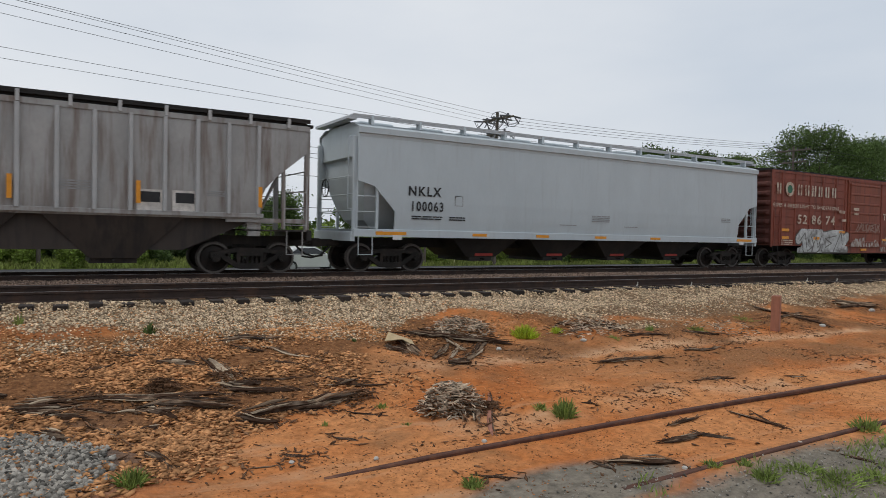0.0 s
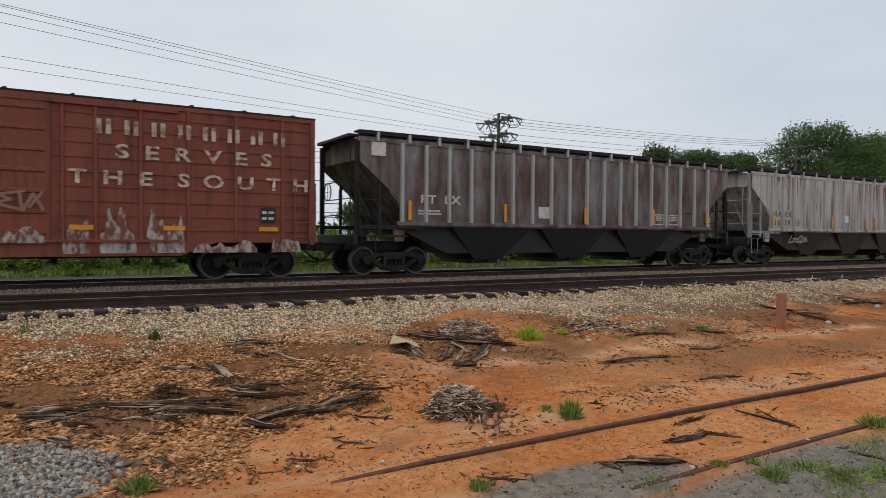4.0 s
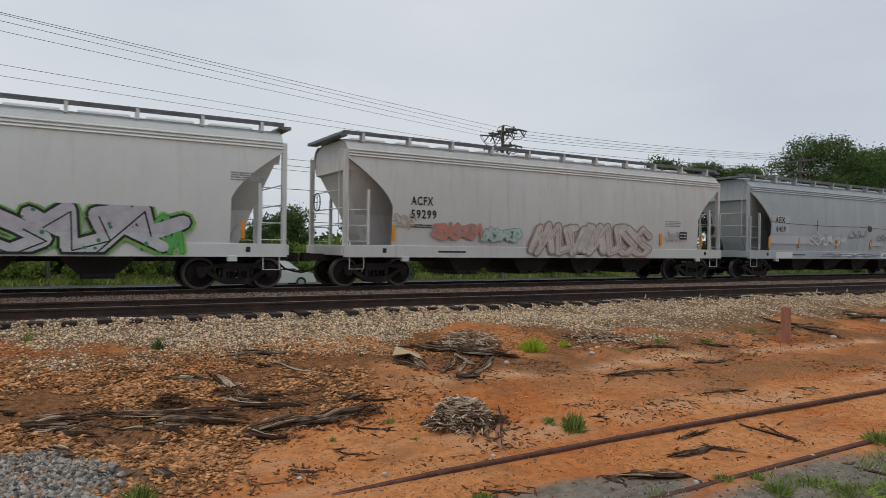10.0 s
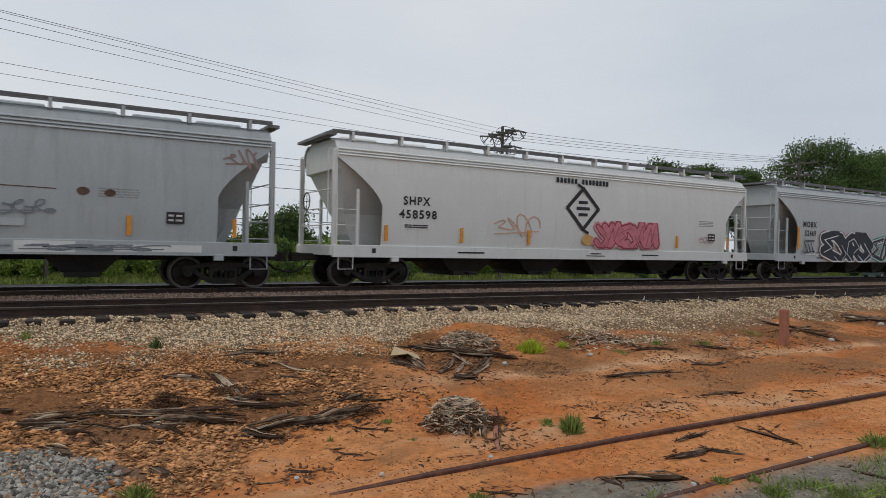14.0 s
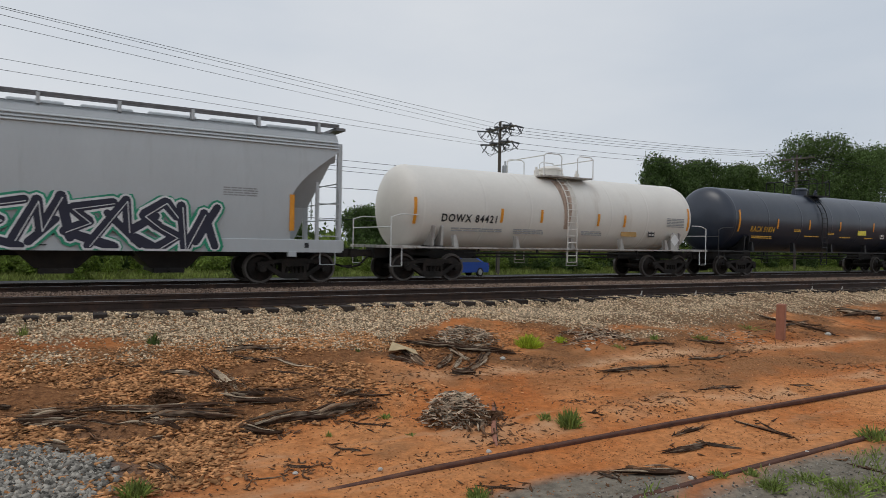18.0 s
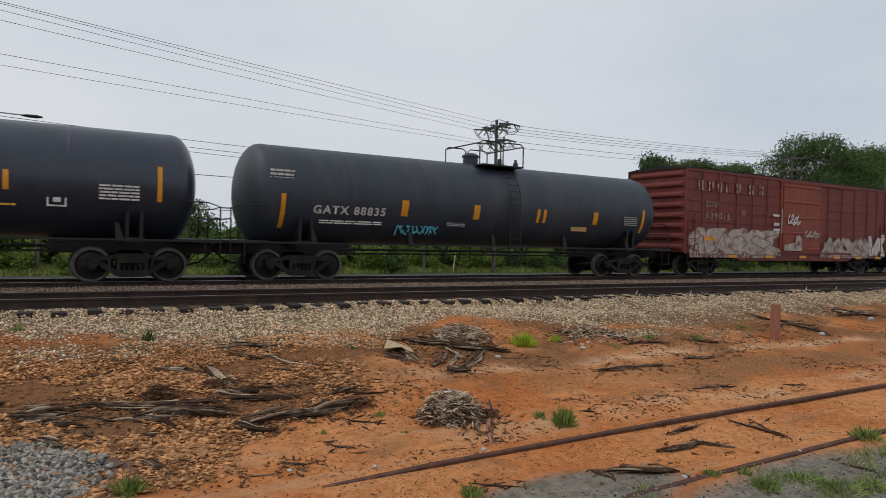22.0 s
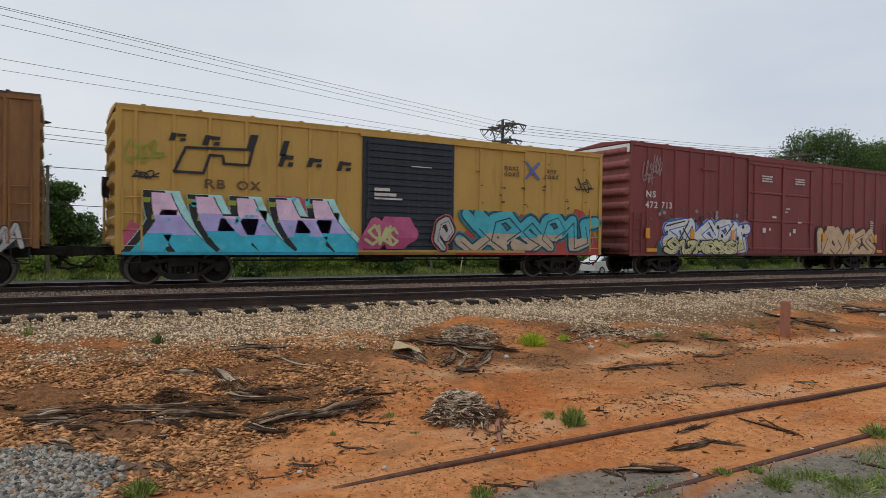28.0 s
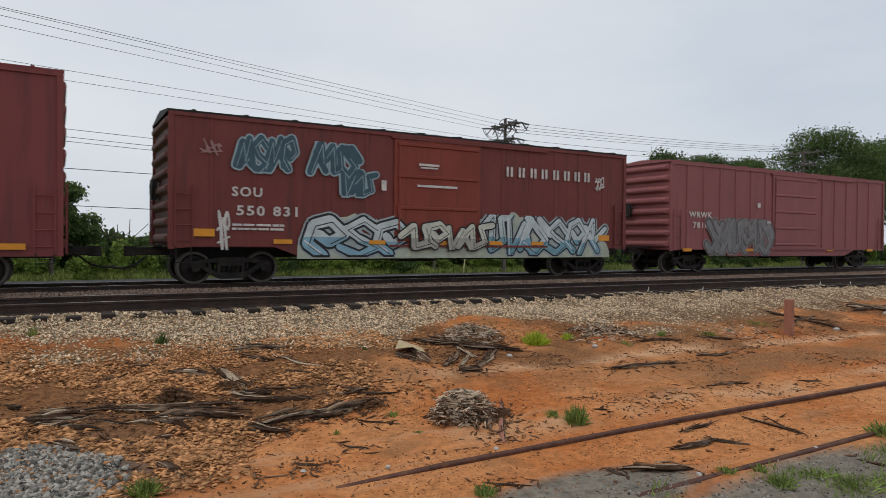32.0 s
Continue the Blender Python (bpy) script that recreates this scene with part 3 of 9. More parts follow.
def add_truck(car, x):
    tk = part("truck", ME_BOLSTER, m_truck, car, "cast steel truck, dark with grease and brake dust", pose(x, 0, 0))
    for s in (-1, 1):
        part("side_frame", ME_SIDE, m_truck, tk, at=pose(0, s * 1.0, 0))
        part("coil_spring", ME_SPRING, m_truck, tk, at=pose(0, s * 1.0, 0))
        w = part("wheelset", ME_WHEELSET, m_wheel, tk, "steel wheelset with brighter rims", pose(s * 0.89, 0, WHEEL_R))
        WHEELS[s].append(w)
    return tk


def coupler_mesh():
    mb = MB()
    mb.box(-0.05, 0.75, -0.11, 0.11, 0.76, 0.98, 0.02)
    mb.prism([(0.7, -0.14), (0.85, -0.2), (1.0, -0.16), (1.02, -0.05), (0.9, -0.02), (0.9, 0.1), (1.02, 0.14), (0.98, 0.2), (0.75, 0.17)], 0.74, 1.0, "z")
    mb.path([(0.5, 0.35, 0.75), (0.8, 0.42, 0.5), (1.1, 0.4, 0.42), (1.35, 0.3, 0.46)], 0.03, 6)
    mb.path([(0.1, -0.9, 0.9), (0.35, -0.9, 0.86), (0.45, -0.4, 0.8), (0.75, -0.2, 0.85)], 0.014)
    return mb.mesh("coupler", m_truck)


ME_COUPLER = coupler_mesh()


def add_couplers(car, xe):
    part("coupler", ME_COUPLER, m_truck, car, at=pose(xe, 0, 0))
    part("coupler", ME_COUPLER, m_truck, car, at=pose(-xe, 0, 0, 0, 0, 180))


def ladder(z0, z1, w=0.4, step=0.4, r=0.014, flat=True):
    """A ladder in the x-z plane, rungs standing off."""
    mb = MB()
    for s in (-1, 1):
        mb.box(s * w / 2 - 0.02, s * w / 2 + 0.02, -0.02, 0.02, z0, z1)
    z = z0 + 0.12
    while z < z1:
        mb.rod((-w / 2, -0.015, z), (w / 2, -0.015, z), r, 5)
        z += step
    return mb


def stirrup(z0, z1, w=0.36):
    return MB().path([(-w / 2, 0, z1), (-w / 2, 0, z0), (w / 2, 0, z0), (w / 2, 0, z1)], 0.018, 5)


# ---------- sprayed pictures on the cars: thick strokes in made-up letter forms ----------
GLYPHS = [  # bent and looped strokes, no letters of any script
    [[(0.0, 0.1), (0.35, 0.9), (0.5, 0.3), (0.8, 1.0), (1.05, 0.15)], [(0.3, 0.05), (0.75, 0.55)]],
    [[(1.0, 1.0), (0.15, 0.8), (0.6, 0.55), (0.1, 0.3), (1.1, 0.0)]],
    [[(-0.1, 0.0), (0.5, 1.05), (0.65, 0.4), (1.15, 0.75)], [(0.15, 0.75), (0.9, 0.1)]],
    [[(0.9, 0.7), (0.55, 1.0), (0.15, 0.7), (0.5, 0.45), (0.95, 0.25), (0.55, 0.0), (0.0, 0.25)]],
    [[(0.5, 0.05), (0.1, 0.35), (0.2, 0.85), (0.6, 1.0), (0.95, 0.6), (0.6, 0.35), (0.35, 0.6)]],
    [[(0.1, 0.95), (0.3, 0.0), (0.7, 0.85), (1.1, 0.05)], [(0.6, 0.15), (1.0, 0.95)]],
    [[(-0.1, 0.6), (0.3, 1.0), (0.45, 0.1), (0.95, 0.3), (0.7, 0.9), (1.15, 1.0)]],
    [[(0.0, 0.3), (0.45, 0.0), (0.9, 0.35), (0.5, 0.7), (0.05, 1.0)], [(0.55, 1.0), (1.05, 0.6)]],
]
GRAF = {}


def spray(r, g, b):
    key = "spray_%d_%d_%d" % (r * 255, g * 255, b * 255)
    return paint(key, (r, g, b), 0.6, var=0.18, scale=3, bump=0.05)


def clip_z(poly, z, keep_above):
    """A flat polygon of (x, y, z) cut by a level line."""
    out = []
    for p, q in zip(poly, poly[1:] + poly[:1]):
        ip, iq = (p[2] >= z) == keep_above, (q[2] >= z) == keep_above
        if ip:
            out.append(p)
        if ip != iq:
            t = (z - p[2]) / (q[2] - p[2])
            out.append((p[0] + (q[0] - p[0]) * t, p[1], z))
    return out


def strokes(mb, pts, w, y, jit, rnd, seg=[0], lo=None, hi=None, round_=False):
    """Broad paint strokes along a line, each a hair before the last; lo and hi cut them level."""
    polys = []
    for k, (a, b) in enumerate(zip(pts, pts[1:])):
        ax, az, bx, bz = *a, *b
        dx, dz = bx - ax, bz - az
        d = math.hypot(dx, dz) + 1e-6
        nx, nz = -dz / d * w, dx / d * w
        e = 0.0 if round_ else 0.5
        ex, ez = dx / d * w * e, dz / d * w * e
        polys.append([(ax + nx - ex, az + nz - ez), (bx + nx * jit + ex, bz + nz * jit + ez), (bx - nx * jit + ex, bz - nz * jit + ez), (ax - nx - ex, az - nz - ez)][::-1])
        if round_:
            for cx, cz, r in ((ax, az, w),) + (((bx, bz, w * jit),) if k == len(pts) - 2 else ()):
                polys.append([(cx + r * math.cos(q * 0.785), cz + r * math.sin(q * 0.785)) for q in range(8)])
    for pl in polys:
        seg[0] += 1
        yy = y - 0.00006 * (seg[0] % 40)
        pl = [(x, yy, z) for x, z in pl]
        if lo is not None:
            pl = clip_z(pl, lo, True)
        if hi is not None and len(pl) > 2:
            pl = clip_z(pl, hi, False)
        if len(pl) > 2:
            mb.add(pl, [tuple(range(len(pl)))])
    return mb


def graffiti(car, x0, x1, z0, z1, n, fills, outline, back, y, seed, label, shine=None, width=0.5, spots=None, lean=0.15, dot=1.0):
    """A row of sprayed letter-like forms: a halo, an outline, a fill, lower fill bands, glints and dots."""
    rnd = random.Random(seed)
    cw, h = (x1 - x0) / n, z1 - z0
    w = min(cw * 1.1, h) * 0.125 * width / 0.5
    lo, hi = z0 - 0.06, z1 + 0.1
    halo, line, fill, inner, gl, sp = MB(), MB(), MB(), MB(), MB(), MB()
    bands = [MB() for _ in fills[1:]]
    ow = min(0.065, w * 0.55)
    last = -1
    for i in range(n):
        gi = rnd.randrange(len(GLYPHS))
        gi = (gi + 1) % len(GLYPHS) if gi == last else gi
        last = gi
        ox, oz = x0 + cw * i + rnd.uniform(-0.06, 0.06) * cw, z0 + rnd.uniform(-0.03, 0.07) * h
        sx, sz = cw * rnd.uniform(1.05, 1.3), h * rnd.uniform(0.84, 1.0)
        for ln in GLYPHS[gi]:
            pts = [(ox + p[0] * sx + (p[1] - 0.5) * lean * cw + rnd.uniform(-0.05, 0.05) * cw, oz + p[1] * sz + rnd.uniform(-0.04, 0.04) * h) for p in ln]
            wk, jit, sd = w * rnd.uniform(0.85, 1.25), rnd.uniform(0.75, 1.3), i * 0.0004
            if back:
                strokes(halo, pts, wk + ow + 0.05, y, 1.0, rnd, lo=lo, hi=hi, round_=True)
            if outline:
                strokes(line, pts, wk + ow, y - 0.004 - sd, jit, rnd, lo=lo, hi=hi, round_=True)
            strokes(fill, pts, wk, y - 0.0075 - sd, jit, rnd, lo=lo + ow, hi=hi, round_=True)
            for q, mb in enumerate(bands):
                cut = z0 + h * (0.42 - 0.2 * q) + rnd.uniform(-0.08, 0.08) * h
                strokes(mb, pts, wk, y - 0.0105 - sd - 0.002 * q, jit, rnd, lo=lo + ow, hi=cut, round_=True)
            if outline and wk > 0.05:
                strokes(inner, [(px + wk * 0.35, pz - wk * 0.35) for px, pz in pts[:-1]], wk * 0.1, y - 0.016, 1.0, rnd, lo=lo, hi=hi)
            if shine:
                strokes(gl, [(px - wk * 0.5, pz + wk * 0.5) for px, pz in pts[:2]], wk * 0.14, y - 0.018, 1.0, rnd, lo=lo, hi=hi)
    if spots:
        for _ in range(n * 4):
            cx, cz, r = rnd.uniform(x0, x1), rnd.uniform(z0, z1), rnd.uniform(0.02, 0.06) * h * dot
            sp.add([(cx + r * math.cos(a * 0.785), y - 0.02, cz + r * math.sin(a * 0.785)) for a in range(8)], [tuple(range(8))])
    g = None
    for mat, mb in ((back, halo), (outline, line), (fills[0], fill), *zip(fills[1:], bands), (outline, inner), (shine, gl), (spots, sp)):
        if mat and mb.v:
            g = part("graffiti", mb, mat, car, label)
    return g


def fins(car, x0, x1, z0, z1, n, fills, edge, shadow, glow, accent, y, seed, label):
    """Sweeping blade-like forms: a pale edge, a dark side with accents, and a body whose colour changes with height."""
    rnd = random.Random(seed)
    cw, h = (x1 - x0) / n, z1 - z0
    layers = [MB() for _ in range(4 + len(fills))]

    def put(k, pts, yy, lo=z0 - 0.1, hi=z1 + 0.2):
        pl = clip_z([(px, yy, pz) for px, pz in pts], lo, True)
        pl = clip_z(pl, hi, False) if len(pl) > 2 else pl
        if len(pl) > 2:
            layers[k].add(pl, [tuple(range(len(pl)))])

    def strip_(a, b, wa, wb, bow, m=7):
        """A tapering bowed band from a to b, as four-sided pieces."""
        cs = []
        for i in range(m + 1):
            t = i / m
            w = (wa + (wb - wa) * t) / 2
            cx, cz = a[0] + (b[0] - a[0]) * t + bow * math.sin(math.pi * t) * 0.5, a[1] + (b[1] - a[1]) * t
            cs.append(((cx - w, cz), (cx + w, cz)))
        return [(p[0], q[0], q[1], p[1]) for p, q in zip(cs, cs[1:])]

    for i in range(n):
        a = (x0 + cw * (i + 0.15), z1 - rnd.uniform(0.0, 0.1) * h)
        b = (x0 + cw * (i + 1.0) + rnd.uniform(-0.05, 0.1) * cw, z0)
        bow, dy = -0.35 * cw, i * 0.0005
        bands = [(a, b, 0.42 * cw, 0.95 * cw, bow)]
        if i % 2 == 0:
            bands.append(((a[0] + 0.2 * cw, z1 - 0.3 * h), (a[0] - 0.3 * cw, z0), 0.35 * cw, 0.75 * cw, 0.1 * cw))
        else:
            bands.append(((a[0] + 0.75 * cw, z0 + 0.62 * h), (a[0] + 0.45 * cw, z0 + 0.22 * h), 0.7 * cw, 0.35 * cw, 0.0))
        for q, (p0, p1, w0, w1, bw) in enumerate(bands):
            for pc in strip_((p0[0], p0[1] + 0.06), p1, w0 + 0.42, w1 + 0.42, bw):
                put(0, pc, y - dy)
            for pc in strip_((p0[0] - 0.16 * cw, p0[1] + 0.05), (p1[0] - 0.16 * cw, p1[1]), w0 + 0.06, w1 + 0.06, bw):
                put(1, pc, y - 0.004 - dy)
            for pc in strip_(p0, p1, w0 + 0.06, w1 + 0.06, bw):
                put(1, pc, y - 0.0065 - dy)
            for k in range(len(fills)):
                hi = z1 + 0.2 if k == 0 else z0 + h * (0.62 - 0.3 * (k - 1)) + rnd.uniform(-0.05, 0.05) * h
                for pc in strip_(p0, p1, w0, w1, bw):
                    put(4 + k, pc, y - 0.009 - 0.002 * k - dy, hi=hi)
        for k in range(3):
            zc = z0 + h * (0.25 + 0.28 * k)
            xc = a[0] + (b[0] - a[0]) * (1 - (zc - z0) / h) + bow * 0.4 - 0.36 * cw
            put(2, [(xc - 0.1, zc), (xc + 0.1, zc), (xc + 0.12, zc + 0.13), (xc - 0.08, zc + 0.13)], y - 0.008 - dy)
        for _ in range(5):
            cx, cz, r = rnd.uniform(a[0], b[0]), rnd.uniform(z0, z1), rnd.uniform(0.03, 0.08)
            put(3, [(cx + r * math.cos(t * 0.785), cz + r * math.sin(t * 0.785)) for t in range(8)], y - 0.019)
    for mat, mb in zip((edge, shadow, accent, glow, *fills), layers):
        if mb.v:
            part("graffiti", mb, mat, car, label)


def slanted(car, rows, mat, y, lean=0.3, name="logotype"):
    """Leaning blocks: (x, z, width, height)."""
    for x, z, w, h in rows:
        part(name, MB().prism([(x - w / 2 - lean * h / 2, z - h / 2), (x + w / 2 - lean * h / 2, z - h / 2), (x + w / 2 + lean * h / 2, z + h / 2), (x - w / 2 + lean * h / 2, z + h / 2)], y, y + 0.004, "y"), mat, car)


def scrawl(car, x, z, w, h, mat, y, seed, label="thin sprayed scribble", thick=0.02):
    """A thin looping tag."""
    rnd = random.Random(seed)
    pts = []
    f1, f2, ph = rnd.uniform(2.2, 3.6), rnd.uniform(4.0, 6.5), rnd.uniform(0, 6)
    for i in range(40):
        t = i / 39
        pts.append((x - w * 0.45 + w * 0.9 * t + 0.12 * w * math.sin(f2 * 6.28 * t + ph), z + 0.32 * h * math.sin(f1 * 6.28 * t + ph) + 0.2 * h * math.cos(f2 * 6.28 * t)))
    mb = strokes(MB(), pts, thick, y, 1.0, rnd)
    mb = strokes(mb, [(x - w * 0.5, z - h * 0.35), (x + w * 0.5, z - h * 0.2)], thick * 0.8, y - 0.003, 1.0, rnd)
    return part("graffiti", mb, mat, car, label)


def buff(car, x0, x1, z0, z1, mat, y, seed, label, teeth=8):
    """A patch of old sprayed paint with a ragged top."""
    rnd = random.Random(seed)
    mb = MB()
    n = teeth * 4
    top, lev = [], rnd.uniform(0.5, 1.0)
    for i in range(n + 1):
        if rnd.random() < 0.35:
            lev = rnd.uniform(0.35, 1.0)
        edge = min(1.0, 0.3 + 6.0 * min(i, n - i) / n)
        top.append((x0 + (x1 - x0) * (i + rnd.uniform(-0.35, 0.35) * (0 < i < n)) / n, z0 + (z1 - z0) * edge * min(1.0, lev + rnd.uniform(-0.09, 0.09))))
    for a, b in zip(top, top[1:]):
        mb.add([(a[0], y, z0), (b[0], y, z0), (b[0], y, b[1]), (a[0], y, a[1])], [(0, 1, 2, 3)])
    return part("graffiti", mb, mat, car, label)


# ---------- covered hopper cars ----------
def hopper_car(label, x_c, L, tc, mat, kind, bays, dark, sill_mat=None, n_ribs=0, rib_mat=None, post_mat=None, z_top=4.45, walk_mat=None):
    """kind 'round': curved one-piece sides over a deep sill; 'ribbed': flat sides with outside ribs."""
    car = thing("covered_hopper_car", label, "hopper car", group="freight train")
    sill_mat, post_mat, rib_mat, walk_mat = sill_mat or mat, post_mat or mat, rib_mat or mat, walk_mat or m_galv
    hl = L / 2
    ribbed = kind == "ribbed"
    if ribbed:
        levels = [(1.50, 1.5), (1.56, 1.62), (1.56, 4.02), (1.52, 4.10), (1.1, 4.22)]
        zs0, cut0, cut1, cut_x = 1.62, 2.3, 3.4, 1.35
    else:
        levels = [(1.5, 1.24), (1.55, 1.6), (1.585, 2.2), (1.585, 2.9), (1.55, 3.5), (1.5, 3.86), (1.46, 3.95), (1.42, 4.1), (1.3, 4.28), (1.05, z_top - 0.04)]
        zs0, cut0, cut1, cut_x = 1.24, 2.45, 3.8, 1.45
        if kind == "smooth":
            levels = [(1.5, 1.3), (1.55, 1.6), (1.58, 2.2), (1.58, 2.9), (1.57, 3.5), (1.54, 4.13), (1.62, 4.15), (1.62, 4.32), (1.5, 4.37), (1.05, z_top - 0.04)]
            zs0, cut0, cut1, cut_x = 1.3, 1.86, 2.74, 1.27

    def ye(z):
        return float(np.interp(z, [q[1] for q in levels], [q[0] for q in levels]))

    # inner body with slope sheets at the ends
    zk = 3.45 if kind != "smooth" else 2.7
    rings = []
    slope = 0.85 if ribbed else 0.32
    for z, xe in [(1.5, hl - 1.95) if ribbed else (1.25, hl - 1.0)] + [(z, hl - 0.25 - max(0.0, (zk - z)) * slope) for z in (1.6, 2.2, 2.9, 3.45)] + [(z, hl - 0.12) for z in (3.5, 3.9, z_top - 0.25)] + [(z_top - 0.02, hl - 0.14)]:
        w = max(0.45, ye(z) - (0.03 if ribbed or z > cut1 else 0.05 + 0.62 * (cut1 - z))) if z < z_top - 0.1 else 0.9
        rings.append([(-xe, -w, z), (xe, -w, z), (xe, w, z), (-xe, w, z)])
    part("body", MB().loft(rings), mat, car)

    def edge_x(z):
        if z >= cut1:
            return hl - 0.06
        if z <= cut0:
            return hl - cut_x
        u = (cut1 - z) / (cut1 - cut0)
        if kind == "smooth":
            return hl - 0.44 - (cut_x - 0.44) * u
        return hl - 0.06 - (cut_x - 0.06) * (0.6 * math.sin(u * math.pi / 2) + 0.4 * u if kind == "round" else u)

    for s in (-1, 1):
        zz = sorted(set([q[1] for q in levels] + [cut0, cut1] + list(np.linspace(cut0, cut1, 7))))
        rows_ = [(edge_x(z), ye(z), z) for z in zz]
        mb = MB()
        for (xa, ya, za), (xb, yb, zb) in zip(rows_, rows_[1:]):
            for o in (0.0, -0.012):
                mb.add([(-xa, s * (ya + o), za), (xa, s * (ya + o), za), (xb, s * (yb + o), zb), (-xb, s * (yb + o), zb)], [(0, 1, 2, 3)])
            for e in (-1, 1):
                mb.add([(e * xa, s * ya, za), (e * xb, s * yb, zb), (e * xb, s * (yb - 0.05), zb), (e * xa, s * (ya - 0.05), za)], [(0, 1, 2, 3)])
        part("side_sheet", mb, mat, car, smooth=0.5)
        if not ribbed:
            if kind == "round":
                for z in (3.87, 3.96, 4.05):
                    y = s * (ye(z) - 0.01)
                    part("roof_bead", MB().prism([(y, z), (y + s * 0.065, z), (y + s * 0.06, z + 0.02), (y, z + 0.06)], -hl + 0.08, hl - 0.08), mat, car)
            sz = (0.9, 1.26) if kind == "round" else (1.09, 1.32)
            part("side_sill", MB().box(-hl - 0.05, hl + 0.05, s * 1.5 - 0.06, s * 1.5 + 0.06, sz[0], sz[1], 0.015), sill_mat, car)
        else:
            mb = MB().box(-hl + cut_x - 0.1, hl - cut_x + 0.1, s * 1.55 - 0.05, s * 1.55 + 0.05, 1.55, 1.66, 0.012)
            part("side_chord", mb, mat, car)
            part("side_chord", MB().box(-hl, hl, s * 1.55 - 0.04, s * 1.55 + 0.05, 4.0, 4.14, 0.012), mat, car)
            for xa in (-hl, hl - 2.2):
                part("side_sill", MB().box(xa, xa + 2.2, s * 1.45 - 0.05, s * 1.45 + 0.05, 1.42, 1.54, 0.012), post_mat, car)
                part("bolster_plate", MB().prism([(-0.16, 1.05), (0.16, 1.05), (0.2, 1.5), (-0.2, 1.5)], s * 1.36 - 0.04, s * 1.36 + 0.04, "y"), mat, car, at=pose(math.copysign(tc / 2, xa + 1.1), 0, 0))
            part("roof_edge", MB().box(-hl + 0.05, hl - 0.05, s * 1.4 - 0.08, s * 1.4 + 0.08, 4.08, 4.24), m_steel_dark, car)
    if n_ribs:
        rib_full = MB().prism([(-0.055, 0.0), (-0.04, -0.09), (0.04, -0.09), (0.055, 0.0)], 1.64, 4.02, "z").mesh("side_rib", rib_mat)
        for s in (-1, 1):
            for x in np.linspace(-hl + 1.4, hl - 1.4, n_ribs):
                part("side_rib", rib_full, rib_mat, car, at=pose(x, s * 1.56, 0, 0, 0, 0 if s < 0 else 180))
    # roof and running boards
    rm = MB()
    rm.loft([[(x, -1.25, z_top - 0.2), (x, -0.8, z_top), (x, 0, z_top + 0.06), (x, 0.8, z_top), (x, 1.25, z_top - 0.2)] for x in (-hl + 0.1, hl - 0.1)], close=False, cap=False)
    part("roof", rm, mat, car)
    hm = MB().box(-0.6, 0.6, -0.32, 0.32, 0.05, 0.16, 0.03).mesh("roof_hatch", mat)
    for i in range(10):
        part("roof_hatch", hm, mat, car, at=pose(-hl + 1.2 + (L - 2.4) * i / 9, 0, z_top))
    zb = z_top + (0.05 if not ribbed else 0.0)
    for s in (-1, 1):
        y = s * (1.12 if not ribbed else 1.42)
        wb = MB().box(-hl, hl, y - 0.2, y + 0.2, zb + 0.08, zb + 0.13).box(-hl, hl, y + s * 0.16 - 0.03, y + s * 0.16 + 0.03, zb + 0.02, zb + 0.125)
        part("running_board", wb, walk_mat, car, "dark steel grating running board")
        bk = MB().box(-0.04, 0.04, min(0, s * 0.2) - 0.015, max(0, s * 0.2) + 0.015, -0.16, 0.1).mesh("board_bracket", rib_mat if ribbed else mat)
        nb = round((L - 1.2) / (1.05 if ribbed else 1.6)) + 1
        for i in range(nb):
            part("board_bracket", bk, mat, car, at=pose(-hl + 0.6 + (L - 1.2) * i / (nb - 1), y, zb))
    # ends: posts, ladders, platforms, brake gear
    for e in (-1, 1):
        part("end_walkway", MB().box(min(e * (hl - 0.1), e * (hl + 0.2)), max(e * (hl - 0.1), e * (hl + 0.2)), -1.3, 1.3, zb - 0.04, zb + 0.04), walk_mat, car, "dark steel grating cross walkway")
        xe = e * (hl - 0.02)
        for s in (-1, 1):
            part("corner_post", MB().box(xe - 0.07, xe + 0.07, s * 1.42 - 0.05, s * 1.42 + 0.05, 1.2, 4.05, 0.01), post_mat, car)
            part("inner_post", MB().box(e * (hl - 0.7) - 0.04, e * (hl - 0.7) + 0.04, s * 1.5 - 0.04, s * 1.5 + 0.04, 1.25, 2.9 if kind != "smooth" else 2.6, 0.01), post_mat, car)
            part("ladder", ladder(1.25, 2.75, 0.62, 0.46), post_mat, car, at=pose(e * (hl - 0.36), s * 1.53, 0, 0, 0, 0 if s < 0 else 180))
            part("step_stirrup", stirrup(0.55, 1.2, 0.44), post_mat, car, at=pose(e * (hl - 0.36), s * 1.48, 0))
            part("end_grab_iron", MB().path([(xe, s * 1.2, 1.9), (xe + e * 0.12, s * 1.2, 1.9), (xe + e * 0.12, s * 1.2, 4.05), (xe, s * 1.2, 4.1)], 0.018), post_mat, car)
        part("end_sill", MB().box(min(xe, xe + e * 0.14), max(xe, xe + e * 0.14), -1.5, 1.5, 0.95, 1.24, 0.015), sill_mat if not ribbed else dark, car)
        part("end_platform", MB().box(min(e * (hl - 1.7), xe), max(e * (hl - 1.7), xe), -1.4, 1.4, 1.19, 1.23), dark, car)
        mb = MB()
        for z in (1.85, 2.35, 2.9):
            mb.rod((xe, -1.4, z), (xe, 1.4, z), 0.018, 5)
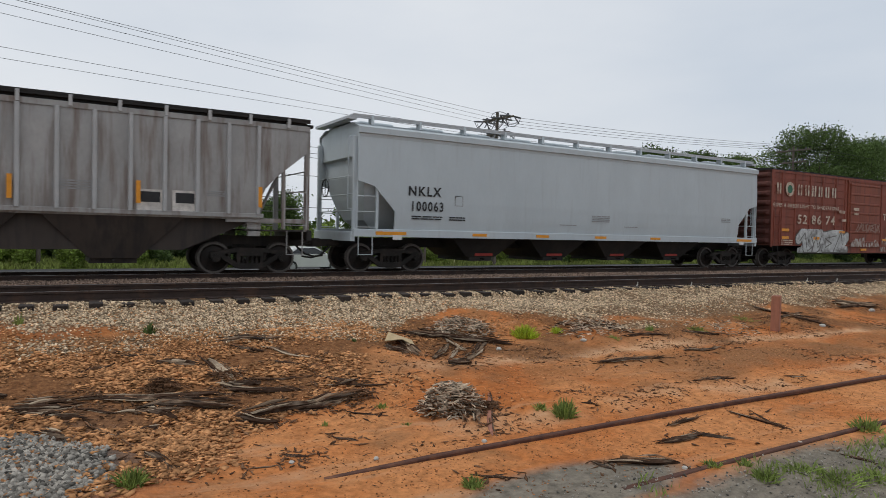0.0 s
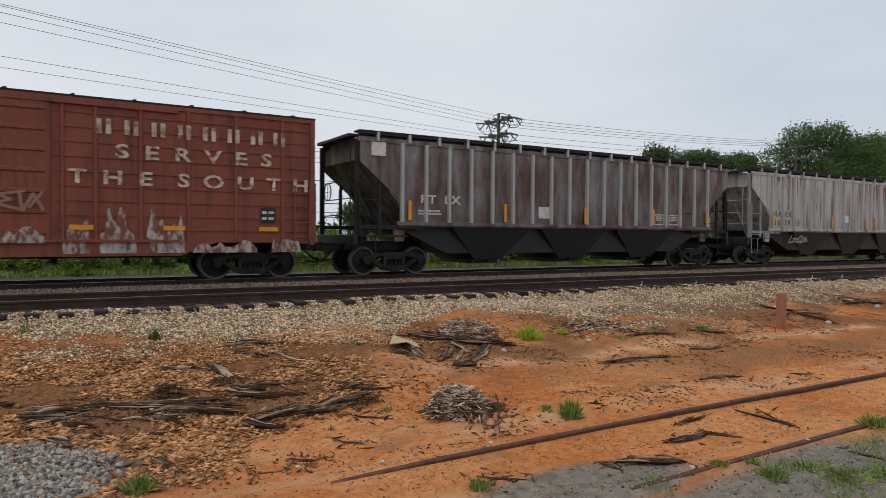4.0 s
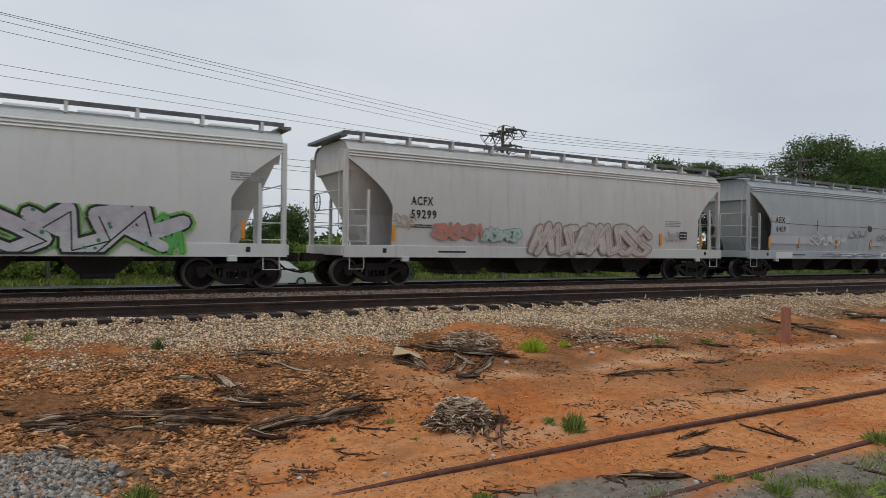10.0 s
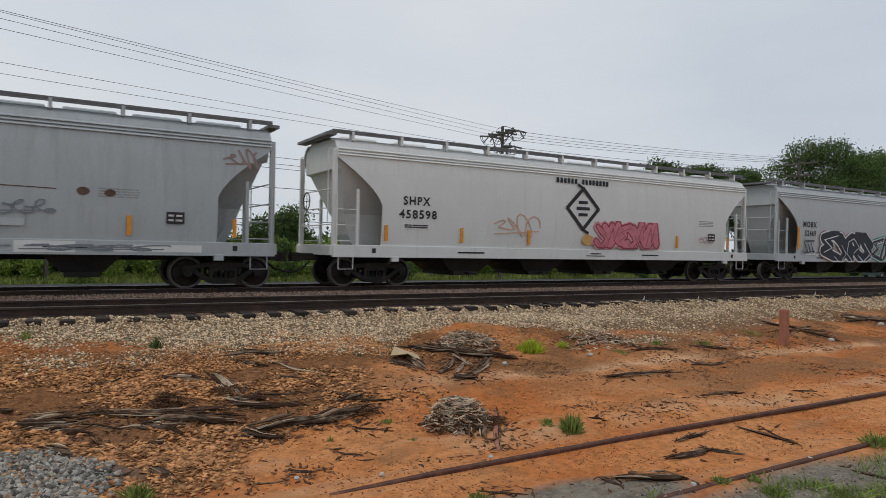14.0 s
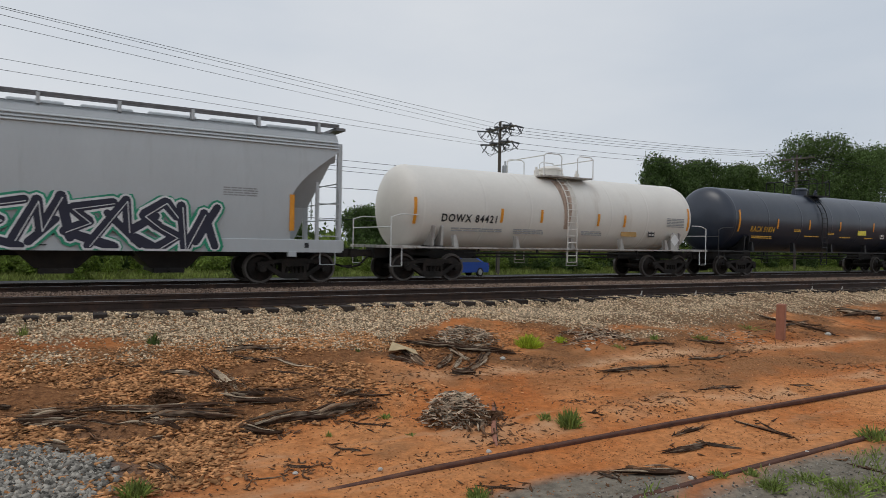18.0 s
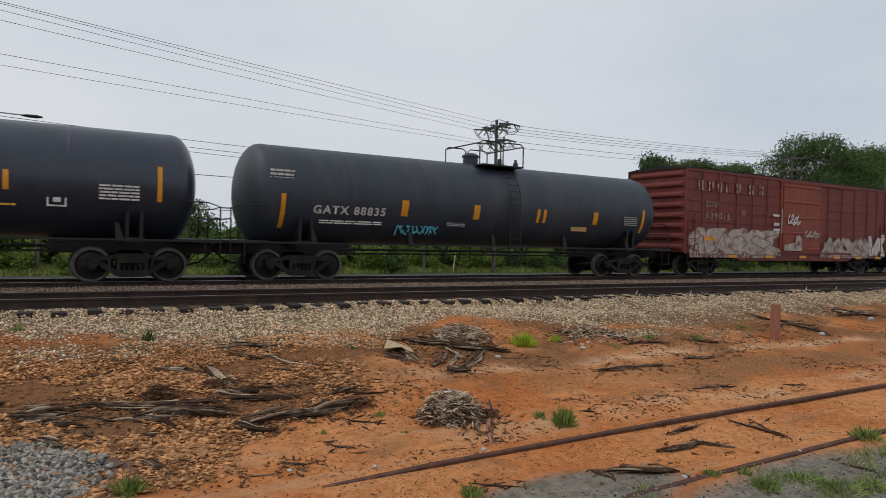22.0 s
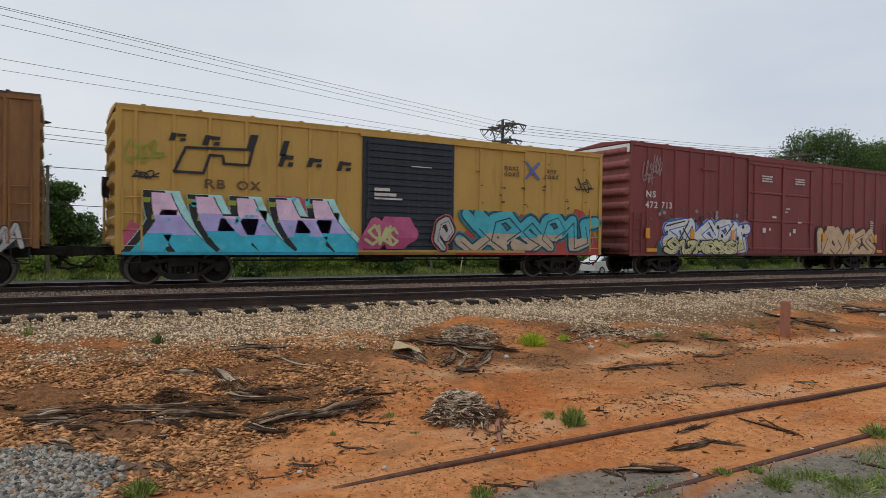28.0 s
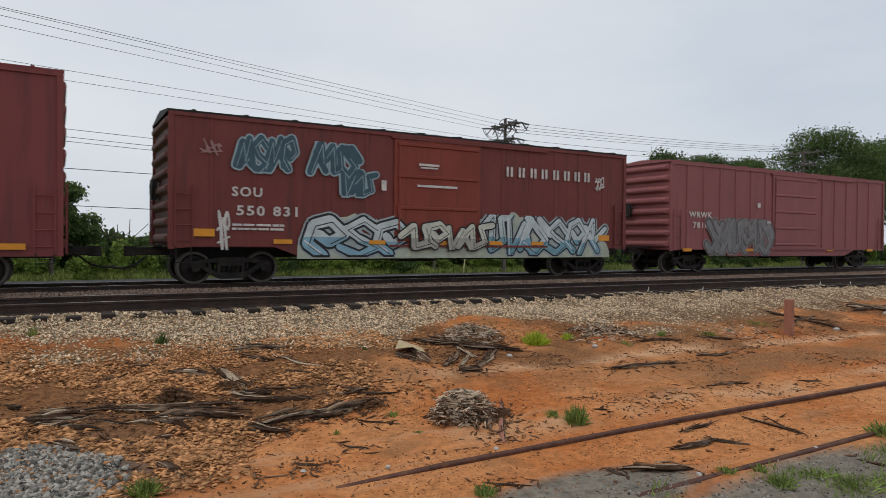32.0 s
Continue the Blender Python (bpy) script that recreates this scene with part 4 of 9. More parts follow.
        mb.rod((e * (hl - 1.25), -0.5, 1.3), (e * (hl - 0.55), -0.35, 2.75), 0.045, 6).rod((e * (hl - 1.25), 0.5, 1.3), (e * (hl - 0.55), 0.35, 2.75), 0.045, 6)
        part("end_rail", mb, post_mat, car)
    bw = MB().spin([(0.28, 0.02), (0.3, 0.0), (0.28, -0.02), (0.26, 0.0)], 20, "x")
    for k in range(4):
        a = k * math.pi / 2
        bw.rod((0, 0, 0), (0, 0.27 * math.cos(a), 0.27 * math.sin(a)), 0.012, 4)
    part("brake_wheel", bw, dark, car, at=pose(-hl - 0.12, 0.55, 2.6))
    # outlet hoppers and centre sill
    span = L - 2 * (3.0 if ribbed else 3.2)
    bl = span / bays
    if ribbed:
        a, b = tc / 2 + 0.1, tc / 2 - 1.75
        part("hopper_trough", MB().prism([(-a, 1.52), (-b, 0.66), (b, 0.66), (a, 1.52)], -1.25, 1.25, "y"), dark, car)
    for i in range(bays):
        x = -span / 2 + bl * (i + 0.5)
        b2 = bl * 0.5
        if ribbed:
            rg = [[(x - b2 * 0.9, -1.48, 1.56), (x + b2 * 0.9, -1.48, 1.56), (x + b2 * 0.9, 1.48, 1.56), (x - b2 * 0.9, 1.48, 1.56)],
                  [(x - b2 * 0.3, -1.2, 0.44), (x + b2 * 0.3, -1.2, 0.44), (x + b2 * 0.3, 1.2, 0.44), (x - b2 * 0.3, 1.2, 0.44)]]
        else:
            rg = [[(x - b2 * 0.92, -1.35, 1.2), (x + b2 * 0.92, -1.35, 1.2), (x + b2 * 0.92, 1.35, 1.2), (x - b2 * 0.92, 1.35, 1.2)],
                  [(x - b2 * 0.36, -1.0, 0.46), (x + b2 * 0.36, -1.0, 0.46), (x + b2 * 0.36, 1.0, 0.46), (x - b2 * 0.36, 1.0, 0.46)]]
        ho = part("outlet_hopper", MB().loft(rg), dark, car)
        part("outlet_gate", MB().box(x - b2 * 0.3, x + b2 * 0.3, -1.0, 1.0, rg[1][0][2] - 0.13, rg[1][0][2] + 0.02, 0.02).rod((x, -1.25, rg[1][0][2] - 0.05), (x, 1.25, rg[1][0][2] - 0.05), 0.035), dark, ho)
    part("centre_sill", MB().box(-hl + 0.1, hl - 0.1, -0.25, 0.25, 0.75, 1.05), dark, car)
    add_truck(car, -tc / 2), add_truck(car, tc / 2)
    add_couplers(car, hl - 0.2)
    car.scale = (1, 1, 0.978)
    CARS.append((car, x_c))
    return car, hl


CARS = []


def reflectors(car, xs, z, y, w, h, mat=None, follow=None):
    for x in xs:
        yy = y if follow is None else follow
        part("reflector", MB().box(x - w / 2, x + w / 2, yy - 0.004, yy + 0.03, z - h / 2, z + h / 2), mat or m_orange, car, "orange reflective strip")


# ---------- boxcars ----------
def end_mesh(W, z0, z1, n, mat):
    """A corrugated car end in the y-z plane, bulging towards -x."""
    mb = MB()
    h = (z1 - z0) / n
    prof = []
    for i in range(n):
        b = z0 + h * i
        prof += [(0.0, b), (0.0, b + h * 0.16), (-0.05, b + h * 0.24), (-0.11, b + h * 0.34), (-0.125, b + h * 0.48), (-0.11, b + h * 0.62), (-0.05, b + h * 0.72), (0.0, b + h * 0.8)]
    prof.append((0.0, z1))
    rings = []
    for y, k in ((-W, 0.0), (-W + 0.1, 0.0), (-W + 0.2, 1.0), (W - 0.2, 1.0), (W - 0.1, 0.0), (W, 0.0)):
        rings.append([(x * k, y, z) for x, z in prof])
    mb.loft(rings, close=False, cap=False)
    return mb.mesh("end_panel", mat, 0.3)


def boxcar(label, x_c, L, tc, z_top, mat, posts, door, end_mat=None, door_mat=None, door_ribs=8, z_sill=1.0, fishbelly=True, roof_mat=None, roof_rise=0.14, end_corr=8, panel_lines=0,
           post_w=0.11, post_d=0.046, sill_z=0.68, ladder_mat=None, plug=False):
    car = thing("boxcar", label, "boxcar", group="freight train")
    hl, W = L / 2, 1.5
    end_mat, door_mat, roof_mat, ladder_mat = end_mat or mat, door_mat or mat, roof_mat or mat, ladder_mat or mat
    part("body", MB().box(-hl + 0.06, hl - 0.06, -W, W, z_sill, z_top - 0.02), mat, car)
    # roof: low peak, cross ribs
    part("roof", MB().loft([[(x, -W - 0.05, z_top - 0.03), (x, -W - 0.05, z_top + 0.02), (x, 0, z_top + roof_rise), (x, W + 0.05, z_top + 0.02), (x, W + 0.05, z_top - 0.03)] for x in (-hl - 0.02, hl + 0.02)]), roof_mat, car)
    rib = MB().loft([[(x, -W - 0.06, z_top), (x, -W - 0.06, z_top + 0.05), (x, 0, z_top + roof_rise + 0.04), (x, W + 0.06, z_top + 0.05), (x, W + 0.06, z_top)] for x in (-0.04, 0.04)]).mesh("roof_rib", roof_mat)
    nr = int(L / 1.25)
    for i in range(nr):
        part("roof_rib", rib, roof_mat, car, at=pose(-hl + 0.6 + (L - 1.2) * i / (nr - 1), 0, 0))
    pm = MB().prism([(-post_w / 2, 0.0), (-post_w * 0.3, -post_d), (post_w * 0.3, -post_d), (post_w / 2, 0.0)], z_sill + 0.06, z_top - 0.1, "z").mesh("side_post", mat)
    for s in (-1, 1):
        part("top_chord", MB().box(-hl, hl, min(s * W, s * (W + 0.045)), max(s * W, s * (W + 0.045)), z_top - 0.13, z_top - 0.02, 0.008), mat, car)
        for x in posts:
            part("side_post", pm, mat, car, at=pose(x, s * W, 0, 0, 0, 0 if s < 0 else 180))
        for x in (-hl + 0.06, hl - 0.06):
            part("corner_post", MB().box(x - 0.07, x + 0.07, min(s * W, s * (W + 0.04)), max(s * W, s * (W + 0.04)), z_sill - 0.05, z_top - 0.03, 0.006), mat, car)
        if panel_lines:
            for k in range(panel_lines):
                z = z_sill + (z_top - z_sill) * (k + 1) / (panel_lines + 1) - 0.02
                part("panel_seam", MB().box(-hl + 0.2, door[0] - 0.1, min(s * W, s * (W + 0.03)), max(s * W, s * (W + 0.03)), z - 0.02, z + 0.02), mat, car)
                part("panel_seam", MB().box(door[1] + 0.1, hl - 0.2, min(s * W, s * (W + 0.03)), max(s * W, s * (W + 0.03)), z - 0.02, z + 0.02), mat, car)
        # side sill, deeper between the trucks
        if fishbelly:
            pr = [(-hl, z_sill + 0.1), (-hl, z_sill - 0.02), (-tc / 2 - 1.3, z_sill - 0.02), (-tc / 2 - 1.0, z_sill + 0.02), (-tc / 2 + 1.0, z_sill + 0.02), (-tc / 2 + 1.9, sill_z), (tc / 2 - 1.9, sill_z), (tc / 2 - 1.0, z_sill + 0.02), (tc / 2 + 1.0, z_sill + 0.02), (tc / 2 + 1.3, z_sill - 0.02), (hl, z_sill - 0.02), (hl, z_sill + 0.1)]
        else:
            pr = [(-hl, z_sill + 0.1), (-hl, z_sill - 0.05), (hl, z_sill - 0.05), (hl, z_sill + 0.1)]
        part("side_sill", MB().prism(pr, min(s * W, s * (W + 0.022)), max(s * W, s * (W + 0.022)), "y"), mat, car)
        # door on its tracks
        d0, d1 = door
        yd = s * (W + 0.012)
        dr = part("door", MB().box(d0, d1, min(yd, yd + s * 0.05), max(yd, yd + s * 0.05), z_sill + 0.1, z_top - 0.2, 0.01), door_mat, car)
        zz = np.linspace(z_sill + 0.25, z_top - 0.35, door_ribs)
        yr = yd + s * 0.05
        rm = MB().prism([(0.0, -0.06), (-0.035, -0.03), (-0.035, 0.03), (0.0, 0.06)], d0 + 0.1, d1 - 0.1, "x").mesh("door_rib", door_mat)
        for z in zz:
            part("door_rib", rm, door_mat, dr, at=pose(0, yr, z) if s < 0 else pose(0, yr, z, 0, 0, 180) @ Matrix.Translation((-(d0 + d1), 0, 0)))
        tk = MB().box(d0 - (d1 - d0) * (0.15 if plug else 0.05), d1 + (d1 - d0) * (0.15 if plug else 0.9), min(s * W, s * (W + 0.1)), max(s * W, s * (W + 0.1)), z_sill + 0.02, z_sill + 0.09)
        part("door_track", tk, mat, car)
        part("door_track", MB().box(d0 - 0.1, d1 + (0.1 if plug else (d1 - d0) * 0.9), min(s * W, s * (W + 0.09)), max(s * W, s * (W + 0.09)), z_top - 0.2, z_top - 0.14), mat, car)
        lb = MB()
        for x in ((d0 + 0.35, d1 - 0.35) if plug else (d0 + 0.15,)):
            lb.rod((x, yd + s * 0.08, z_sill + 0.15), (x, yd + s * 0.08, z_top - 0.3), 0.025, 6)
            lb.box(x - 0.06, x + 0.06, min(yd, yd + s * 0.11), max(yd, yd + s * 0.11), z_sill + 1.0, z_sill + 1.25)
        part("locking_bar", lb, door_mat, dr)
        for e in (-1, 1):
            part("ladder", ladder(z_sill + 0.05, z_sill + 1.6, 0.42, 0.4), ladder_mat, car, at=pose(e * (hl - 0.36), s * (W + 0.06), 0, 0, 0, 0 if s < 0 else 180))
            part("step_stirrup", stirrup(0.6, z_sill), m_steel_dark, car, at=pose(e * (hl - 0.36), s * (W + 0.02), 0))
    for e in (-1, 1):
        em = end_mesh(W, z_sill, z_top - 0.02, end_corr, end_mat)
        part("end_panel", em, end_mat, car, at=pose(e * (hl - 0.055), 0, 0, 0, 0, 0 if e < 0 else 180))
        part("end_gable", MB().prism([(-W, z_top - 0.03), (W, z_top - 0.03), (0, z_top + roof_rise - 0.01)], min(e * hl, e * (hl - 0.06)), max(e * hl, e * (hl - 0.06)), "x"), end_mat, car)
        part("end_ladder", ladder(z_sill, z_sill + 1.7, 0.42, 0.4), ladder_mat, car, at=pose(e * (hl + 0.08), -e * 1.15 * (1 if e < 0 else 1), 0, 0, 0, -90 * (1 if e < 0 else -1)))
        part("end_platform", MB().box(min(e * hl, e * (hl + 0.22)), max(e * hl, e * (hl + 0.22)), -0.6, 0.6, 1.0, 1.05), m_steel_dark, car)
    bw = MB().spin([(0.26, 0.02), (0.28, 0.0), (0.26, -0.02), (0.24, 0.0)], 18, "x").rod((0, 0, 0), (0, 0.25, 0), 0.012, 4).rod((0, 0, 0), (0, -0.25, 0), 0.012, 4).box(0.0, 0.14, -0.16, 0.16, -0.3, 0.25)
    part("brake_wheel", bw, m_steel_dark, car, at=pose(-hl - 0.15, 0.6, 2.6))
    uf = MB().box(-hl + 0.2, hl - 0.2, -0.35, 0.35, 0.7, 1.04)
    for x in np.linspace(-tc / 2 + 1.6, tc / 2 - 1.6, 7):
        uf.box(x - 0.06, x + 0.06, -1.45, 1.45, 0.85, 1.04)
    uf.rod((-1.2, -0.8, 0.75), (0.2, -0.8, 0.75), 0.18, 10).rod((1.0, -1.0, 0.78), (tc / 2 - 1.2, -0.6, 0.78), 0.025, 5)
    part("underframe", uf, m_steel_dark, car)
    part("brake_rod", MB().rod((-tc / 2 + 1.3, -1.0, 0.64), (tc / 2 - 1.3, -1.0, 0.64), 0.022, 6), m_steel_dark, car)
    for x in np.linspace(-tc / 2 + 2.0, tc / 2 - 2.0, 4):
        part("rod_hanger", MB().box(x - 0.02, x + 0.02, -1.02, -0.98, 0.6, 0.95), m_steel_dark, car)
    add_truck(car, -tc / 2), add_truck(car, tc / 2)
    add_couplers(car, hl - 0.15)
    car.scale = (1, 1, 0.978)
    CARS.append((car, x_c))
    return car, hl


# ---------- tank cars ----------
def tank_car(label, x_c, TL, tc, mat, frame_mat, R=1.44, zc=2.52, strip_w=0.11, rail_mat=None, dome_mat=None, ladder_mat=None, panel=0.0, lad=0.0, dome_r=0.42, plat=(-1.1, 1.1), rail_x=((-1.15, -0.35), (0.4, 1.15)), dome_x=0.05):
    car = thing("tank_car", label, "tank car", group="freight train")
    h = TL / 2
    rail_mat, dome_mat, ladder_mat = rail_mat or frame_mat, dome_mat or mat, ladder_mat or frame_mat
    prof = [(0.001, -h)] + [(R * math.sin(a), -h + 0.62 * (1 - math.cos(a))) for a in np.linspace(0.15, math.pi / 2, 9)]
    prof += [(R, -h + 0.64), (R + 0.006, -h + 0.66), (R + 0.006, -h + 0.72), (R, -h + 0.74), (R, -h + 0.77)]
    for x in np.linspace(-h + 3.0, h - 3.0, 5):
        prof += [(R, x - 0.06), (R, x - 0.03), (R + 0.004, x - 0.02), (R + 0.004, x + 0.02), (R, x + 0.03), (R, x + 0.06)]
    prof += [(r, -x) for r, x in reversed(prof[:15])]
    ob = part("tank", MB().spin(prof, 56, "x"), mat, car, at=pose(0, 0, zc), smooth=0.7)
    # stub sills, bolsters and saddles
    for e in (-1, 1):
        sl = MB().box(min(e * (h - 3.4), e * (h + 0.45)), max(e * (h - 3.4), e * (h + 0.45)), -0.3, 0.3, 0.72, 1.08, 0.02)
        sl.box(e * tc / 2 - 0.25, e * tc / 2 + 0.25, -1.35, 1.35, 0.98, 1.14, 0.02)
        part("stub_sill", sl, m_steel_dark, car)
        for s in (-1, 1):
            for o in (-0.16, 0.16):
                part("saddle", MB().prism([(s * 0.3, 1.0), (s * 1.3, 1.0), (s * 1.36, 1.75), (s * 1.3, 1.8), (s * 0.9, 1.35), (s * 0.3, 1.15)], e * tc / 2 + o - 0.04, e * tc / 2 + o + 0.04, "x"), frame_mat, car)
        part("end_platform", MB().box(min(e * (h - 0.6), e * (h + 0.5)), max(e * (h - 0.6), e * (h + 0.5)), -1.45, 1.45, 1.05, 1.13, 0.01), frame_mat, car)
        rl = MB()
        for s in (-1, 1):
            rl.path([(e * (h + 0.42), s * 1.42, 1.1), (e * (h + 0.42), s * 1.42, 2.0), (e * (h + 0.1), s * 1.42, 2.1), (e * (h - 0.5), s * 1.46, 2.1)], 0.02, 5)
            rl.path([(e * (h + 0.42), s * 1.42, 1.1), (e * (h + 0.42), s * 1.42, 0.5), (e * (h + 0.05), s * 1.42, 0.5), (e * (h + 0.05), s * 1.42, 1.1)], 0.02, 5)
        rl.path([(e * (h + 0.42), -1.42, 1.7), (e * (h + 0.42), 1.42, 1.7)], 0.02, 5)
        part("end_handrail", rl, rail_mat, car)
    for s in (-1, 1):
        rb = MB().box(-h + 0.4, h - 0.4, s * 1.5 - 0.07, s * 1.5 + 0.07, 1.06, 1.11)
        part("side_running_rail", rb, frame_mat, car)
        for x in np.linspace(-h + 1.9, h - 1.9, 5):
            part("running_bracket", MB().prism([(x - 0.12, 1.1), (x + 0.06, 1.1), (x - 0.06, 1.5), (x - 0.14, 1.5)], min(s * 1.46, s * 1.3), max(s * 1.46, s * 1.3), "y"), frame_mat, car)
        # ladder follows the shell upward
        lm = MB()
        prev = None
        for k in range(15):
            z = 0.62 + k * 0.235
            yy = math.sqrt(max(0.0, (R + 0.09) ** 2 - (z - zc) ** 2)) if z > zc else R + 0.09
            cur = (s * yy, z)
            lm.rod((-0.21, cur[0], z), (0.21, cur[0], z), 0.014, 5)
            if prev:
                for xx in (-0.21, 0.21):
                    lm.rod((xx, prev[0], prev[1]), (xx, cur[0], cur[1]), 0.02, 5)
            prev = cur
        part("ladder", lm, ladder_mat, car, at=pose(panel + lad, 0, 0))
        part("step_stirrup", stirrup(0.5, 1.08, 0.5), frame_mat, car, at=pose(panel + lad, s * 1.5, 0))
    for y, z in ((-0.95, 0.92), (-0.6, 0.78), (0.8, 0.86)):
        part("brake_rod", MB().rod((-tc / 2 + 1.2, y, z), (tc / 2 - 1.2, y, z), 0.026, 6), m_steel_dark, car)
    for x in np.linspace(-tc / 2 + 1.8, tc / 2 - 1.8, 4):
        part("rod_hanger", MB().box(x - 0.025, x + 0.025, -0.98, -0.92, 0.88, 1.1).box(x - 0.025, x + 0.025, -0.95, -0.55, 0.74, 0.79), m_steel_dark, car)
    # manway and its platform
    zt = zc + R
    dm = MB().spin([(0.0, zt - 0.05), (dome_r, zt - 0.05), (dome_r, zt + 0.22), (dome_r + 0.04, zt + 0.24), (dome_r + 0.04, zt + 0.3), (dome_r * 0.7, zt + 0.38), (0.0, zt + 0.4)], 20, "z")
    part("manway_dome", dm, dome_mat, car, at=pose(panel + dome_x, 0, 0), smooth=0.6)
    for y0 in (-1.1, 0.55):
        part("top_platform", MB().box(panel + plat[0], panel + plat[1], y0, y0 + 0.55, zt - 0.12, zt - 0.07), frame_mat, car)
    for s in (-1, 1):
        for x0, x1 in ((panel + a, panel + b) for a, b in rail_x):
            rl = MB().path([(x0, s * 1.08, zt - 0.1), (x0, s * 1.08, zt + 0.62), (x0 + 0.12, s * 1.08, zt + 0.7), (x1 - 0.12, s * 1.08, zt + 0.7), (x1, s * 1.08, zt + 0.62), (x1, s * 1.08, zt - 0.1)], 0.022, 6)
            part("top_railing", rl, rail_mat, car)
    for x in (panel + rail_x[0][0], panel + rail_x[-1][1]):
        part("top_railing", MB().rod((x, -1.08, zt + 0.62), (x, 1.08, zt + 0.62), 0.022, 6), rail_mat, car)
    vv = MB()
    for x, y in ((panel + 0.75, 0.2), (panel - 0.7, -0.1), (panel + 1.35, 0.0)):
        vv.rod((x, y, zt - 0.05), (x, y, zt + 0.2), 0.09, 8).rod((x, y, zt + 0.2), (x, y, zt + 0.32), 0.05, 8)
    part("valve", vv, dome_mat, car)
    add_truck(car, -tc / 2), add_truck(car, tc / 2)
    add_couplers(car, h + 0.2)
    car.scale = (1, 1, 0.978)
    CARS.append((car, x_c))

    def on_shell(z):
        return -math.sqrt(max(0.01, R * R - (z - zc) ** 2))

    def strip(x, z0, z1, w=strip_w):
        zz = np.linspace(z0, z1, 6)
        mb = MB().loft([[(x - w / 2, on_shell(z) - 0.012, z), (x + w / 2, on_shell(z) - 0.012, z)] for z in zz], close=False, cap=False)
        part("reflector", mb, m_orange, car, "orange reflective strip")
    return car, h, on_shell, strip


# ---------- the train, lead end first ----------
def rusty(name, col, streak, at=(0.48, 0.68), var=0.17):
    return paint(name, col, 0.65, 0.0, var, 0.9, (1, 1, 0.5), dirt=streak, dirt_at=at, dirt_scale=2.0, dirt_stretch=(2.2, 2.2, 0.2), bump=0.08)


m_grey_rust = rusty("weathered_grey_rust_streaks", (0.34, 0.33, 0.32), (0.15, 0.1, 0.075), (0.48, 0.72))
m_nklx = rusty("pale_blue_grey_paint", (0.5, 0.548, 0.572), (0.42, 0.45, 0.46), (0.55, 0.9), 0.05)
m_box_brown = rusty("boxcar_oxide_brown", (0.235, 0.062, 0.038), (0.1, 0.034, 0.025), (0.5, 0.72))
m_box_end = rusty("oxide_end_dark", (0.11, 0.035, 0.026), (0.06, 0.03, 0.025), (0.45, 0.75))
m_hop_dark = paint("rust_brown_hopper_side", (0.23, 0.205, 0.2), 0.7, 0.0, 0.25, 1.5, (1, 1, 0.5), dirt=(0.1, 0.058, 0.046), dirt_at=(0.36, 0.6), dirt_scale=1.1, dirt_stretch=(1.8, 1.8, 0.45), bump=0.06)
m_rib_pale = rusty("pale_hopper_rib", (0.44, 0.44, 0.44), (0.16, 0.12, 0.1), (0.55, 0.85))
m_nahx = paint("dirty_white_hopper_side", (0.49, 0.47, 0.45), 0.7, 0.0, 0.22, 1.2, (2.2, 1, 0.3), dirt=(0.22, 0.1, 0.055), dirt_at=(0.5, 0.66), dirt_scale=1.3, dirt_stretch=(3.0, 3.0, 0.22), bump=0.06)
m_white_hop = rusty("off_white_hopper_paint", (0.7, 0.7, 0.67), (0.58, 0.56, 0.52), (0.55, 0.85), 0.04)
m_cream_hop = rusty("aged_white_hopper_paint", (0.63, 0.61, 0.58), (0.5, 0.47, 0.43), (0.52, 0.82), 0.05)
m_grey_hop = rusty("faded_light_grey_hopper_paint", (0.43, 0.457, 0.465), (0.34, 0.35, 0.35), (0.5, 0.8), 0.07)
m_shpx = rusty("clean_white_hopper_paint", (0.72, 0.715, 0.69), (0.6, 0.59, 0.56), (0.55, 0.85), 0.04)
m_mobx = rusty("cool_grey_hopper_paint", (0.48, 0.5, 0.51), (0.4, 0.415, 0.415), (0.55, 0.85), 0.04)
m_under_brown = rusty("brown_grimed_outlets", (0.045, 0.033, 0.027), (0.02, 0.017, 0.016), (0.45, 0.65))
m_tank_white = paint("cream_white_tank_paint", (0.74, 0.705, 0.645), 0.45, 0, 0.05, 0.8, dirt=(0.5, 0.42, 0.34), dirt_at=(0.6, 0.85), dirt_scale=0.8, dirt_stretch=(1.5, 0.3, 0.3), bump=0.04)
m_tank_black = paint("black_tank_paint", (0.018, 0.025, 0.043), 0.33, 0, 0.2, 1.2, spec=0.6, dirt=(0.034, 0.042, 0.06), dirt_at=(0.5, 0.8), dirt_scale=0.8, dirt_stretch=(1.5, 0.3, 0.3), bump=0.05)
m_tank_grey = paint("dull_black_tank_paint", (0.034, 0.042, 0.058), 0.5, 0, 0.2, 1.2, dirt=(0.065, 0.065, 0.07), dirt_at=(0.48, 0.8), dirt_scale=0.8, dirt_stretch=(1.5, 0.3, 0.3), bump=0.05)
m_tank_frame_w = rusty("dirty_white_tank_frame", (0.45, 0.43, 0.4), (0.15, 0.11, 0.09), (0.45, 0.7))
m_sd_box = rusty("dark_red_boxcar_paint", (0.19, 0.041, 0.033), (0.1, 0.03, 0.027), (0.5, 0.75))
m_sd_door = rusty("brighter_red_door_paint", (0.27, 0.06, 0.035), (0.17, 0.045, 0.03), (0.5, 0.75))
m_bk_box = rusty("rust_orange_brown_boxcar_paint", (0.26, 0.12, 0.04), (0.13, 0.058, 0.028), (0.5, 0.8))
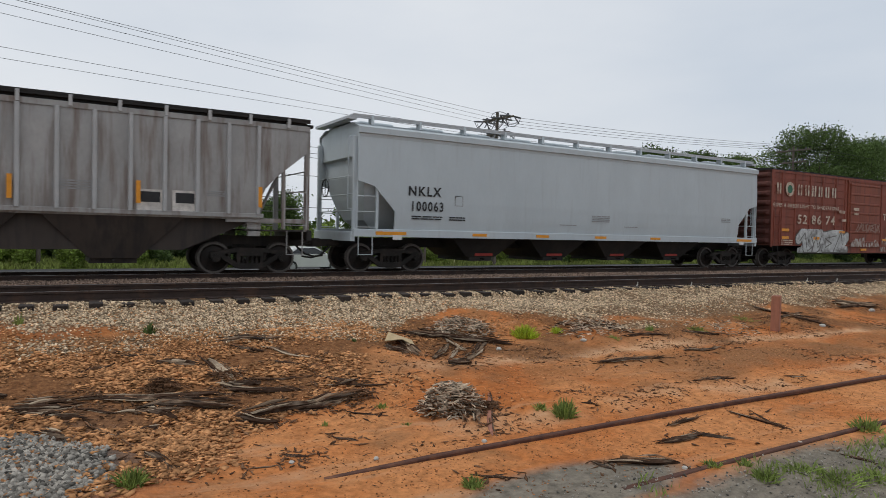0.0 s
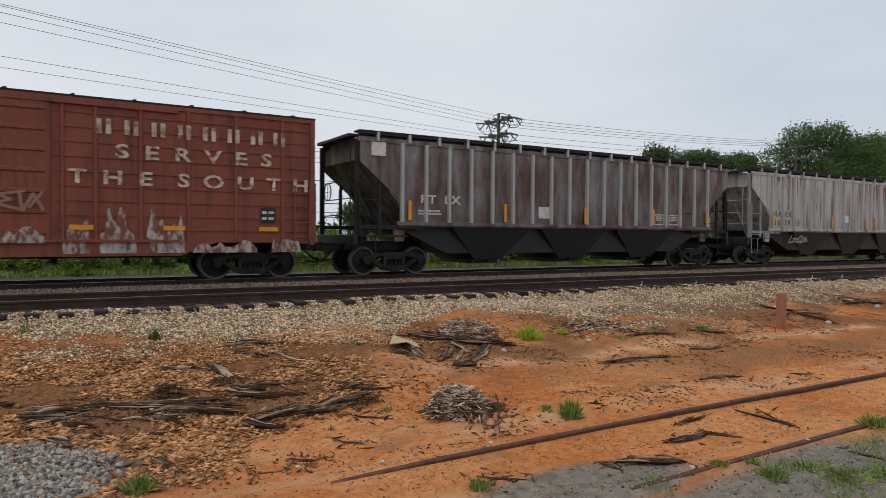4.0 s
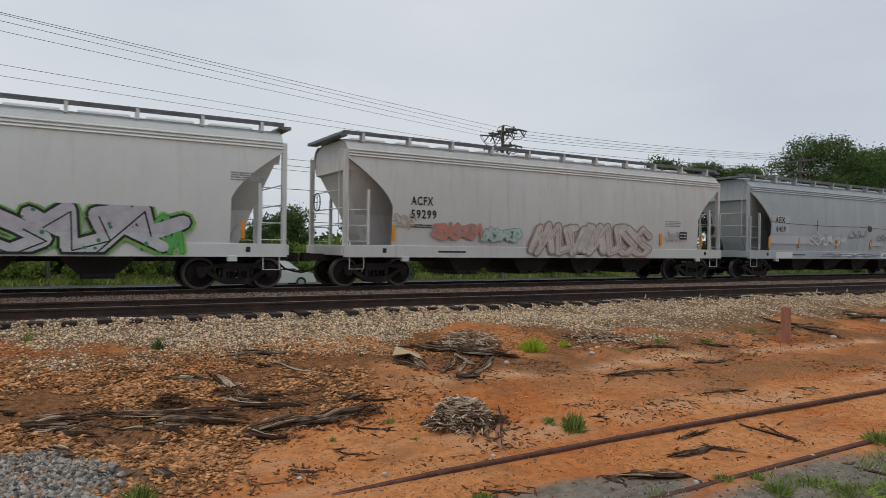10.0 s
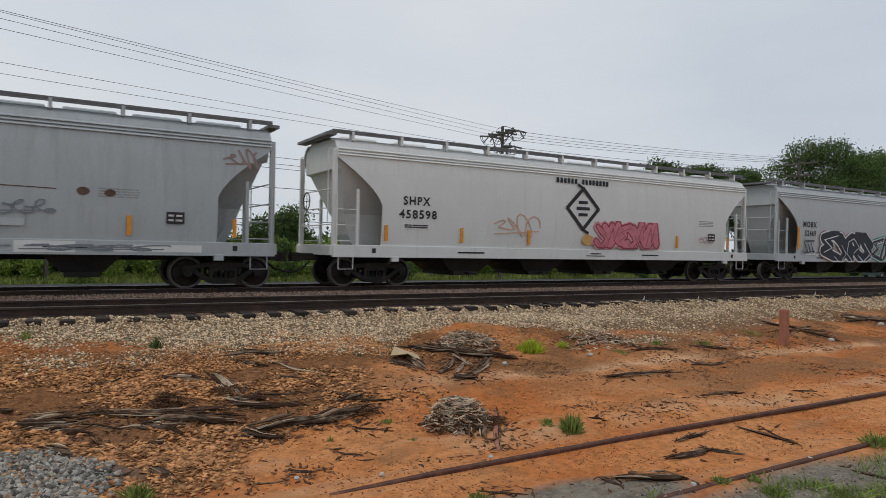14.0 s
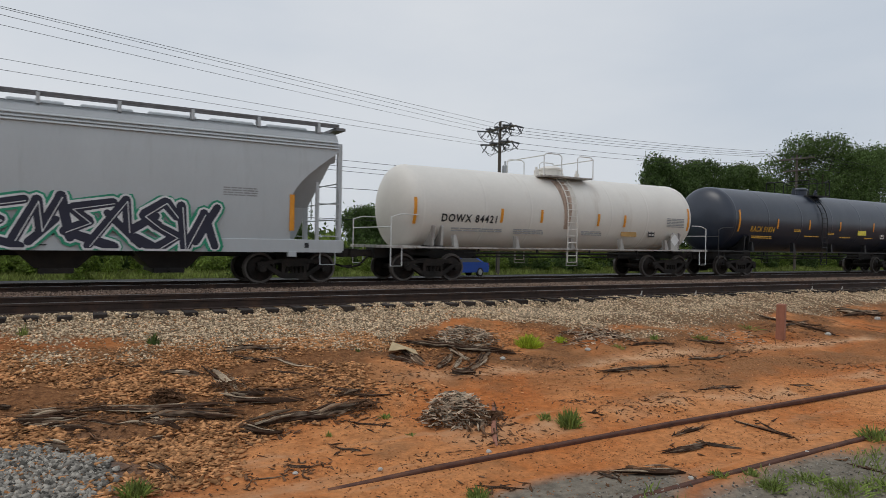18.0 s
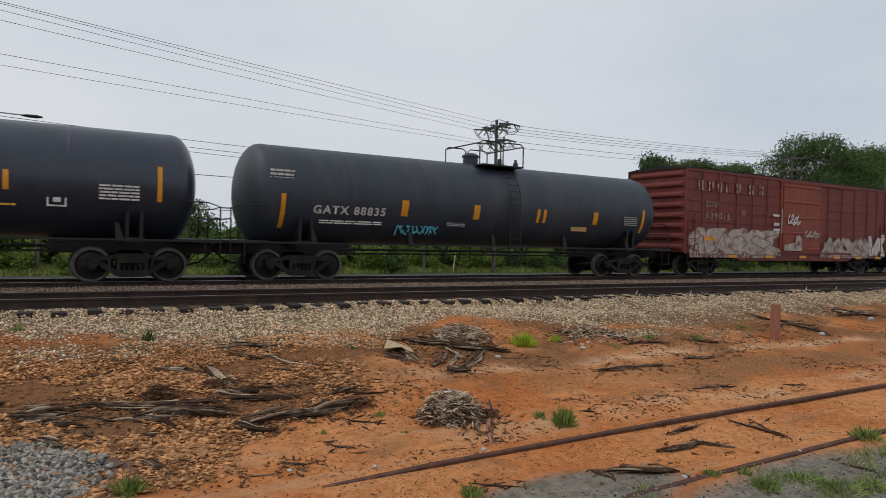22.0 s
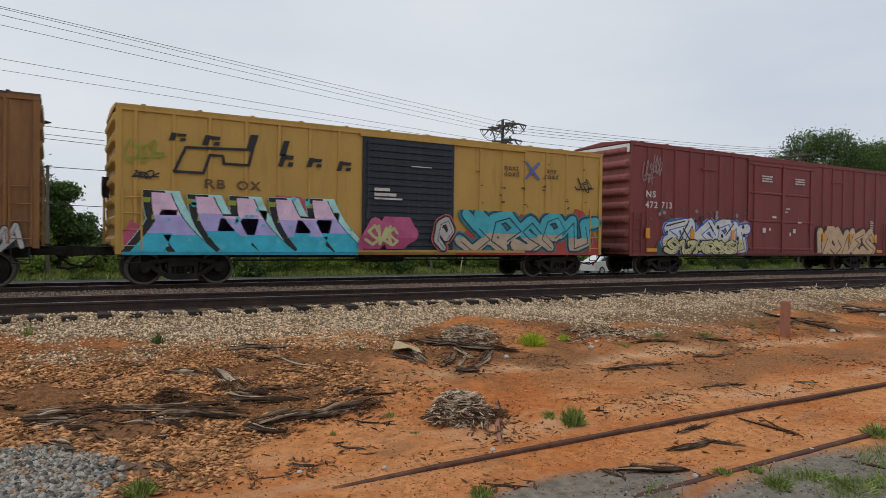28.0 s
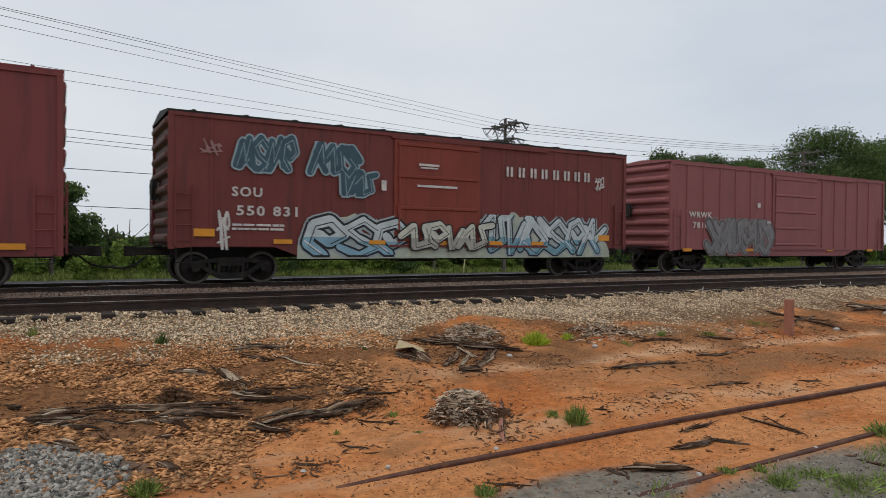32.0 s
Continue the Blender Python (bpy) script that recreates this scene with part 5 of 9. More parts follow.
m_bk_end = rusty("yellow_brown_boxcar_end", (0.3, 0.18, 0.06), (0.1, 0.062, 0.032), (0.46, 0.7))
m_bk_door = rusty("dark_rust_door", (0.17, 0.085, 0.04), (0.05, 0.036, 0.032), (0.48, 0.66))
m_rb_box = rusty("faded_yellow_boxcar_paint", (0.52, 0.31, 0.075), (0.36, 0.2, 0.06), (0.55, 0.8), 0.08)
m_rb_door = rusty("blue_black_door_paint", (0.025, 0.03, 0.042), (0.05, 0.055, 0.065), (0.5, 0.8))
m_ns_box = rusty("maroon_high_boxcar_paint", (0.225, 0.05, 0.048), (0.13, 0.036, 0.036), (0.5, 0.8), 0.1)
m_sr_box = rusty("tuscan_red_boxcar_paint", (0.18, 0.041, 0.034), (0.09, 0.03, 0.026), (0.5, 0.78), 0.1)
m_sr_door = rusty("plain_red_door", (0.24, 0.045, 0.028), (0.17, 0.038, 0.027), (0.5, 0.8))
m_wr_box = rusty("faded_pink_red_boxcar_paint", (0.29, 0.095, 0.095), (0.22, 0.08, 0.08), (0.5, 0.8), 0.08)
m_faint = paint("flaking_white_letters", (0.4, 0.33, 0.3), 0.7, var=0.3, scale=6, dirt=(0.19, 0.04, 0.034), dirt_at=(0.45, 0.55), dirt_scale=5, bump=0)
m_grey_rust_letter = paint("dark_grey_letters", (0.13, 0.12, 0.115), 0.7, var=0.25, bump=0)
m_grey_patch = paint("grey_patch_paint", (0.3, 0.3, 0.3), 0.6, var=0.15)
m_pale_patch = paint("pale_patch_paint", (0.5, 0.48, 0.36), 0.6, var=0.15)
W_ROUND, W_BOX = -1.6, -1.545


def data_plate(car, x, z, w, h, y):
    part("data_panel", MB().box(x - w / 2, x + w / 2, y - 0.003, y + 0.004, z - h / 2, z + h / 2), m_letter_black, car, "black consolidated stencil panel")
    bars([(x - w * 0.25, z + h * 0.2, w * 0.3, h * 0.16), (x + w * 0.2, z + h * 0.2, w * 0.35, h * 0.16), (x - w * 0.25, z - h * 0.2, w * 0.3, h * 0.16), (x + w * 0.2, z - h * 0.2, w * 0.35, h * 0.16)], m_letter_white, car, y - 0.008)


# grey ribbed hopper at the head of what is seen
car, hl = hopper_car("grey ribbed covered hopper car streaked with rust", -149.7, 16.6, 13.7, m_grey_rust, "ribbed", 3, m_under_brown, n_ribs=19, rib_mat=m_rib_pale, walk_mat=m_steel_dark, z_top=4.2)
reflectors(car, [-3.4, 1.4, 4.0, 6.94], 2.1, -1.66, 0.1, 0.55)
for x in (4.28, 5.08):
    part("stencil_panel", MB().box(x - 0.3, x + 0.3, -1.568, -1.55, 1.66, 2.18), m_letter_white, car)
    part("stencil_panel", MB().box(x - 0.22, x + 0.22, -1.575, -1.56, 1.86, 2.12), m_letter_black, car)
lines_block(2.7, 2.3, 1.0, 4, 0.035, car, -1.572, m_grey_patch, 4)
lines_block(5.9, 2.2, 0.6, 3, 0.03, car, -1.572, m_grey_patch, 14)

# long smooth grey hopper
car, hl = hopper_car("pale blue-grey smooth-sided covered hopper car", -130.55, 18.9, 16.1, m_nklx, "smooth", 4, m_steel_dark, z_top=4.55, post_mat=m_nklx)
lettering("NKLX", -7.2, 2.5, W_ROUND, 0.29, m_letter_black, car, 1.15)
lettering("100063", -7.1, 2.04, W_ROUND, 0.29, m_letter_black, car, 0.98)
lines_block(-7.1, 1.74, 1.1, 2, 0.04, car, W_ROUND + 0.02, m_letter_black, 2)
lines_block(-6.0, 1.74, 0.6, 2, 0.04, car, W_ROUND + 0.02, m_letter_black, 3)
lines_block(0.15, 1.98, 0.9, 4, 0.035, car, W_ROUND + 0.02, m_grey_patch, 5)
lines_block(7.3, 2.1, 0.6, 3, 0.035, car, W_ROUND + 0.02, m_grey_patch, 6)
bars([(-5.95, 2.42, 0.3, 0.02), (-5.95, 2.12, 0.3, 0.02), (-6.09, 2.27, 0.02, 0.3), (-5.81, 2.27, 0.02, 0.3), (-1.4, 1.62, 0.8, 0.03), (1.7, 1.62, 0.7, 0.03)], m_grey_patch, car, W_ROUND + 0.02)
reflectors(car, [-5.13, -2.53, 0.18, 3.07], 1.2, -1.57, 0.55, 0.09)
reflectors(car, [-8.3, 8.6], 1.2, -1.57, 1.0, 0.1)
bars([(-8.1, 1.08, 0.3, 0.14), (8.4, 1.08, 0.3, 0.14)], m_white, car, -1.575)
for x in (-4.6, -1.55, 1.55, 4.6):
    part("outlet_flag", MB().box(x - 0.35, x + 0.35, -1.06, -0.98, 0.5, 0.62), m_redpad, car, "red outlet gate bar")

# brown boxcar with large white letters
m_worn = paint("worn_cream_lettering", (0.6, 0.5, 0.4), 0.75, var=0.25, scale=4, dirt=(0.24, 0.085, 0.05), dirt_at=(0.47, 0.64), dirt_scale=3.5, bump=0)
m_flake = paint("flaking_pale_paint", (0.44, 0.4, 0.36), 0.8, var=0.3, scale=3, dirt=(0.2, 0.07, 0.045), dirt_at=(0.44, 0.56), dirt_scale=3.0, dirt_stretch=(2.5, 1, 1), bump=0)
m_flake_grey = paint("old_grey_spray_paint", (0.5, 0.51, 0.5), 0.8, var=0.35, scale=2.5, dirt=(0.2, 0.19, 0.18), dirt_at=(0.5, 0.62), dirt_scale=2.0, bump=0)
posts = [-7.0, -5.98, -4.79, -3.73, -2.6, -1.75, 1.75, 2.43, 3.4, 4.5, 5.67, 6.9]
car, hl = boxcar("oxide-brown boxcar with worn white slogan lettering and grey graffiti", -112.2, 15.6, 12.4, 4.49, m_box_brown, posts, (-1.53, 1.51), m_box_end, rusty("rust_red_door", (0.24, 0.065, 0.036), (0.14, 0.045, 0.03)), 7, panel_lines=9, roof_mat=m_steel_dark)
part("emblem", MB().spin([(0.33, 0.0), (0.33, -0.01), (0.2, -0.01), (0.2, 0.0)], 20), m_worn, car, at=pose(-6.49, W_BOX - 0.004, 3.63))
part("emblem", MB().spin([(0.19, 0.0), (0.19, -0.012), (0.001, -0.012)], 18), paint("green_emblem", (0.03, 0.14, 0.08), 0.6), car, at=pose(-6.49, W_BOX - 0.004, 3.63))
for k, (x, w) in enumerate(((-7.32, 0.34), (-5.69, 0.36), (-5.1, 0.36), (-4.55, 0.38), (-4.0, 0.34), (-3.42, 0.36), (-2.83, 0.38))):
    bars([(x - w * 0.3, 3.63, w * 0.32, 0.5), (x + w * 0.3, 3.63, w * 0.32, 0.5)], m_worn, car, W_BOX - 0.008, "logotype")
lettering("GIVES A GREEN LIGHT TO INNOVATIONS", -5.05, 2.86, W_BOX - 0.006, 0.17, m_worn, car, 1.22)
lettering("52 86 74", -4.26, 2.24, W_BOX - 0.008, 0.42, m_worn, car, 1.5)
for k, x in enumerate((2.6, 3.2, 3.8, 4.4, 5.0, 5.6, 6.2, 6.8)):
    bars([(x - 0.1, 3.83, 0.11, 0.36), (x + 0.1, 3.83, 0.11, 0.36)], m_worn, car, W_BOX - 0.008, "logotype")
lettering("S E R V E S", 4.72, 3.23, W_BOX - 0.008, 0.34, m_worn, car, 1.7)
lettering("T H E  S O U T H", 4.74, 2.58, W_BOX - 0.008, 0.34, m_worn, car, 1.62)
reflectors(car, [-6.74], 1.73, W_BOX - 0.01, 0.55, 0.13)
reflectors(car, [-6.74, -4.24, 2.13, 4.16, 6.51], 1.38, W_BOX - 0.02, 0.5, 0.12)
reflectors(car, [-2.04], 1.72, W_BOX - 0.02, 0.5, 0.12)
reflectors(car, [0.05], 0.85, W_BOX - 0.02, 0.5, 0.12)
bars([(-2.2, 2.72, 0.5, 0.14), (-2.0, 2.3, 0.4, 0.12), (-0.9, 2.9, 0.5, 0.14), (-0.9, 2.66, 0.4, 0.1)], m_worn, car, W_BOX - 0.09)
buff(car, -5.75, -1.6, 0.68, 1.85, m_flake_grey, W_BOX - 0.006, 44, "faded grey and white graffiti", 3)
graffiti(car, -5.6, -1.9, 0.72, 1.72, 4, [m_flake_grey], spray(0.12, 0.11, 0.1), None, W_BOX - 0.012, 41, "faded grey and white graffiti", None, 0.95, lean=0.0)
for k, (x0, x1, z1) in enumerate(((1.75, 2.3, 1.9), (2.45, 3.3, 2.2), (3.5, 4.4, 2.0), (4.6, 6.2, 1.2), (6.6, 7.4, 1.3))):
    buff(car, x0, x1, 0.75, z1, m_flake, W_BOX - 0.006, 200 + k, "flaking pale paint patches", 3)
buff(car, -1.3, 1.4, 1.0, 1.5, m_flake, W_BOX - 0.078, 206, "flaking pale paint on the door", 5)
graffiti(car, -0.9, 1.3, 1.75, 2.2, 5, [spray(0.3, 0.17, 0.13)], None, None, W_BOX - 0.1, 43, "faint pale graffiti", width=0.3)
data_plate(car, 6.5, 1.75, 0.4, 0.4, W_BOX - 0.012)
lines_block(-6.6, 1.25, 0.9, 3, 0.05, car, W_BOX - 0.01, m_worn, 8)

# rust-brown ribbed hopper
car, hl = hopper_car("rust-brown ribbed covered hopper car with pale ribs", -94.75, 16.7, 13.9, m_hop_dark, "ribbed", 3, m_black, n_ribs=18, rib_mat=m_rib_pale, post_mat=m_steel_dark, walk_mat=m_steel_dark, z_top=4.2)
lettering("PT", -6.05, 2.35, -1.572, 0.26, m_letter_white, car, 1.3)
lettering("LX", -5.19, 2.35, -1.572, 0.26, m_letter_white, car, 1.3)
lines_block(-6.0, 2.0, 0.8, 2, 0.05, car, -1.575, m_letter_white, 31)
part("stencil_panel", MB().box(-1.75, -1.2, -1.57, -1.55, 1.85, 2.25), m_letter_white, car)
for x in (4.14, 4.97):
    part("stencil_panel", MB().box(x - 0.27, x + 0.27, -1.57, -1.55, 1.7, 2.12), m_letter_white, car)
    part("stencil_panel", MB().box(x - 0.23, x + 0.23, -1.578, -1.56, 1.74, 2.08), m_hop_dark, car)
    lines_block(x, 2.02, 0.36, 3, 0.035, car, -1.582, m_letter_white, int(x * 10))
reflectors(car, [-6.72, -3.2, 0.3, 3.76, 6.87], 2.0, -1.66, 0.1, 0.6)
part("air_vent", MB().box(5.5, 6.05, -1.6, -1.55, 2.2, 2.95, 0.02), m_hop_dark, car)
part("route_card", MB().box(-7.95, -7.5, -1.6, -1.56, 3.6, 4.0), m_letter_white, car, "pale square card")

# dirty white ribbed hopper
car, hl = hopper_car("dirty white ribbed covered hopper car with rust streaks", -76.4, 16.85, 14.1, m_nahx, "ribbed", 3, m_under_brown, n_ribs=18, rib_mat=m_nahx, post_mat=m_grey_rust, walk_mat=m_steel_dark, z_top=4.2)
part("stencil_panel", MB().box(-6.9, -6.36, -1.57, -1.55, 1.72, 2.5), m_pale_patch, car, "grey repainted patch")
part("stencil_panel", MB().box(-6.15, -5.64, -1.57, -1.55, 1.72, 2.5), m_pale_patch, car, "grey repainted patch")
part("stencil_panel", MB().box(-5.4, -4.83, -1.576, -1.55, 1.7, 2.5), m_pale_patch, car, "pale repainted patch")
for s_, x, z in (("NA", -6.62, 2.3), ("HX", -5.88, 2.3), ("16", -6.62, 1.9), ("39", -5.88, 1.9), ("45", -5.12, 1.9)):
    lettering(s_, x, z, -1.585, 0.27, m_grey_rust_letter, car, 1.2)
reflectors(car, [-7.04, -2.3, 1.6, 3.6, 6.4], 1.98, -1.66, 0.1, 0.6)
part("stencil_panel", MB().box(-1.3, -0.75, -1.575, -1.55, 2.0, 2.35), m_white, car, "white repainted patch")
for x in (4.3, 5.0):
    part("stencil_panel", MB().box(x - 0.27, x + 0.27, -1.57, -1.55, 1.72, 2.3), m_letter_white, car)
    part("stencil_panel", MB().box(x - 0.22, x + 0.22, -1.576, -1.55, 1.78, 2.12), m_letter_black, car)
part("stencil_panel", MB().box(4.9, 6.0, -1.566, -1.55, 2.5, 4.0), paint("rust_stained_patch", (0.3, 0.2, 0.17), 0.7, var=0.3, scale=2, stretch=(3, 1, 0.3)), car, "rust-stained panel")
scrawl(car, -4.9, 1.15, 1.5, 0.35, spray(0.3, 0.28, 0.26), -1.52, 77, "chalky sprayed scribble", 0.03)

m_rust_run = paint("rust_run", (0.27, 0.125, 0.065), 0.8, var=0.4, scale=3, stretch=(4, 1, 0.5), dirt=(0.16, 0.075, 0.045), dirt_at=(0.45, 0.6), dirt_scale=3)
rnd = random.Random(9)
for k in range(46):
    x, zt, ln, w = rnd.uniform(-6.6, 7.2), rnd.choice((4.0, 4.0, 3.9, 3.6)), rnd.uniform(0.25, 1.3), rnd.uniform(0.015, 0.07)
    part("rust_streak", MB().add([(x - w, -1.5625, zt), (x - w * 0.6, -1.5625, zt - ln * 0.6), (x, -1.5625, zt - ln), (x + w * 0.5, -1.5625, zt - ln * 0.5), (x + w, -1.5625, zt)], [(0, 1, 2, 3, 4)]), m_rust_run, car)

# smooth white hoppers
ROUND = {}
for lab, xc, L, tc, mt, mark, num, mx, refl, plate, sten in (
        ("off-white curved-side covered hopper car with green and violet graffiti", -58.2, 16.45, 14.1, m_white_hop, "ACFX", "67362", -6.12, [-6.83, -4.21, -1.6, 1.5, 4.3, 7.08], (5.61, 1.84), (7.2, 3.14)),
        ("aged white curved-side covered hopper car with brown and red graffiti", -40.0, 16.45, 14.1, m_cream_hop, "ACFX", "59299", -5.8, [-6.75, -1.41, 1.7, 4.63, 6.96], (5.88, 1.8), (5.3, 2.35)),
        ("faded grey curved-side covered hopper car with scratched side", -21.6, 16.45, 14.1, m_grey_hop, "AEX", "8409", -6.18, [-6.94, -4.73, -1.68, 1.44, 4.72, 7.2], (5.76, 1.85), (4.5, 2.5)),
        ("clean white curved-side covered hopper car with diamond emblem", -2.35, 18.55, 15.6, m_shpx, "SHPX", "458598", -6.7, [-7.7, -5.08, -2.43, 2.3, 4.87, 7.94], (6.9, 1.85), (6.58, 2.5)),
        ("cool grey curved-side covered hopper car with black and white graffiti", 17.35, 16.35, 14.0, m_mobx, "MOBX", "52469", -5.86, [], (4.6, 1.85), (5.37, 2.6))):
    car, hl = hopper_car(lab, xc, L, tc, mt, "round", 4, m_steel_dark, walk_mat=m_grating)
    lettering(mark, mx, 2.63, W_ROUND, 0.26, m_letter_black, car, 0.85 if mark == "ACFX" else 1.1)
    lettering(num, mx + 0.06, 2.22, W_ROUND, 0.26, m_letter_black, car, 1.2 if mark == "SHPX" else 1.0)
    lines_block(mx, 1.9, 0.8, 2, 0.035, car, W_ROUND + 0.01, m_letter_black, 7)
    lines_block(sten[0], sten[1], 0.9, 4, 0.035, car, W_ROUND + 0.01, m_grey_patch, 9)
    reflectors(car, refl, 1.63, W_ROUND - 0.004, 0.1, 0.48)
    if mark == "MOBX":
        reflectors(car, [-6.72, 6.74], 2.0, W_ROUND - 0.004, 0.13, 1.0)
    data_plate(car, plate[0], plate[1], 0.42, 0.3, W_ROUND)
    bars([(-hl + 1.2, 1.1, 0.12, 0.14), (hl - 1.0, 1.1, 0.12, 0.14), (-4.7, 1.08, 1.0, 0.05), (0.6, 1.11, 0.5, 0.04), (0.6, 1.03, 0.9, 0.03), (3.4, 1.08, 0.9, 0.04)], m_letter_black, car, -1.575)
    for x in (-hl + 1.9, hl - 1.4):
        part("jacking_pad", MB().box(x - 0.12, x + 0.12, -1.58, -1.44, 0.78, 0.94, 0.02), mt, car)
    ROUND[num] = car
c6, c5, ca, cs, cm = (ROUND[k] for k in ("67362", "59299", "8409", "458598", "52469"))
graffiti(c6, -2.2, 5.0, 1.0, 2.05, 6, [spray(0.5, 0.47, 0.5), spray(0.55, 0.55, 0.55)], m_letter_black, spray(0.2, 0.42, 0.08), W_ROUND - 0.01, 51, "violet-grey outlined graffiti with green edge", None, 0.62, spray(0.06, 0.22, 0.13))
graffiti(c6, -2.85, -2.1, 1.0, 2.05, 2, [spray(0.12, 0.4, 0.1)], spray(0.05, 0.25, 0.05), spray(0.3, 0.55, 0.15), W_ROUND - 0.01, 52, "green graffiti edge", None, 0.5)
graffiti(c6, 4.9, 5.5, 1.0, 2.0, 2, [spray(0.12, 0.4, 0.1)], spray(0.05, 0.25, 0.05), spray(0.3, 0.55, 0.15), W_ROUND - 0.01, 53, "green graffiti edge", None, 0.5)
scrawl(c6, -5.2, 1.75, 1.1, 0.35, spray(0.4, 0.4, 0.4), W_ROUND, 54)
graffiti(c5, -5.5, -3.7, 1.5, 2.0, 5, [spray(0.5, 0.2, 0.14)], spray(0.42, 0.32, 0.3), None, W_ROUND - 0.01, 55, "faded red graffiti", None, 0.4)
graffiti(c5, -3.6, -2.1, 1.45, 1.85, 5, [spray(0.42, 0.5, 0.46)], spray(0.16, 0.3, 0.27), None, W_ROUND - 0.01, 56, "faded teal outlined graffiti", None, 0.5)
graffiti(c5, -1.6, 3.9, 1.0, 2.1, 7, [spray(0.55, 0.5, 0.46)], spray(0.36, 0.24, 0.2), None, W_ROUND - 0.01, 57, "faded brown and tan graffiti", None, 0.5)
scrawl(c5, 5.3, 1.75, 0.8, 0.4, spray(0.4, 0.38, 0.36), W_ROUND, 58)
scrawl(c5, -6.4, 2.0, 0.7, 0.45, spray(0.45, 0.36, 0.3), W_ROUND, 59)
m_scrape = paint("rust_scrape", (0.13, 0.075, 0.055), 0.8, var=0.4, scale=8)
part("scrape_line", strokes(MB(), [(-6.9, 2.56), (-5.6, 2.5), (-2.2, 2.46), (0.2, 2.5), (3.2, 2.44)], 0.011, W_ROUND, 1.0, random), m_scrape, ca, "rusty scrape along the side")
part("scrape_line", strokes(MB(), [(-3.3, 2.7), (-3.3, 2.25)], 0.02, W_ROUND, 1.0, random), m_letter_black, ca)
part("scrape_line", strokes(MB(), [(1.1, 2.7), (1.1, 2.35)], 0.015, W_ROUND, 1.0, random), m_letter_black, ca)
for x, z, r in ((1.27, 2.42, 0.16), (3.74, 2.42, 0.1), (4.3, 2.4, 0.09)):
    part("rust_spot", MB().add([(x + r * 1.4 * math.cos(a * 0.7), W_ROUND, z + r * math.sin(a * 0.7)) for a in range(9)], [tuple(range(9))]), m_scrape, ca, "dark rusty dent")
for k, (x, z, w, h) in enumerate(((-2.6, 1.95, 2.2, 0.5), (0.2, 2.1, 1.6, 0.4), (2.6, 2.0, 1.2, 0.35), (-0.5, 1.08, 5.0, 0.2), (4.0, 1.08, 3.0, 0.16))):
    scrawl(ca, x, z, w, h, spray(0.5, 0.52, 0.53) if k == 0 else spray(0.2, 0.22, 0.24), W_ROUND + (0.02 if z < 1.5 else 0.0), 80 + k, "faint sprayed scribble", 0.018)
graffiti(ca, -4.0, -1.0, 1.55, 2.0, 6, [spray(0.66, 0.67, 0.65)], None, None, W_ROUND - 0.004, 85, "faint pale graffiti", None, 0.2)
for x0, x1, z0, z1 in ((-6.72, -5.5, 2.05, 2.84), (-6.9, -3.9, 1.58, 1.95), (1.3, 2.6, 1.55, 1.72)):
    part("repaint_patch", MB().box(x0, x1, W_ROUND + 0.008, W_ROUND + 0.03, z0, z1), m_mobx, ca, "paler repainted patch")
for x0, x1, z0, z1 in ((-6.4, -5.2, 0.93, 1.2), (-1.2, 0.6, 0.98, 1.18), (2.4, 3.6, 0.95, 1.22), (4.4, 6.4, 0.98, 1.16)):
    part("repaint_patch", MB().box(x0, x1, -1.572, -1.555, z0, z1), m_shpx, ca, "scuffed pale patch")
scrawl(ca, 7.4, 3.5, 0.9, 0.5, spray(0.3, 0.22, 0.2), -1.57, 86, "rusty scratched tag", 0.025)
# diamond emblem, pink graffiti
em = MB()
em = strokes(em, [(-0.05, 3.45), (0.68, 2.73), (-0.05, 1.98), (-0.78, 2.73), (-0.05, 3.45)], 0.07, W_ROUND, 1.0, random)
em = strokes(em, [(-0.05, 3.45), (-0.3, 3.58)], 0.05, W_ROUND - 0.004, 1.0, random)
em = strokes(em, [(-0.05, 1.98), (0.2, 1.85)], 0.05, W_ROUND - 0.004, 1.0, random)
part("diamond_emblem", em, m_letter_black, cs, "black diamond outline emblem")
bars([(-0.05, 2.95, 0.42, 0.11), (-0.05, 2.73, 0.62, 0.11), (-0.05, 2.51, 0.42, 0.11)], m_letter_black, cs, W_ROUND - 0.004, "emblem_bar")
bars([(-1.2 + i * 0.165, 3.69, 0.11, 0.18) for i in range(15) if i != 6], m_letter_black, cs, W_ROUND + 0.03, "logotype")
graffiti(cs, 0.6, 3.6, 1.36, 2.25, 6, [spray(0.62, 0.2, 0.24)], spray(0.3, 0.04, 0.07), spray(0.66, 0.3, 0.33), W_ROUND - 0.01, 61, "pink bubble graffiti", None, 0.72)
part("graffiti", MB().add([(0.2 + 0.3 * math.cos(a), W_ROUND - 0.006, 1.6 + 0.2 * math.sin(a)) for a in np.linspace(0, 6.28, 10)[:-1]], [tuple(range(9))]), spray(0.6, 0.35, 0.12), cs, "orange sprayed patch")
scrawl(cs, -2.95, 2.0, 1.8, 0.8, spray(0.6, 0.36, 0.25), W_ROUND, 62, "thin orange outlined tag", 0.02)
scrawl(cs, 6.6, 1.75, 0.9, 0.3, spray(0.45, 0.35, 0.33), W_ROUND, 63)
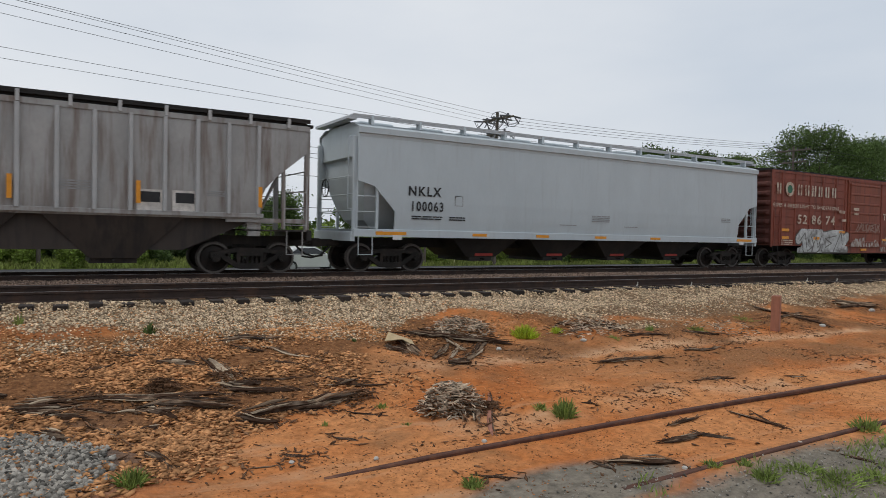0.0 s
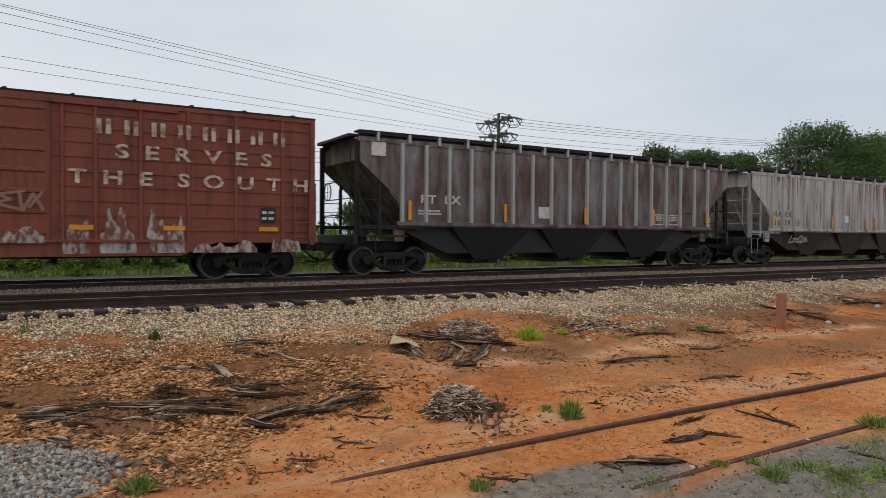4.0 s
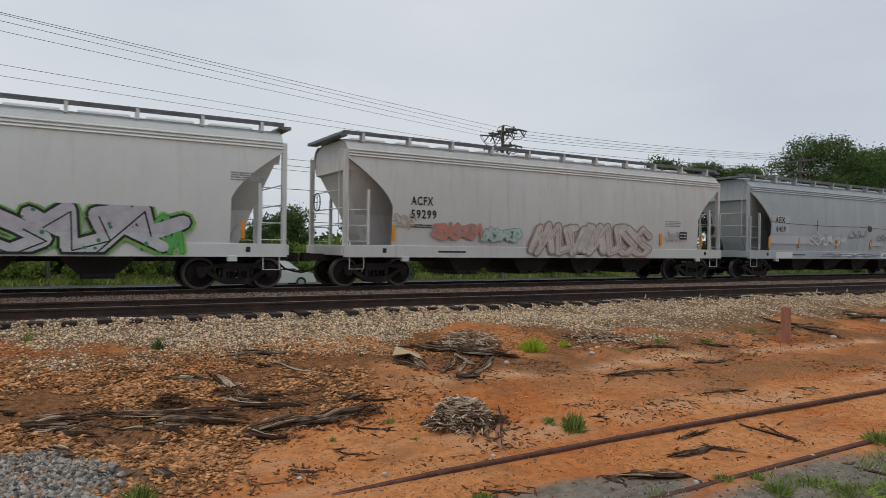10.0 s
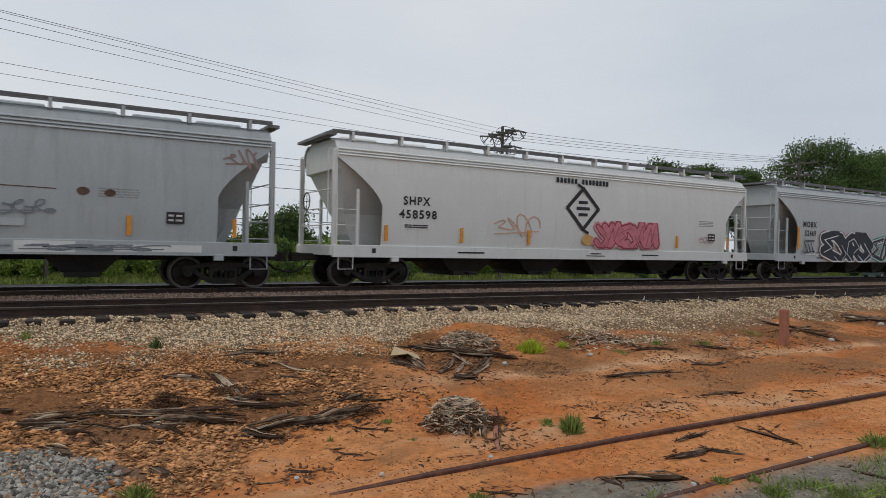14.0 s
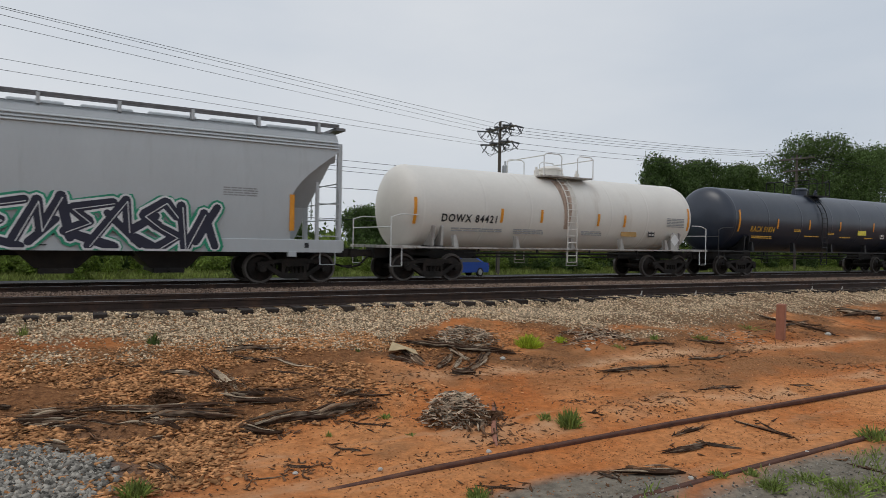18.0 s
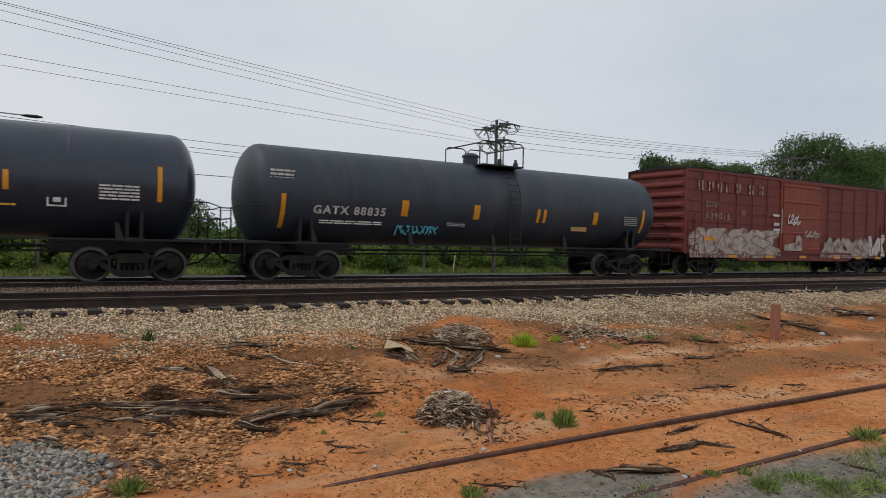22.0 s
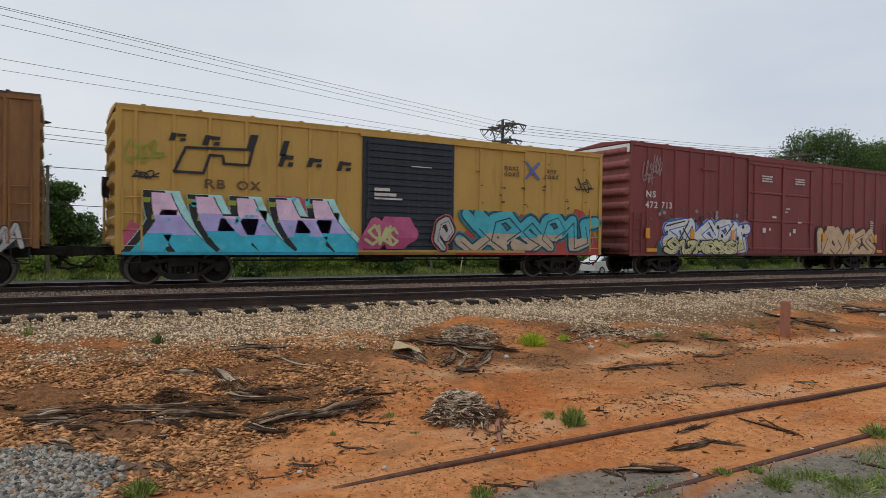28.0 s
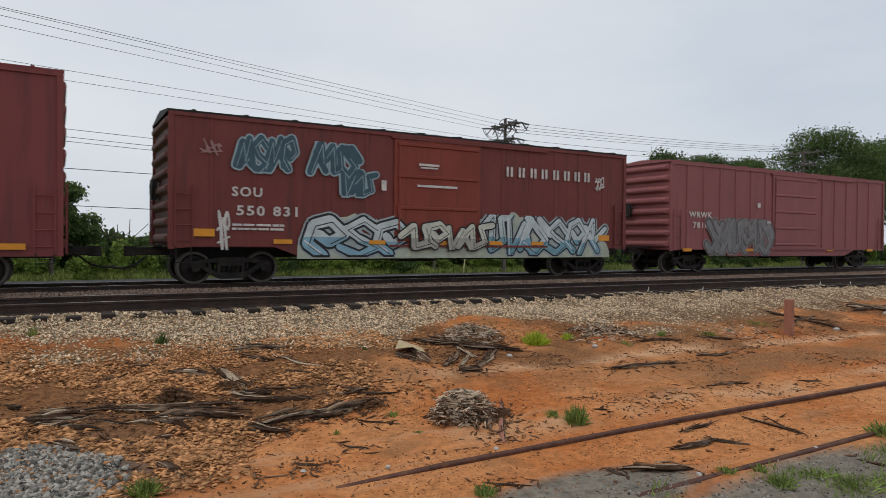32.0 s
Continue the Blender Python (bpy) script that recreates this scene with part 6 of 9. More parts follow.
# black and white piece
graffiti(cm, -4.9, -0.8, 0.95, 2.3, 4, [spray(0.02, 0.022, 0.035)], spray(0.72, 0.72, 0.73), spray(0.27, 0.12, 0.06), W_ROUND - 0.01, 66, "black block graffiti with white outline and brown haze", None, 0.72, lean=0.0)
graffiti(cm, -0.4, 4.6, 0.97, 2.2, 6, [spray(0.025, 0.025, 0.045)], spray(0.68, 0.68, 0.68), spray(0.03, 0.28, 0.16), W_ROUND - 0.01, 67, "black and white wildstyle graffiti with green edge", None, 0.42)
scrawl(cm, -5.9, 1.5, 0.9, 0.6, spray(0.06, 0.06, 0.08), W_ROUND, 68, "dark thin tag", 0.02)
scrawl(cm, -5.5, 1.3, 1.3, 0.25, m_white, W_ROUND + 0.02, 69, "white drips", 0.02)

# white tank car
car, th, sh, strip = tank_car("cream-white tank car with stained manway and white railings", 34.34, 13.5, 11.0, m_tank_white, m_tank_frame_w, rail_mat=m_white, ladder_mat=m_tank_white, panel=0.05, lad=-0.17, zc=2.39, R=1.42)
lettering("DOWX 84421", -4.33, 2.03, sh(2.03) - 0.02, 0.26, m_letter_black, car, 1.02, 18)
for x, z0, z1 in ((-6.35, 1.82, 2.65), (-3.1, 1.95, 2.42), (-1.42, 2.0, 2.45), (1.22, 1.95, 2.4), (2.55, 1.95, 2.4), (6.08, 1.9, 2.8)):
    strip(x, z0, z1)
lines_block(-4.0, 1.72, 2.0, 2, 0.04, car, sh(1.72) - 0.02, m_grey_patch, 3)
lines_block(-1.9, 1.8, 1.3, 4, 0.035, car, sh(1.7) - 0.03, m_grey_patch, 4)
lines_block(1.0, 1.75, 1.0, 3, 0.035, car, sh(1.7) - 0.03, m_grey_patch, 14)
lines_block(5.3, 2.35, 1.0, 6, 0.035, car, sh(2.3) - 0.02, m_grey_patch, 5)
part("stencil_panel", MB().box(2.5, 3.3, sh(1.72) - 0.03, sh(1.72), 1.6, 1.84), paint("ochre_patch", (0.45, 0.27, 0.09), 0.6), car)
data_plate(car, 4.1, 1.75, 0.35, 0.3, sh(1.75) - 0.03)
part("placard", MB().prism([(0, -0.24), (0.24, 0), (0, 0.24), (-0.24, 0)], -0.01, 0.01, "y"), m_white, car, at=pose(5.2, -1.5, 1.5))
part("placard_holder", MB().box(5.0, 5.4, -1.49, -1.45, 1.1, 1.75), m_tank_frame_w, car)
part("spill_stain", MB().loft([[(x, -math.sqrt((1.42 + 0.006) ** 2 - (z - 2.39) ** 2), z) for x in (-0.6 + 0.12 * (3.8 - z), 0.05 - 0.1 * (3.8 - z))] for z in np.linspace(1.8, 3.7, 12)], close=False, cap=False), paint("brown_spill_stain", (0.42, 0.31, 0.24), 0.6, var=0.35, scale=3, stretch=(4, 1, 0.4)), car, "brown spill stain down the shell")

# two black tank cars
car, th, sh, strip = tank_car("glossy black tank car with yellow lettering", 50.8, 16.1, 12.9, m_tank_black, m_black, panel=-0.35, lad=-0.45, dome_r=0.28, plat=(-0.57, 0.64), rail_x=((-1.08, -0.4), (0.36, 0.68)), dome_x=0.1)
lettering("RACX 51834", -5.42, 2.08, sh(2.08) - 0.02, 0.25, m_yellow_letter, car, 0.92, 18)
lines_block(-5.3, 1.78, 1.5, 2, 0.04, car, sh(1.78) - 0.02, m_yellow_letter, 3)
for x, z0, z1 in ((-7.1, 1.96, 2.9), (-4.37, 2.15, 2.6), (-1.88, 2.15, 2.62), (0.72, 2.15, 2.62), (3.81, 2.18, 2.64), (7.0, 2.05, 2.95)):
    strip(x, z0, z1)
lines_block(-2.8, 2.2, 0.6, 3, 0.04, car, sh(2.1) - 0.02, m_yellow_letter, 4)
lines_block(-1.5, 1.85, 1.2, 1, 0.05, car, sh(1.85) - 0.02, m_yellow_letter, 24)
lines_block(0.0, 2.05, 0.6, 2, 0.04, car, sh(2.0) - 0.02, m_yellow_letter, 5)
lines_block(1.4, 1.85, 1.0, 1, 0.05, car, sh(1.85) - 0.02, m_yellow_letter, 25)
lines_block(3.6, 1.85, 0.9, 1, 0.05, car, sh(1.85) - 0.02, m_yellow_letter, 26)
part("stencil_panel", MB().box(2.4, 3.15, sh(2.1) - 0.03, sh(2.1), 1.98, 2.22), paint("yellow_label", (0.7, 0.6, 0.05), 0.5), car)
lines_block(6.1, 2.4, 0.9, 5, 0.045, car, sh(2.3) - 0.02, m_letter_white, 6)
bars([(4.8, 2.16, 0.4, 0.04), (4.8, 1.86, 0.4, 0.04), (4.62, 2.01, 0.04, 0.34), (4.98, 2.01, 0.04, 0.34), (4.8, 2.01, 0.16, 0.12)], m_letter_white, car, sh(2.0) - 0.02)
car, th, sh, strip = tank_car("dull black tank car with white lettering and teal tag", 68.0, 16.1, 12.8, m_tank_grey, m_black, panel=0.53, lad=0.25, dome_r=0.26, plat=(-0.83, 0.87), rail_x=((-0.95, -0.1), (0.0, 0.85)), dome_x=-0.6)
lettering("GATX 88835", -5.08, 2.05, sh(2.05) - 0.02, 0.25, m_letter_white, car, 1.2, 18)
lines_block(-5.0, 1.75, 2.0, 2, 0.035, car, sh(1.75) - 0.02, m_letter_white, 3)
for x, z0, z1 in ((-7.07, 1.53, 2.4), (-3.32, 2.0, 2.4), (-0.7, 2.0, 2.38), (1.85, 1.98, 2.36), (2.13, 1.98, 2.36), (4.51, 2.0, 2.36), (6.98, 1.75, 2.55)):
    strip(x, z0 - 0.03, z1 + 0.06, 0.23 if z1 - z0 < 0.6 and x not in (1.85, 2.13) else 0.13)
graffiti(car, -3.5, -2.1, 1.4, 1.86, 6, [spray(0.06, 0.3, 0.36)], None, None, sh(1.6) - 0.06, 18, "teal tag", width=0.3)
part("stencil_panel", MB().box(3.45, 4.2, sh(1.8) - 0.03, sh(1.8), 1.7, 1.92), paint("ochre_patch", (0.45, 0.27, 0.09), 0.6), car)
lines_block(6.3, 2.3, 0.7, 5, 0.04, car, sh(2.2) - 0.02, m_grey_patch, 6)
lines_block(-1.4, 1.9, 0.7, 4, 0.03, car, sh(1.8) - 0.02, m_grey_patch, 7)
lines_block(-7.1, 3.1, 0.7, 3, 0.06, car, sh(3.0) - 0.03, m_letter_white, 17)

# red-brown boxcar with pale buffed graffiti
posts = [-6.86, -5.81, -4.61, -3.5, -2.45, 2.43, 3.65, 4.81, 6.03, 7.0]
car, hl = boxcar("dark red boxcar with brighter sliding door and pale painted-over graffiti", 85.2, 15.85, 12.4, 4.5, m_sd_box, posts, (-1.51, 1.68), None, m_sd_door, 5, panel_lines=7, roof_mat=m_steel_dark)
for k, x in enumerate((-7.05, -6.4, -5.85, -5.3, -4.6, -3.7, -3.0)):
    bars([(x - 0.1, 3.8, 0.1, 0.42), (x + 0.1, 3.8, 0.1, 0.42)], m_faint, car, W_BOX - 0.008, "logotype")
lettering("SOU", -6.31, 3.03, W_BOX - 0.008, 0.24, m_faint, car, 1.3)
lettering("539815", -5.9, 2.55, W_BOX - 0.008, 0.26, m_faint, car, 1.5)
bars([(-4.2, 2.78, 0.32, 0.26)], m_wr_box, car, W_BOX - 0.008)
pale = paint("chalky_tan_spray_paint", (0.46, 0.38, 0.33), 0.8, var=0.3, scale=3, dirt=(0.2, 0.1, 0.08), dirt_at=(0.52, 0.66), dirt_scale=2.5, bump=0)
pale2 = m_flake
buff(car, -7.65, -1.75, 0.8, 2.1, pale2, W_BOX - 0.006, 91, "pale grey painted-over graffiti", 9)
graffiti(car, -7.4, -1.9, 0.95, 1.95, 5, [pale], spray(0.2, 0.13, 0.12), None, W_BOX - 0.012, 92, "pale grey painted-over graffiti", None, 0.8, lean=0.0)
buff(car, -1.3, 0.1, 1.15, 1.95, pale, W_BOX - 0.1, 93, "pale patches on the door", 3)
buff(car, 1.8, 7.2, 0.85, 1.9, pale2, W_BOX - 0.006, 94, "pale grey painted-over graffiti", 8)
graffiti(car, 2.0, 6.0, 0.95, 1.75, 5, [pale], spray(0.24, 0.18, 0.17), None, W_BOX - 0.012, 95, "pale grey painted-over graffiti", None, 0.5)
graffiti(car, 6.1, 7.2, 0.95, 2.1, 1, [spray(0.6, 0.55, 0.52)], spray(0.1, 0.06, 0.06), None, W_BOX - 0.014, 96, "white figure-like tag", None, 0.6)
scrawl(car, -0.6, 2.6, 0.9, 0.5, m_letter_white, W_BOX - 0.1, 97, "white sprayed tag", 0.03)
scrawl(car, 0.9, 1.95, 1.2, 0.35, pale, W_BOX - 0.1, 98, "pale sprayed tag", 0.03)
bars([(-1.9, 2.75, 0.5, 0.1), (-1.85, 2.35, 0.4, 0.14), (-1.85, 2.1, 0.5, 0.1), (-1.45, 2.5, 0.05, 1.1)], m_letter_white, car, W_BOX - 0.05)
reflectors(car, [-6.45], 1.6, W_BOX - 0.02, 0.9, 0.17)
reflectors(car, [-4.9, -2.3, 0.3, 3.2, 5.2, 7.1], 0.86, W_BOX - 0.03, 0.55, 0.12)

# rust-orange boxcar
posts = [-7.2, -6.0, -4.9, -3.8, -2.8, 2.3, 3.3, 4.4, 5.35, 6.3, 7.2]
car, hl = boxcar("rust-orange boxcar with dark patches and black number panel", 102.58, 15.7, 12.1, 4.49, m_bk_box, posts, (-1.75, 1.51), m_bk_end, m_bk_door, 14, roof_mat=m_bk_door)
for x0, x1, up_, low in ((-6.92, -6.2, "BK", "151"), (-5.97, -5.38, "TY", "985")):
    part("stencil_panel", MB().box(x0, x1, W_BOX - 0.006, W_BOX, 1.05, 2.55), m_letter_black, car, "black repainted number panel")
    lettering(up_, (x0 + x1) / 2, 2.32, W_BOX - 0.016, 0.27, m_letter_white, car, 0.85)
    lettering(low, (x0 + x1) / 2, 1.95, W_BOX - 0.016, 0.27, m_letter_white, car, 0.85)
    lines_block((x0 + x1) / 2, 1.66, 0.5, 2, 0.06, car, W_BOX - 0.016, m_letter_white, int(x0 * -10))
m_bbp = paint("blue_black_patch", (0.016, 0.018, 0.022), 0.6)
for x0, x1, z0, z1 in ((-6.1, -5.2, 3.1, 3.6), (3.02, 3.45, 3.62, 4.05), (3.6, 4.35, 2.96, 4.03), (4.5, 5.23, 2.92, 4.03), (5.74, 6.16, 3.7, 3.95), (6.32, 7.08, 3.7, 3.95), (5.42, 6.07, 2.95, 3.2), (6.35, 6.65, 3.0, 3.3), (2.5, 4.2, 1.7, 2.0), (4.3, 5.2, 1.85, 2.2), (6.35, 7.1, 2.0, 2.35), (5.6, 7.4, 0.95, 1.3), (-5.1, -4.3, 2.2, 2.5)):
    part("stencil_panel", MB().box(x0, x1, W_BOX - 0.004, W_BOX, z0, z1), m_bbp, car, "dark painted-out patch")
part("stencil_panel", MB().box(-2.5, -1.95, W_BOX - 0.01, W_BOX, 1.45, 1.85), paint("tan_label", (0.45, 0.33, 0.15), 0.6), car)
graffiti(car, -5.2, -3.0, 0.85, 1.6, 4, [spray(0.5, 0.46, 0.42), spray(0.35, 0.12, 0.1)], m_letter_black, None, W_BOX - 0.012, 101, "pale tags with red", None, 0.45)
buff(car, 2.4, 5.2, 1.0, 1.75, spray(0.33, 0.32, 0.31), W_BOX - 0.006, 102, "grey sprayed patches", 6)
graffiti(car, 5.3, 7.4, 0.85, 1.5, 5, [spray(0.45, 0.43, 0.42)], m_letter_black, None, W_BOX - 0.012, 103, "grey tags", None, 0.4)
reflectors(car, [-6.74], 0.98, W_BOX - 0.02, 0.55, 0.14)
reflectors(car, [4.78, 6.71, 3.9, 1.9], 0.92, W_BOX - 0.02, 0.5, 0.14)

# yellow boxcar
posts = [-7.42, -6.56, -5.7, -4.78, -3.91, -3.05, -2.2, 2.6, 3.5, 4.4, 5.3, 6.2, 7.0]
car, hl = boxcar("faded yellow boxcar with dark blue door and colourful graffiti", 119.83, 15.7, 12.5, 4.49, m_rb_box, posts, (-1.48, 1.6), None, m_rb_door, 16, fishbelly=False, z_sill=0.86, end_corr=7)
for x, z, w, h in ((-6.47, 3.8, 0.4, 0.2), (-5.66, 3.78, 0.42, 0.26), (-4.63, 3.83, 0.2, 0.4), (-3.77, 3.74, 0.16, 0.42), (-3.72, 3.4, 0.4, 0.34), (-2.92, 3.4, 0.42, 0.26), (-2.05, 3.36, 0.42, 0.28)):
    slanted(car, [(x - w * 0.28, z, w * 0.34, h), (x + w * 0.22, z + h * 0.28, w * 0.56, h * 0.34), (x + w * 0.3, z - h * 0.28, w * 0.34, h * 0.36)] if w > 0.25 else [(x, z, w, h)], m_letter_black, W_BOX - 0.008)
lg = strokes(MB(), [(-6.55, 2.92), (-6.28, 3.55), (-4.62, 3.62), (-4.72, 3.2), (-5.35, 3.2), (-5.38, 3.4), (-5.7, 3.4), (-5.85, 2.92), (-6.55, 2.92)], 0.035, W_BOX - 0.01, 1.0, random)
part("logotype", lg, m_letter_black, car, "black outlined track emblem")
lettering("RB", -5.57, 2.64, W_BOX - 0.008, 0.24, m_bk_door, car, 1.3)
lettering("OX", -4.72, 2.64, W_BOX - 0.008, 0.24, m_bk_door, car, 1.2)
for s_, x, z in (("next", 3.8, 3.73), ("load", 3.85, 3.53), ("any", 5.5, 3.73), ("road", 5.5, 3.53)):
    lettering(s_, x, z, W_BOX - 0.012, 0.18, m_bk_door, car, 1.3)
xm = strokes(MB(), [(4.4, 3.4), (4.95, 3.95)], 0.045, W_BOX - 0.012, 1.0, random)
part("logotype", strokes(xm, [(4.4, 3.95), (4.95, 3.4)], 0.045, W_BOX - 0.016, 1.0, random), spray(0.1, 0.14, 0.4), car)
buff(car, -7.7, -1.6, 0.8, 2.55, spray(0.5, 0.09, 0.17), W_BOX - 0.006, 110, "crimson sprayed ground", 7)
buff(car, -7.7, -1.6, 0.8, 1.45, spray(0.03, 0.33, 0.46), W_BOX - 0.009, 111, "turquoise sprayed ground", 12)
fins(car, -7.0, -1.9, 0.88, 2.4, 5, [spray(0.78, 0.54, 0.68), spray(0.46, 0.4, 0.72), spray(0.05, 0.47, 0.62)], spray(0.42, 0.74, 0.72), m_letter_black, spray(0.12, 0.5, 0.6), spray(0.3, 0.34, 0.05), W_BOX - 0.013, 4, "large pink, violet and turquoise graffiti with black and olive shadow")
buff(car, 1.7, 7.7, 0.8, 2.45, spray(0.42, 0.06, 0.045), W_BOX - 0.006, 112, "red sprayed ground", 9)
graffiti(car, 1.85, 7.05, 0.95, 2.15, 5, [spray(0.07, 0.42, 0.5), spray(0.5, 0.38, 0.27)], spray(0.02, 0.06, 0.08), spray(0.03, 0.2, 0.25), W_BOX - 0.013, 9, "turquoise and tan graffiti letters", None, 0.6)
graffiti(car, -1.4, 0.0, 0.98, 1.85, 2, [spray(0.5, 0.1, 0.22), spray(0.42, 0.06, 0.16)], None, None, W_BOX - 0.1, 113, "pink sprayed arrow on the door", None, 1.1)
graffiti(car, -1.4, -0.4, 1.1, 1.7, 3, [spray(0.5, 0.48, 0.22)], None, None, W_BOX - 0.115, 114, "yellow-green sprayed scribble on the door", None, 0.4)
bars([(-0.9, 2.75, 0.5, 0.09), (-0.8, 2.6, 0.7, 0.09), (-0.7, 2.48, 0.9, 0.05), (0.4, 3.5, 0.7, 0.03)], m_letter_white, car, W_BOX - 0.1)
graffiti(car, 0.9, 1.5, 0.95, 2.0, 1, [spray(0.5, 0.45, 0.44)], m_letter_black, spray(0.5, 0.12, 0.1), W_BOX - 0.1, 115, "white and red tag on the door", None, 0.6)
scrawl(car, 7.0, 3.3, 0.8, 0.5, m_letter_black, W_BOX - 0.012, 116, "black thin tag", 0.018)
scrawl(car, -7.2, 3.4, 0.9, 0.6, spray(0.25, 0.3, 0.04), W_BOX - 0.01, 117, "olive thin tag", 0.02)
scrawl(car, -7.2, 2.8, 0.6, 0.2, m_letter_black, W_BOX - 0.01, 118, "black thin tag", 0.018)
for k in range(30):
    rnd = random.Random(400 + k)
    x, z = rnd.choice(posts[7:]) + rnd.uniform(-0.12, 0.12), rnd.choice((2.5, 2.75, 3.1, 3.45, 3.9)) + rnd.uniform(-0.08, 0.08)
    part("rust_spot", MB().box(x - rnd.uniform(0.02, 0.12), x + 0.03, W_BOX - 0.012, W_BOX - 0.006, z - 0.012, z + rnd.uniform(0.005, 0.05)), m_bk_door, car)

# tall maroon boxcar
posts = [-8.4, -7.6, -6.87, -6.0, -5.13, -4.2, -3.26, 3.3, 4.1, 5.0, 6.0, 7.0, 8.0]
# Light on the ends is put into their colour: paler oxide than the sides.
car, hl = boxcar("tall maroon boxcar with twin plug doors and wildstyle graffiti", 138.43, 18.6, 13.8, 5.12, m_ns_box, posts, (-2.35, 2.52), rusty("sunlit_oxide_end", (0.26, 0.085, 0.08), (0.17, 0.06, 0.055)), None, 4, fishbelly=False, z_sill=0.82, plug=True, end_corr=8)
part("door_joint", MB().box(0.0, 0.14, W_BOX - 0.075, W_BOX - 0.02, 0.95, 4.85), m_ns_box, car)
lettering("NS", -8.25, 3.15, W_BOX - 0.008, 0.25, m_letter_white, car, 1.2)
lettering("472", -8.2, 2.74, W_BOX - 0.008, 0.25, m_letter_white, car, 1.3)
lettering("713", -7.36, 2.75, W_BOX - 0.008, 0.25, m_letter_white, car, 1.2)
part("end_top_panel", MB().box(-9.32, -9.27, -1.45, 1.45, 4.72, 5.05), m_white, car, "pale upper end panel")
for x in (-1.14, 1.29):
    lines_block(x, 4.28, 0.75, 3, 0.06, car, W_BOX - 0.08, m_letter_white, int(x * 9))
for x, z, w, h in ((-1.3, 1.9, 0.22, 0.22), (-0.9, 1.95, 0.12, 0.12), (-0.6, 2.5, 0.3, 0.1), (0.9, 1.9, 0.2, 0.2), (1.3, 2.3, 0.3, 0.08), (0.6, 1.75, 0.12, 0.16), (0.4, 2.9, 0.3, 0.05), (0.3, 2.75, 0.2, 0.05)):
    bars([(x, z, w, h)], m_letter_white, car, W_BOX - 0.08)
buff(car, -7.9, -2.0, 0.8, 2.0, spray(0.06, 0.1, 0.11), W_BOX - 0.006, 120, "dark sprayed ground", 8)
graffiti(car, -7.5, -2.6, 0.85, 2.2, 5, [spray(0.68, 0.68, 0.66), spray(0.62, 0.56, 0.3)], spray(0.05, 0.1, 0.4), spray(0.2, 0.3, 0.55), W_BOX - 0.012, 14, "white and cream wildstyle graffiti with blue edges", m_letter_black, 0.72, m_letter_black, dot=1.2)
graffiti(car, -7.4, -3.2, 0.85, 1.4, 6, [spray(0.62, 0.57, 0.3)], m_letter_black, None, W_BOX - 0.04, 15, "cream dotted graffiti forms", None, 0.62, m_letter_black, dot=1.8)
graffiti(car, 2.85, 7.7, 0.85, 2.1, 5, [spray(0.62, 0.42, 0.25)], spray(0.1, 0.06, 0.04), m_letter_black, W_BOX - 0.012, 16, "tan block graffiti with black shadow", None, 0.85)
reflectors(car, [-8.43, -5.9, -3.4, 3.3, 5.6, 7.9], 1.65, W_BOX - 0.06, 0.2, 0.4)
reflectors(car, [-8.2, 8.3], 1.0, W_BOX - 0.06, 0.55, 0.14)
scrawl(car, -8.4, 4.0, 0.6, 0.9, spray(0.35, 0.22, 0.22), W_BOX - 0.01, 121, "faint thin tag", 0.02)
scrawl(car, -7.9, 4.3, 0.5, 0.8, spray(0.35, 0.22, 0.22), W_BOX - 0.01, 122, "faint thin tag", 0.02)
lines_block(7.6, 2.5, 0.3, 6, 0.05, car, W_BOX - 0.02, m_letter_white, 71)
for x in (-4.9, 4.4):
    part("side_hatch_rail", MB().box(x - 0.45, x + 0.45, W_BOX - 0.04, W_BOX, 4.3, 4.38), m_ns_box, car)

rnd = random.Random(31)
for k in range(34):
    x, z, r = rnd.uniform(-8.3, -1.6), 2.2 + 0.45 * rnd.random() ** 1.5, rnd.uniform(0.03, 0.11)
    mt = (spray(0.05, 0.15, 0.12), spray(0.04, 0.05, 0.055), spray(0.34, 0.24, 0.24))[k % 3]
    part("graffiti", MB().add([(x + r * rnd.uniform(0.8, 1.2) * math.cos(a * 0.628), W_BOX - 0.009 - 0.0002 * k, z + r * math.sin(a * 0.628)) for a in range(10)], [tuple(range(10))]), mt, car, "sprayed paint blot")

# red boxcar with silver graffiti
posts = [-6.8, -5.7, -4.6, -3.5, -2.5, 2.3, 3.4, 4.5, 5.6, 6.7]
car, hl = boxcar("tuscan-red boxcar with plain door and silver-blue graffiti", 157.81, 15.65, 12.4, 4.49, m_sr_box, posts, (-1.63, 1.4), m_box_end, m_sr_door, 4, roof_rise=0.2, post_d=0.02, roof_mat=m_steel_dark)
for k, x in enumerate((2.55, 3.04, 3.53, 4.0, 4.5, 4.98, 5.45, 5.9)):
    bars([(x - 0.08, 3.55, 0.09, 0.33), (x + 0.08, 3.55, 0.09, 0.33)], m_letter_white, car, W_BOX - 0.008, "logotype")
lettering("SOU", -5.9, 2.47, W_BOX - 0.008, 0.25, m_letter_white, car, 1.25)
lettering("550 831", -5.33, 1.97, W_BOX - 0.008, 0.26, m_letter_white, car, 1.45)
lines_block(-5.6, 1.6, 1.4, 2, 0.06, car, W_BOX - 0.008, m_letter_white, 44)
buff(car, -4.55, 7.0, 0.68, 2.2, spray(0.45, 0.48, 0.38), W_BOX - 0.006, 130, "pale sprayed crown shapes", 16)
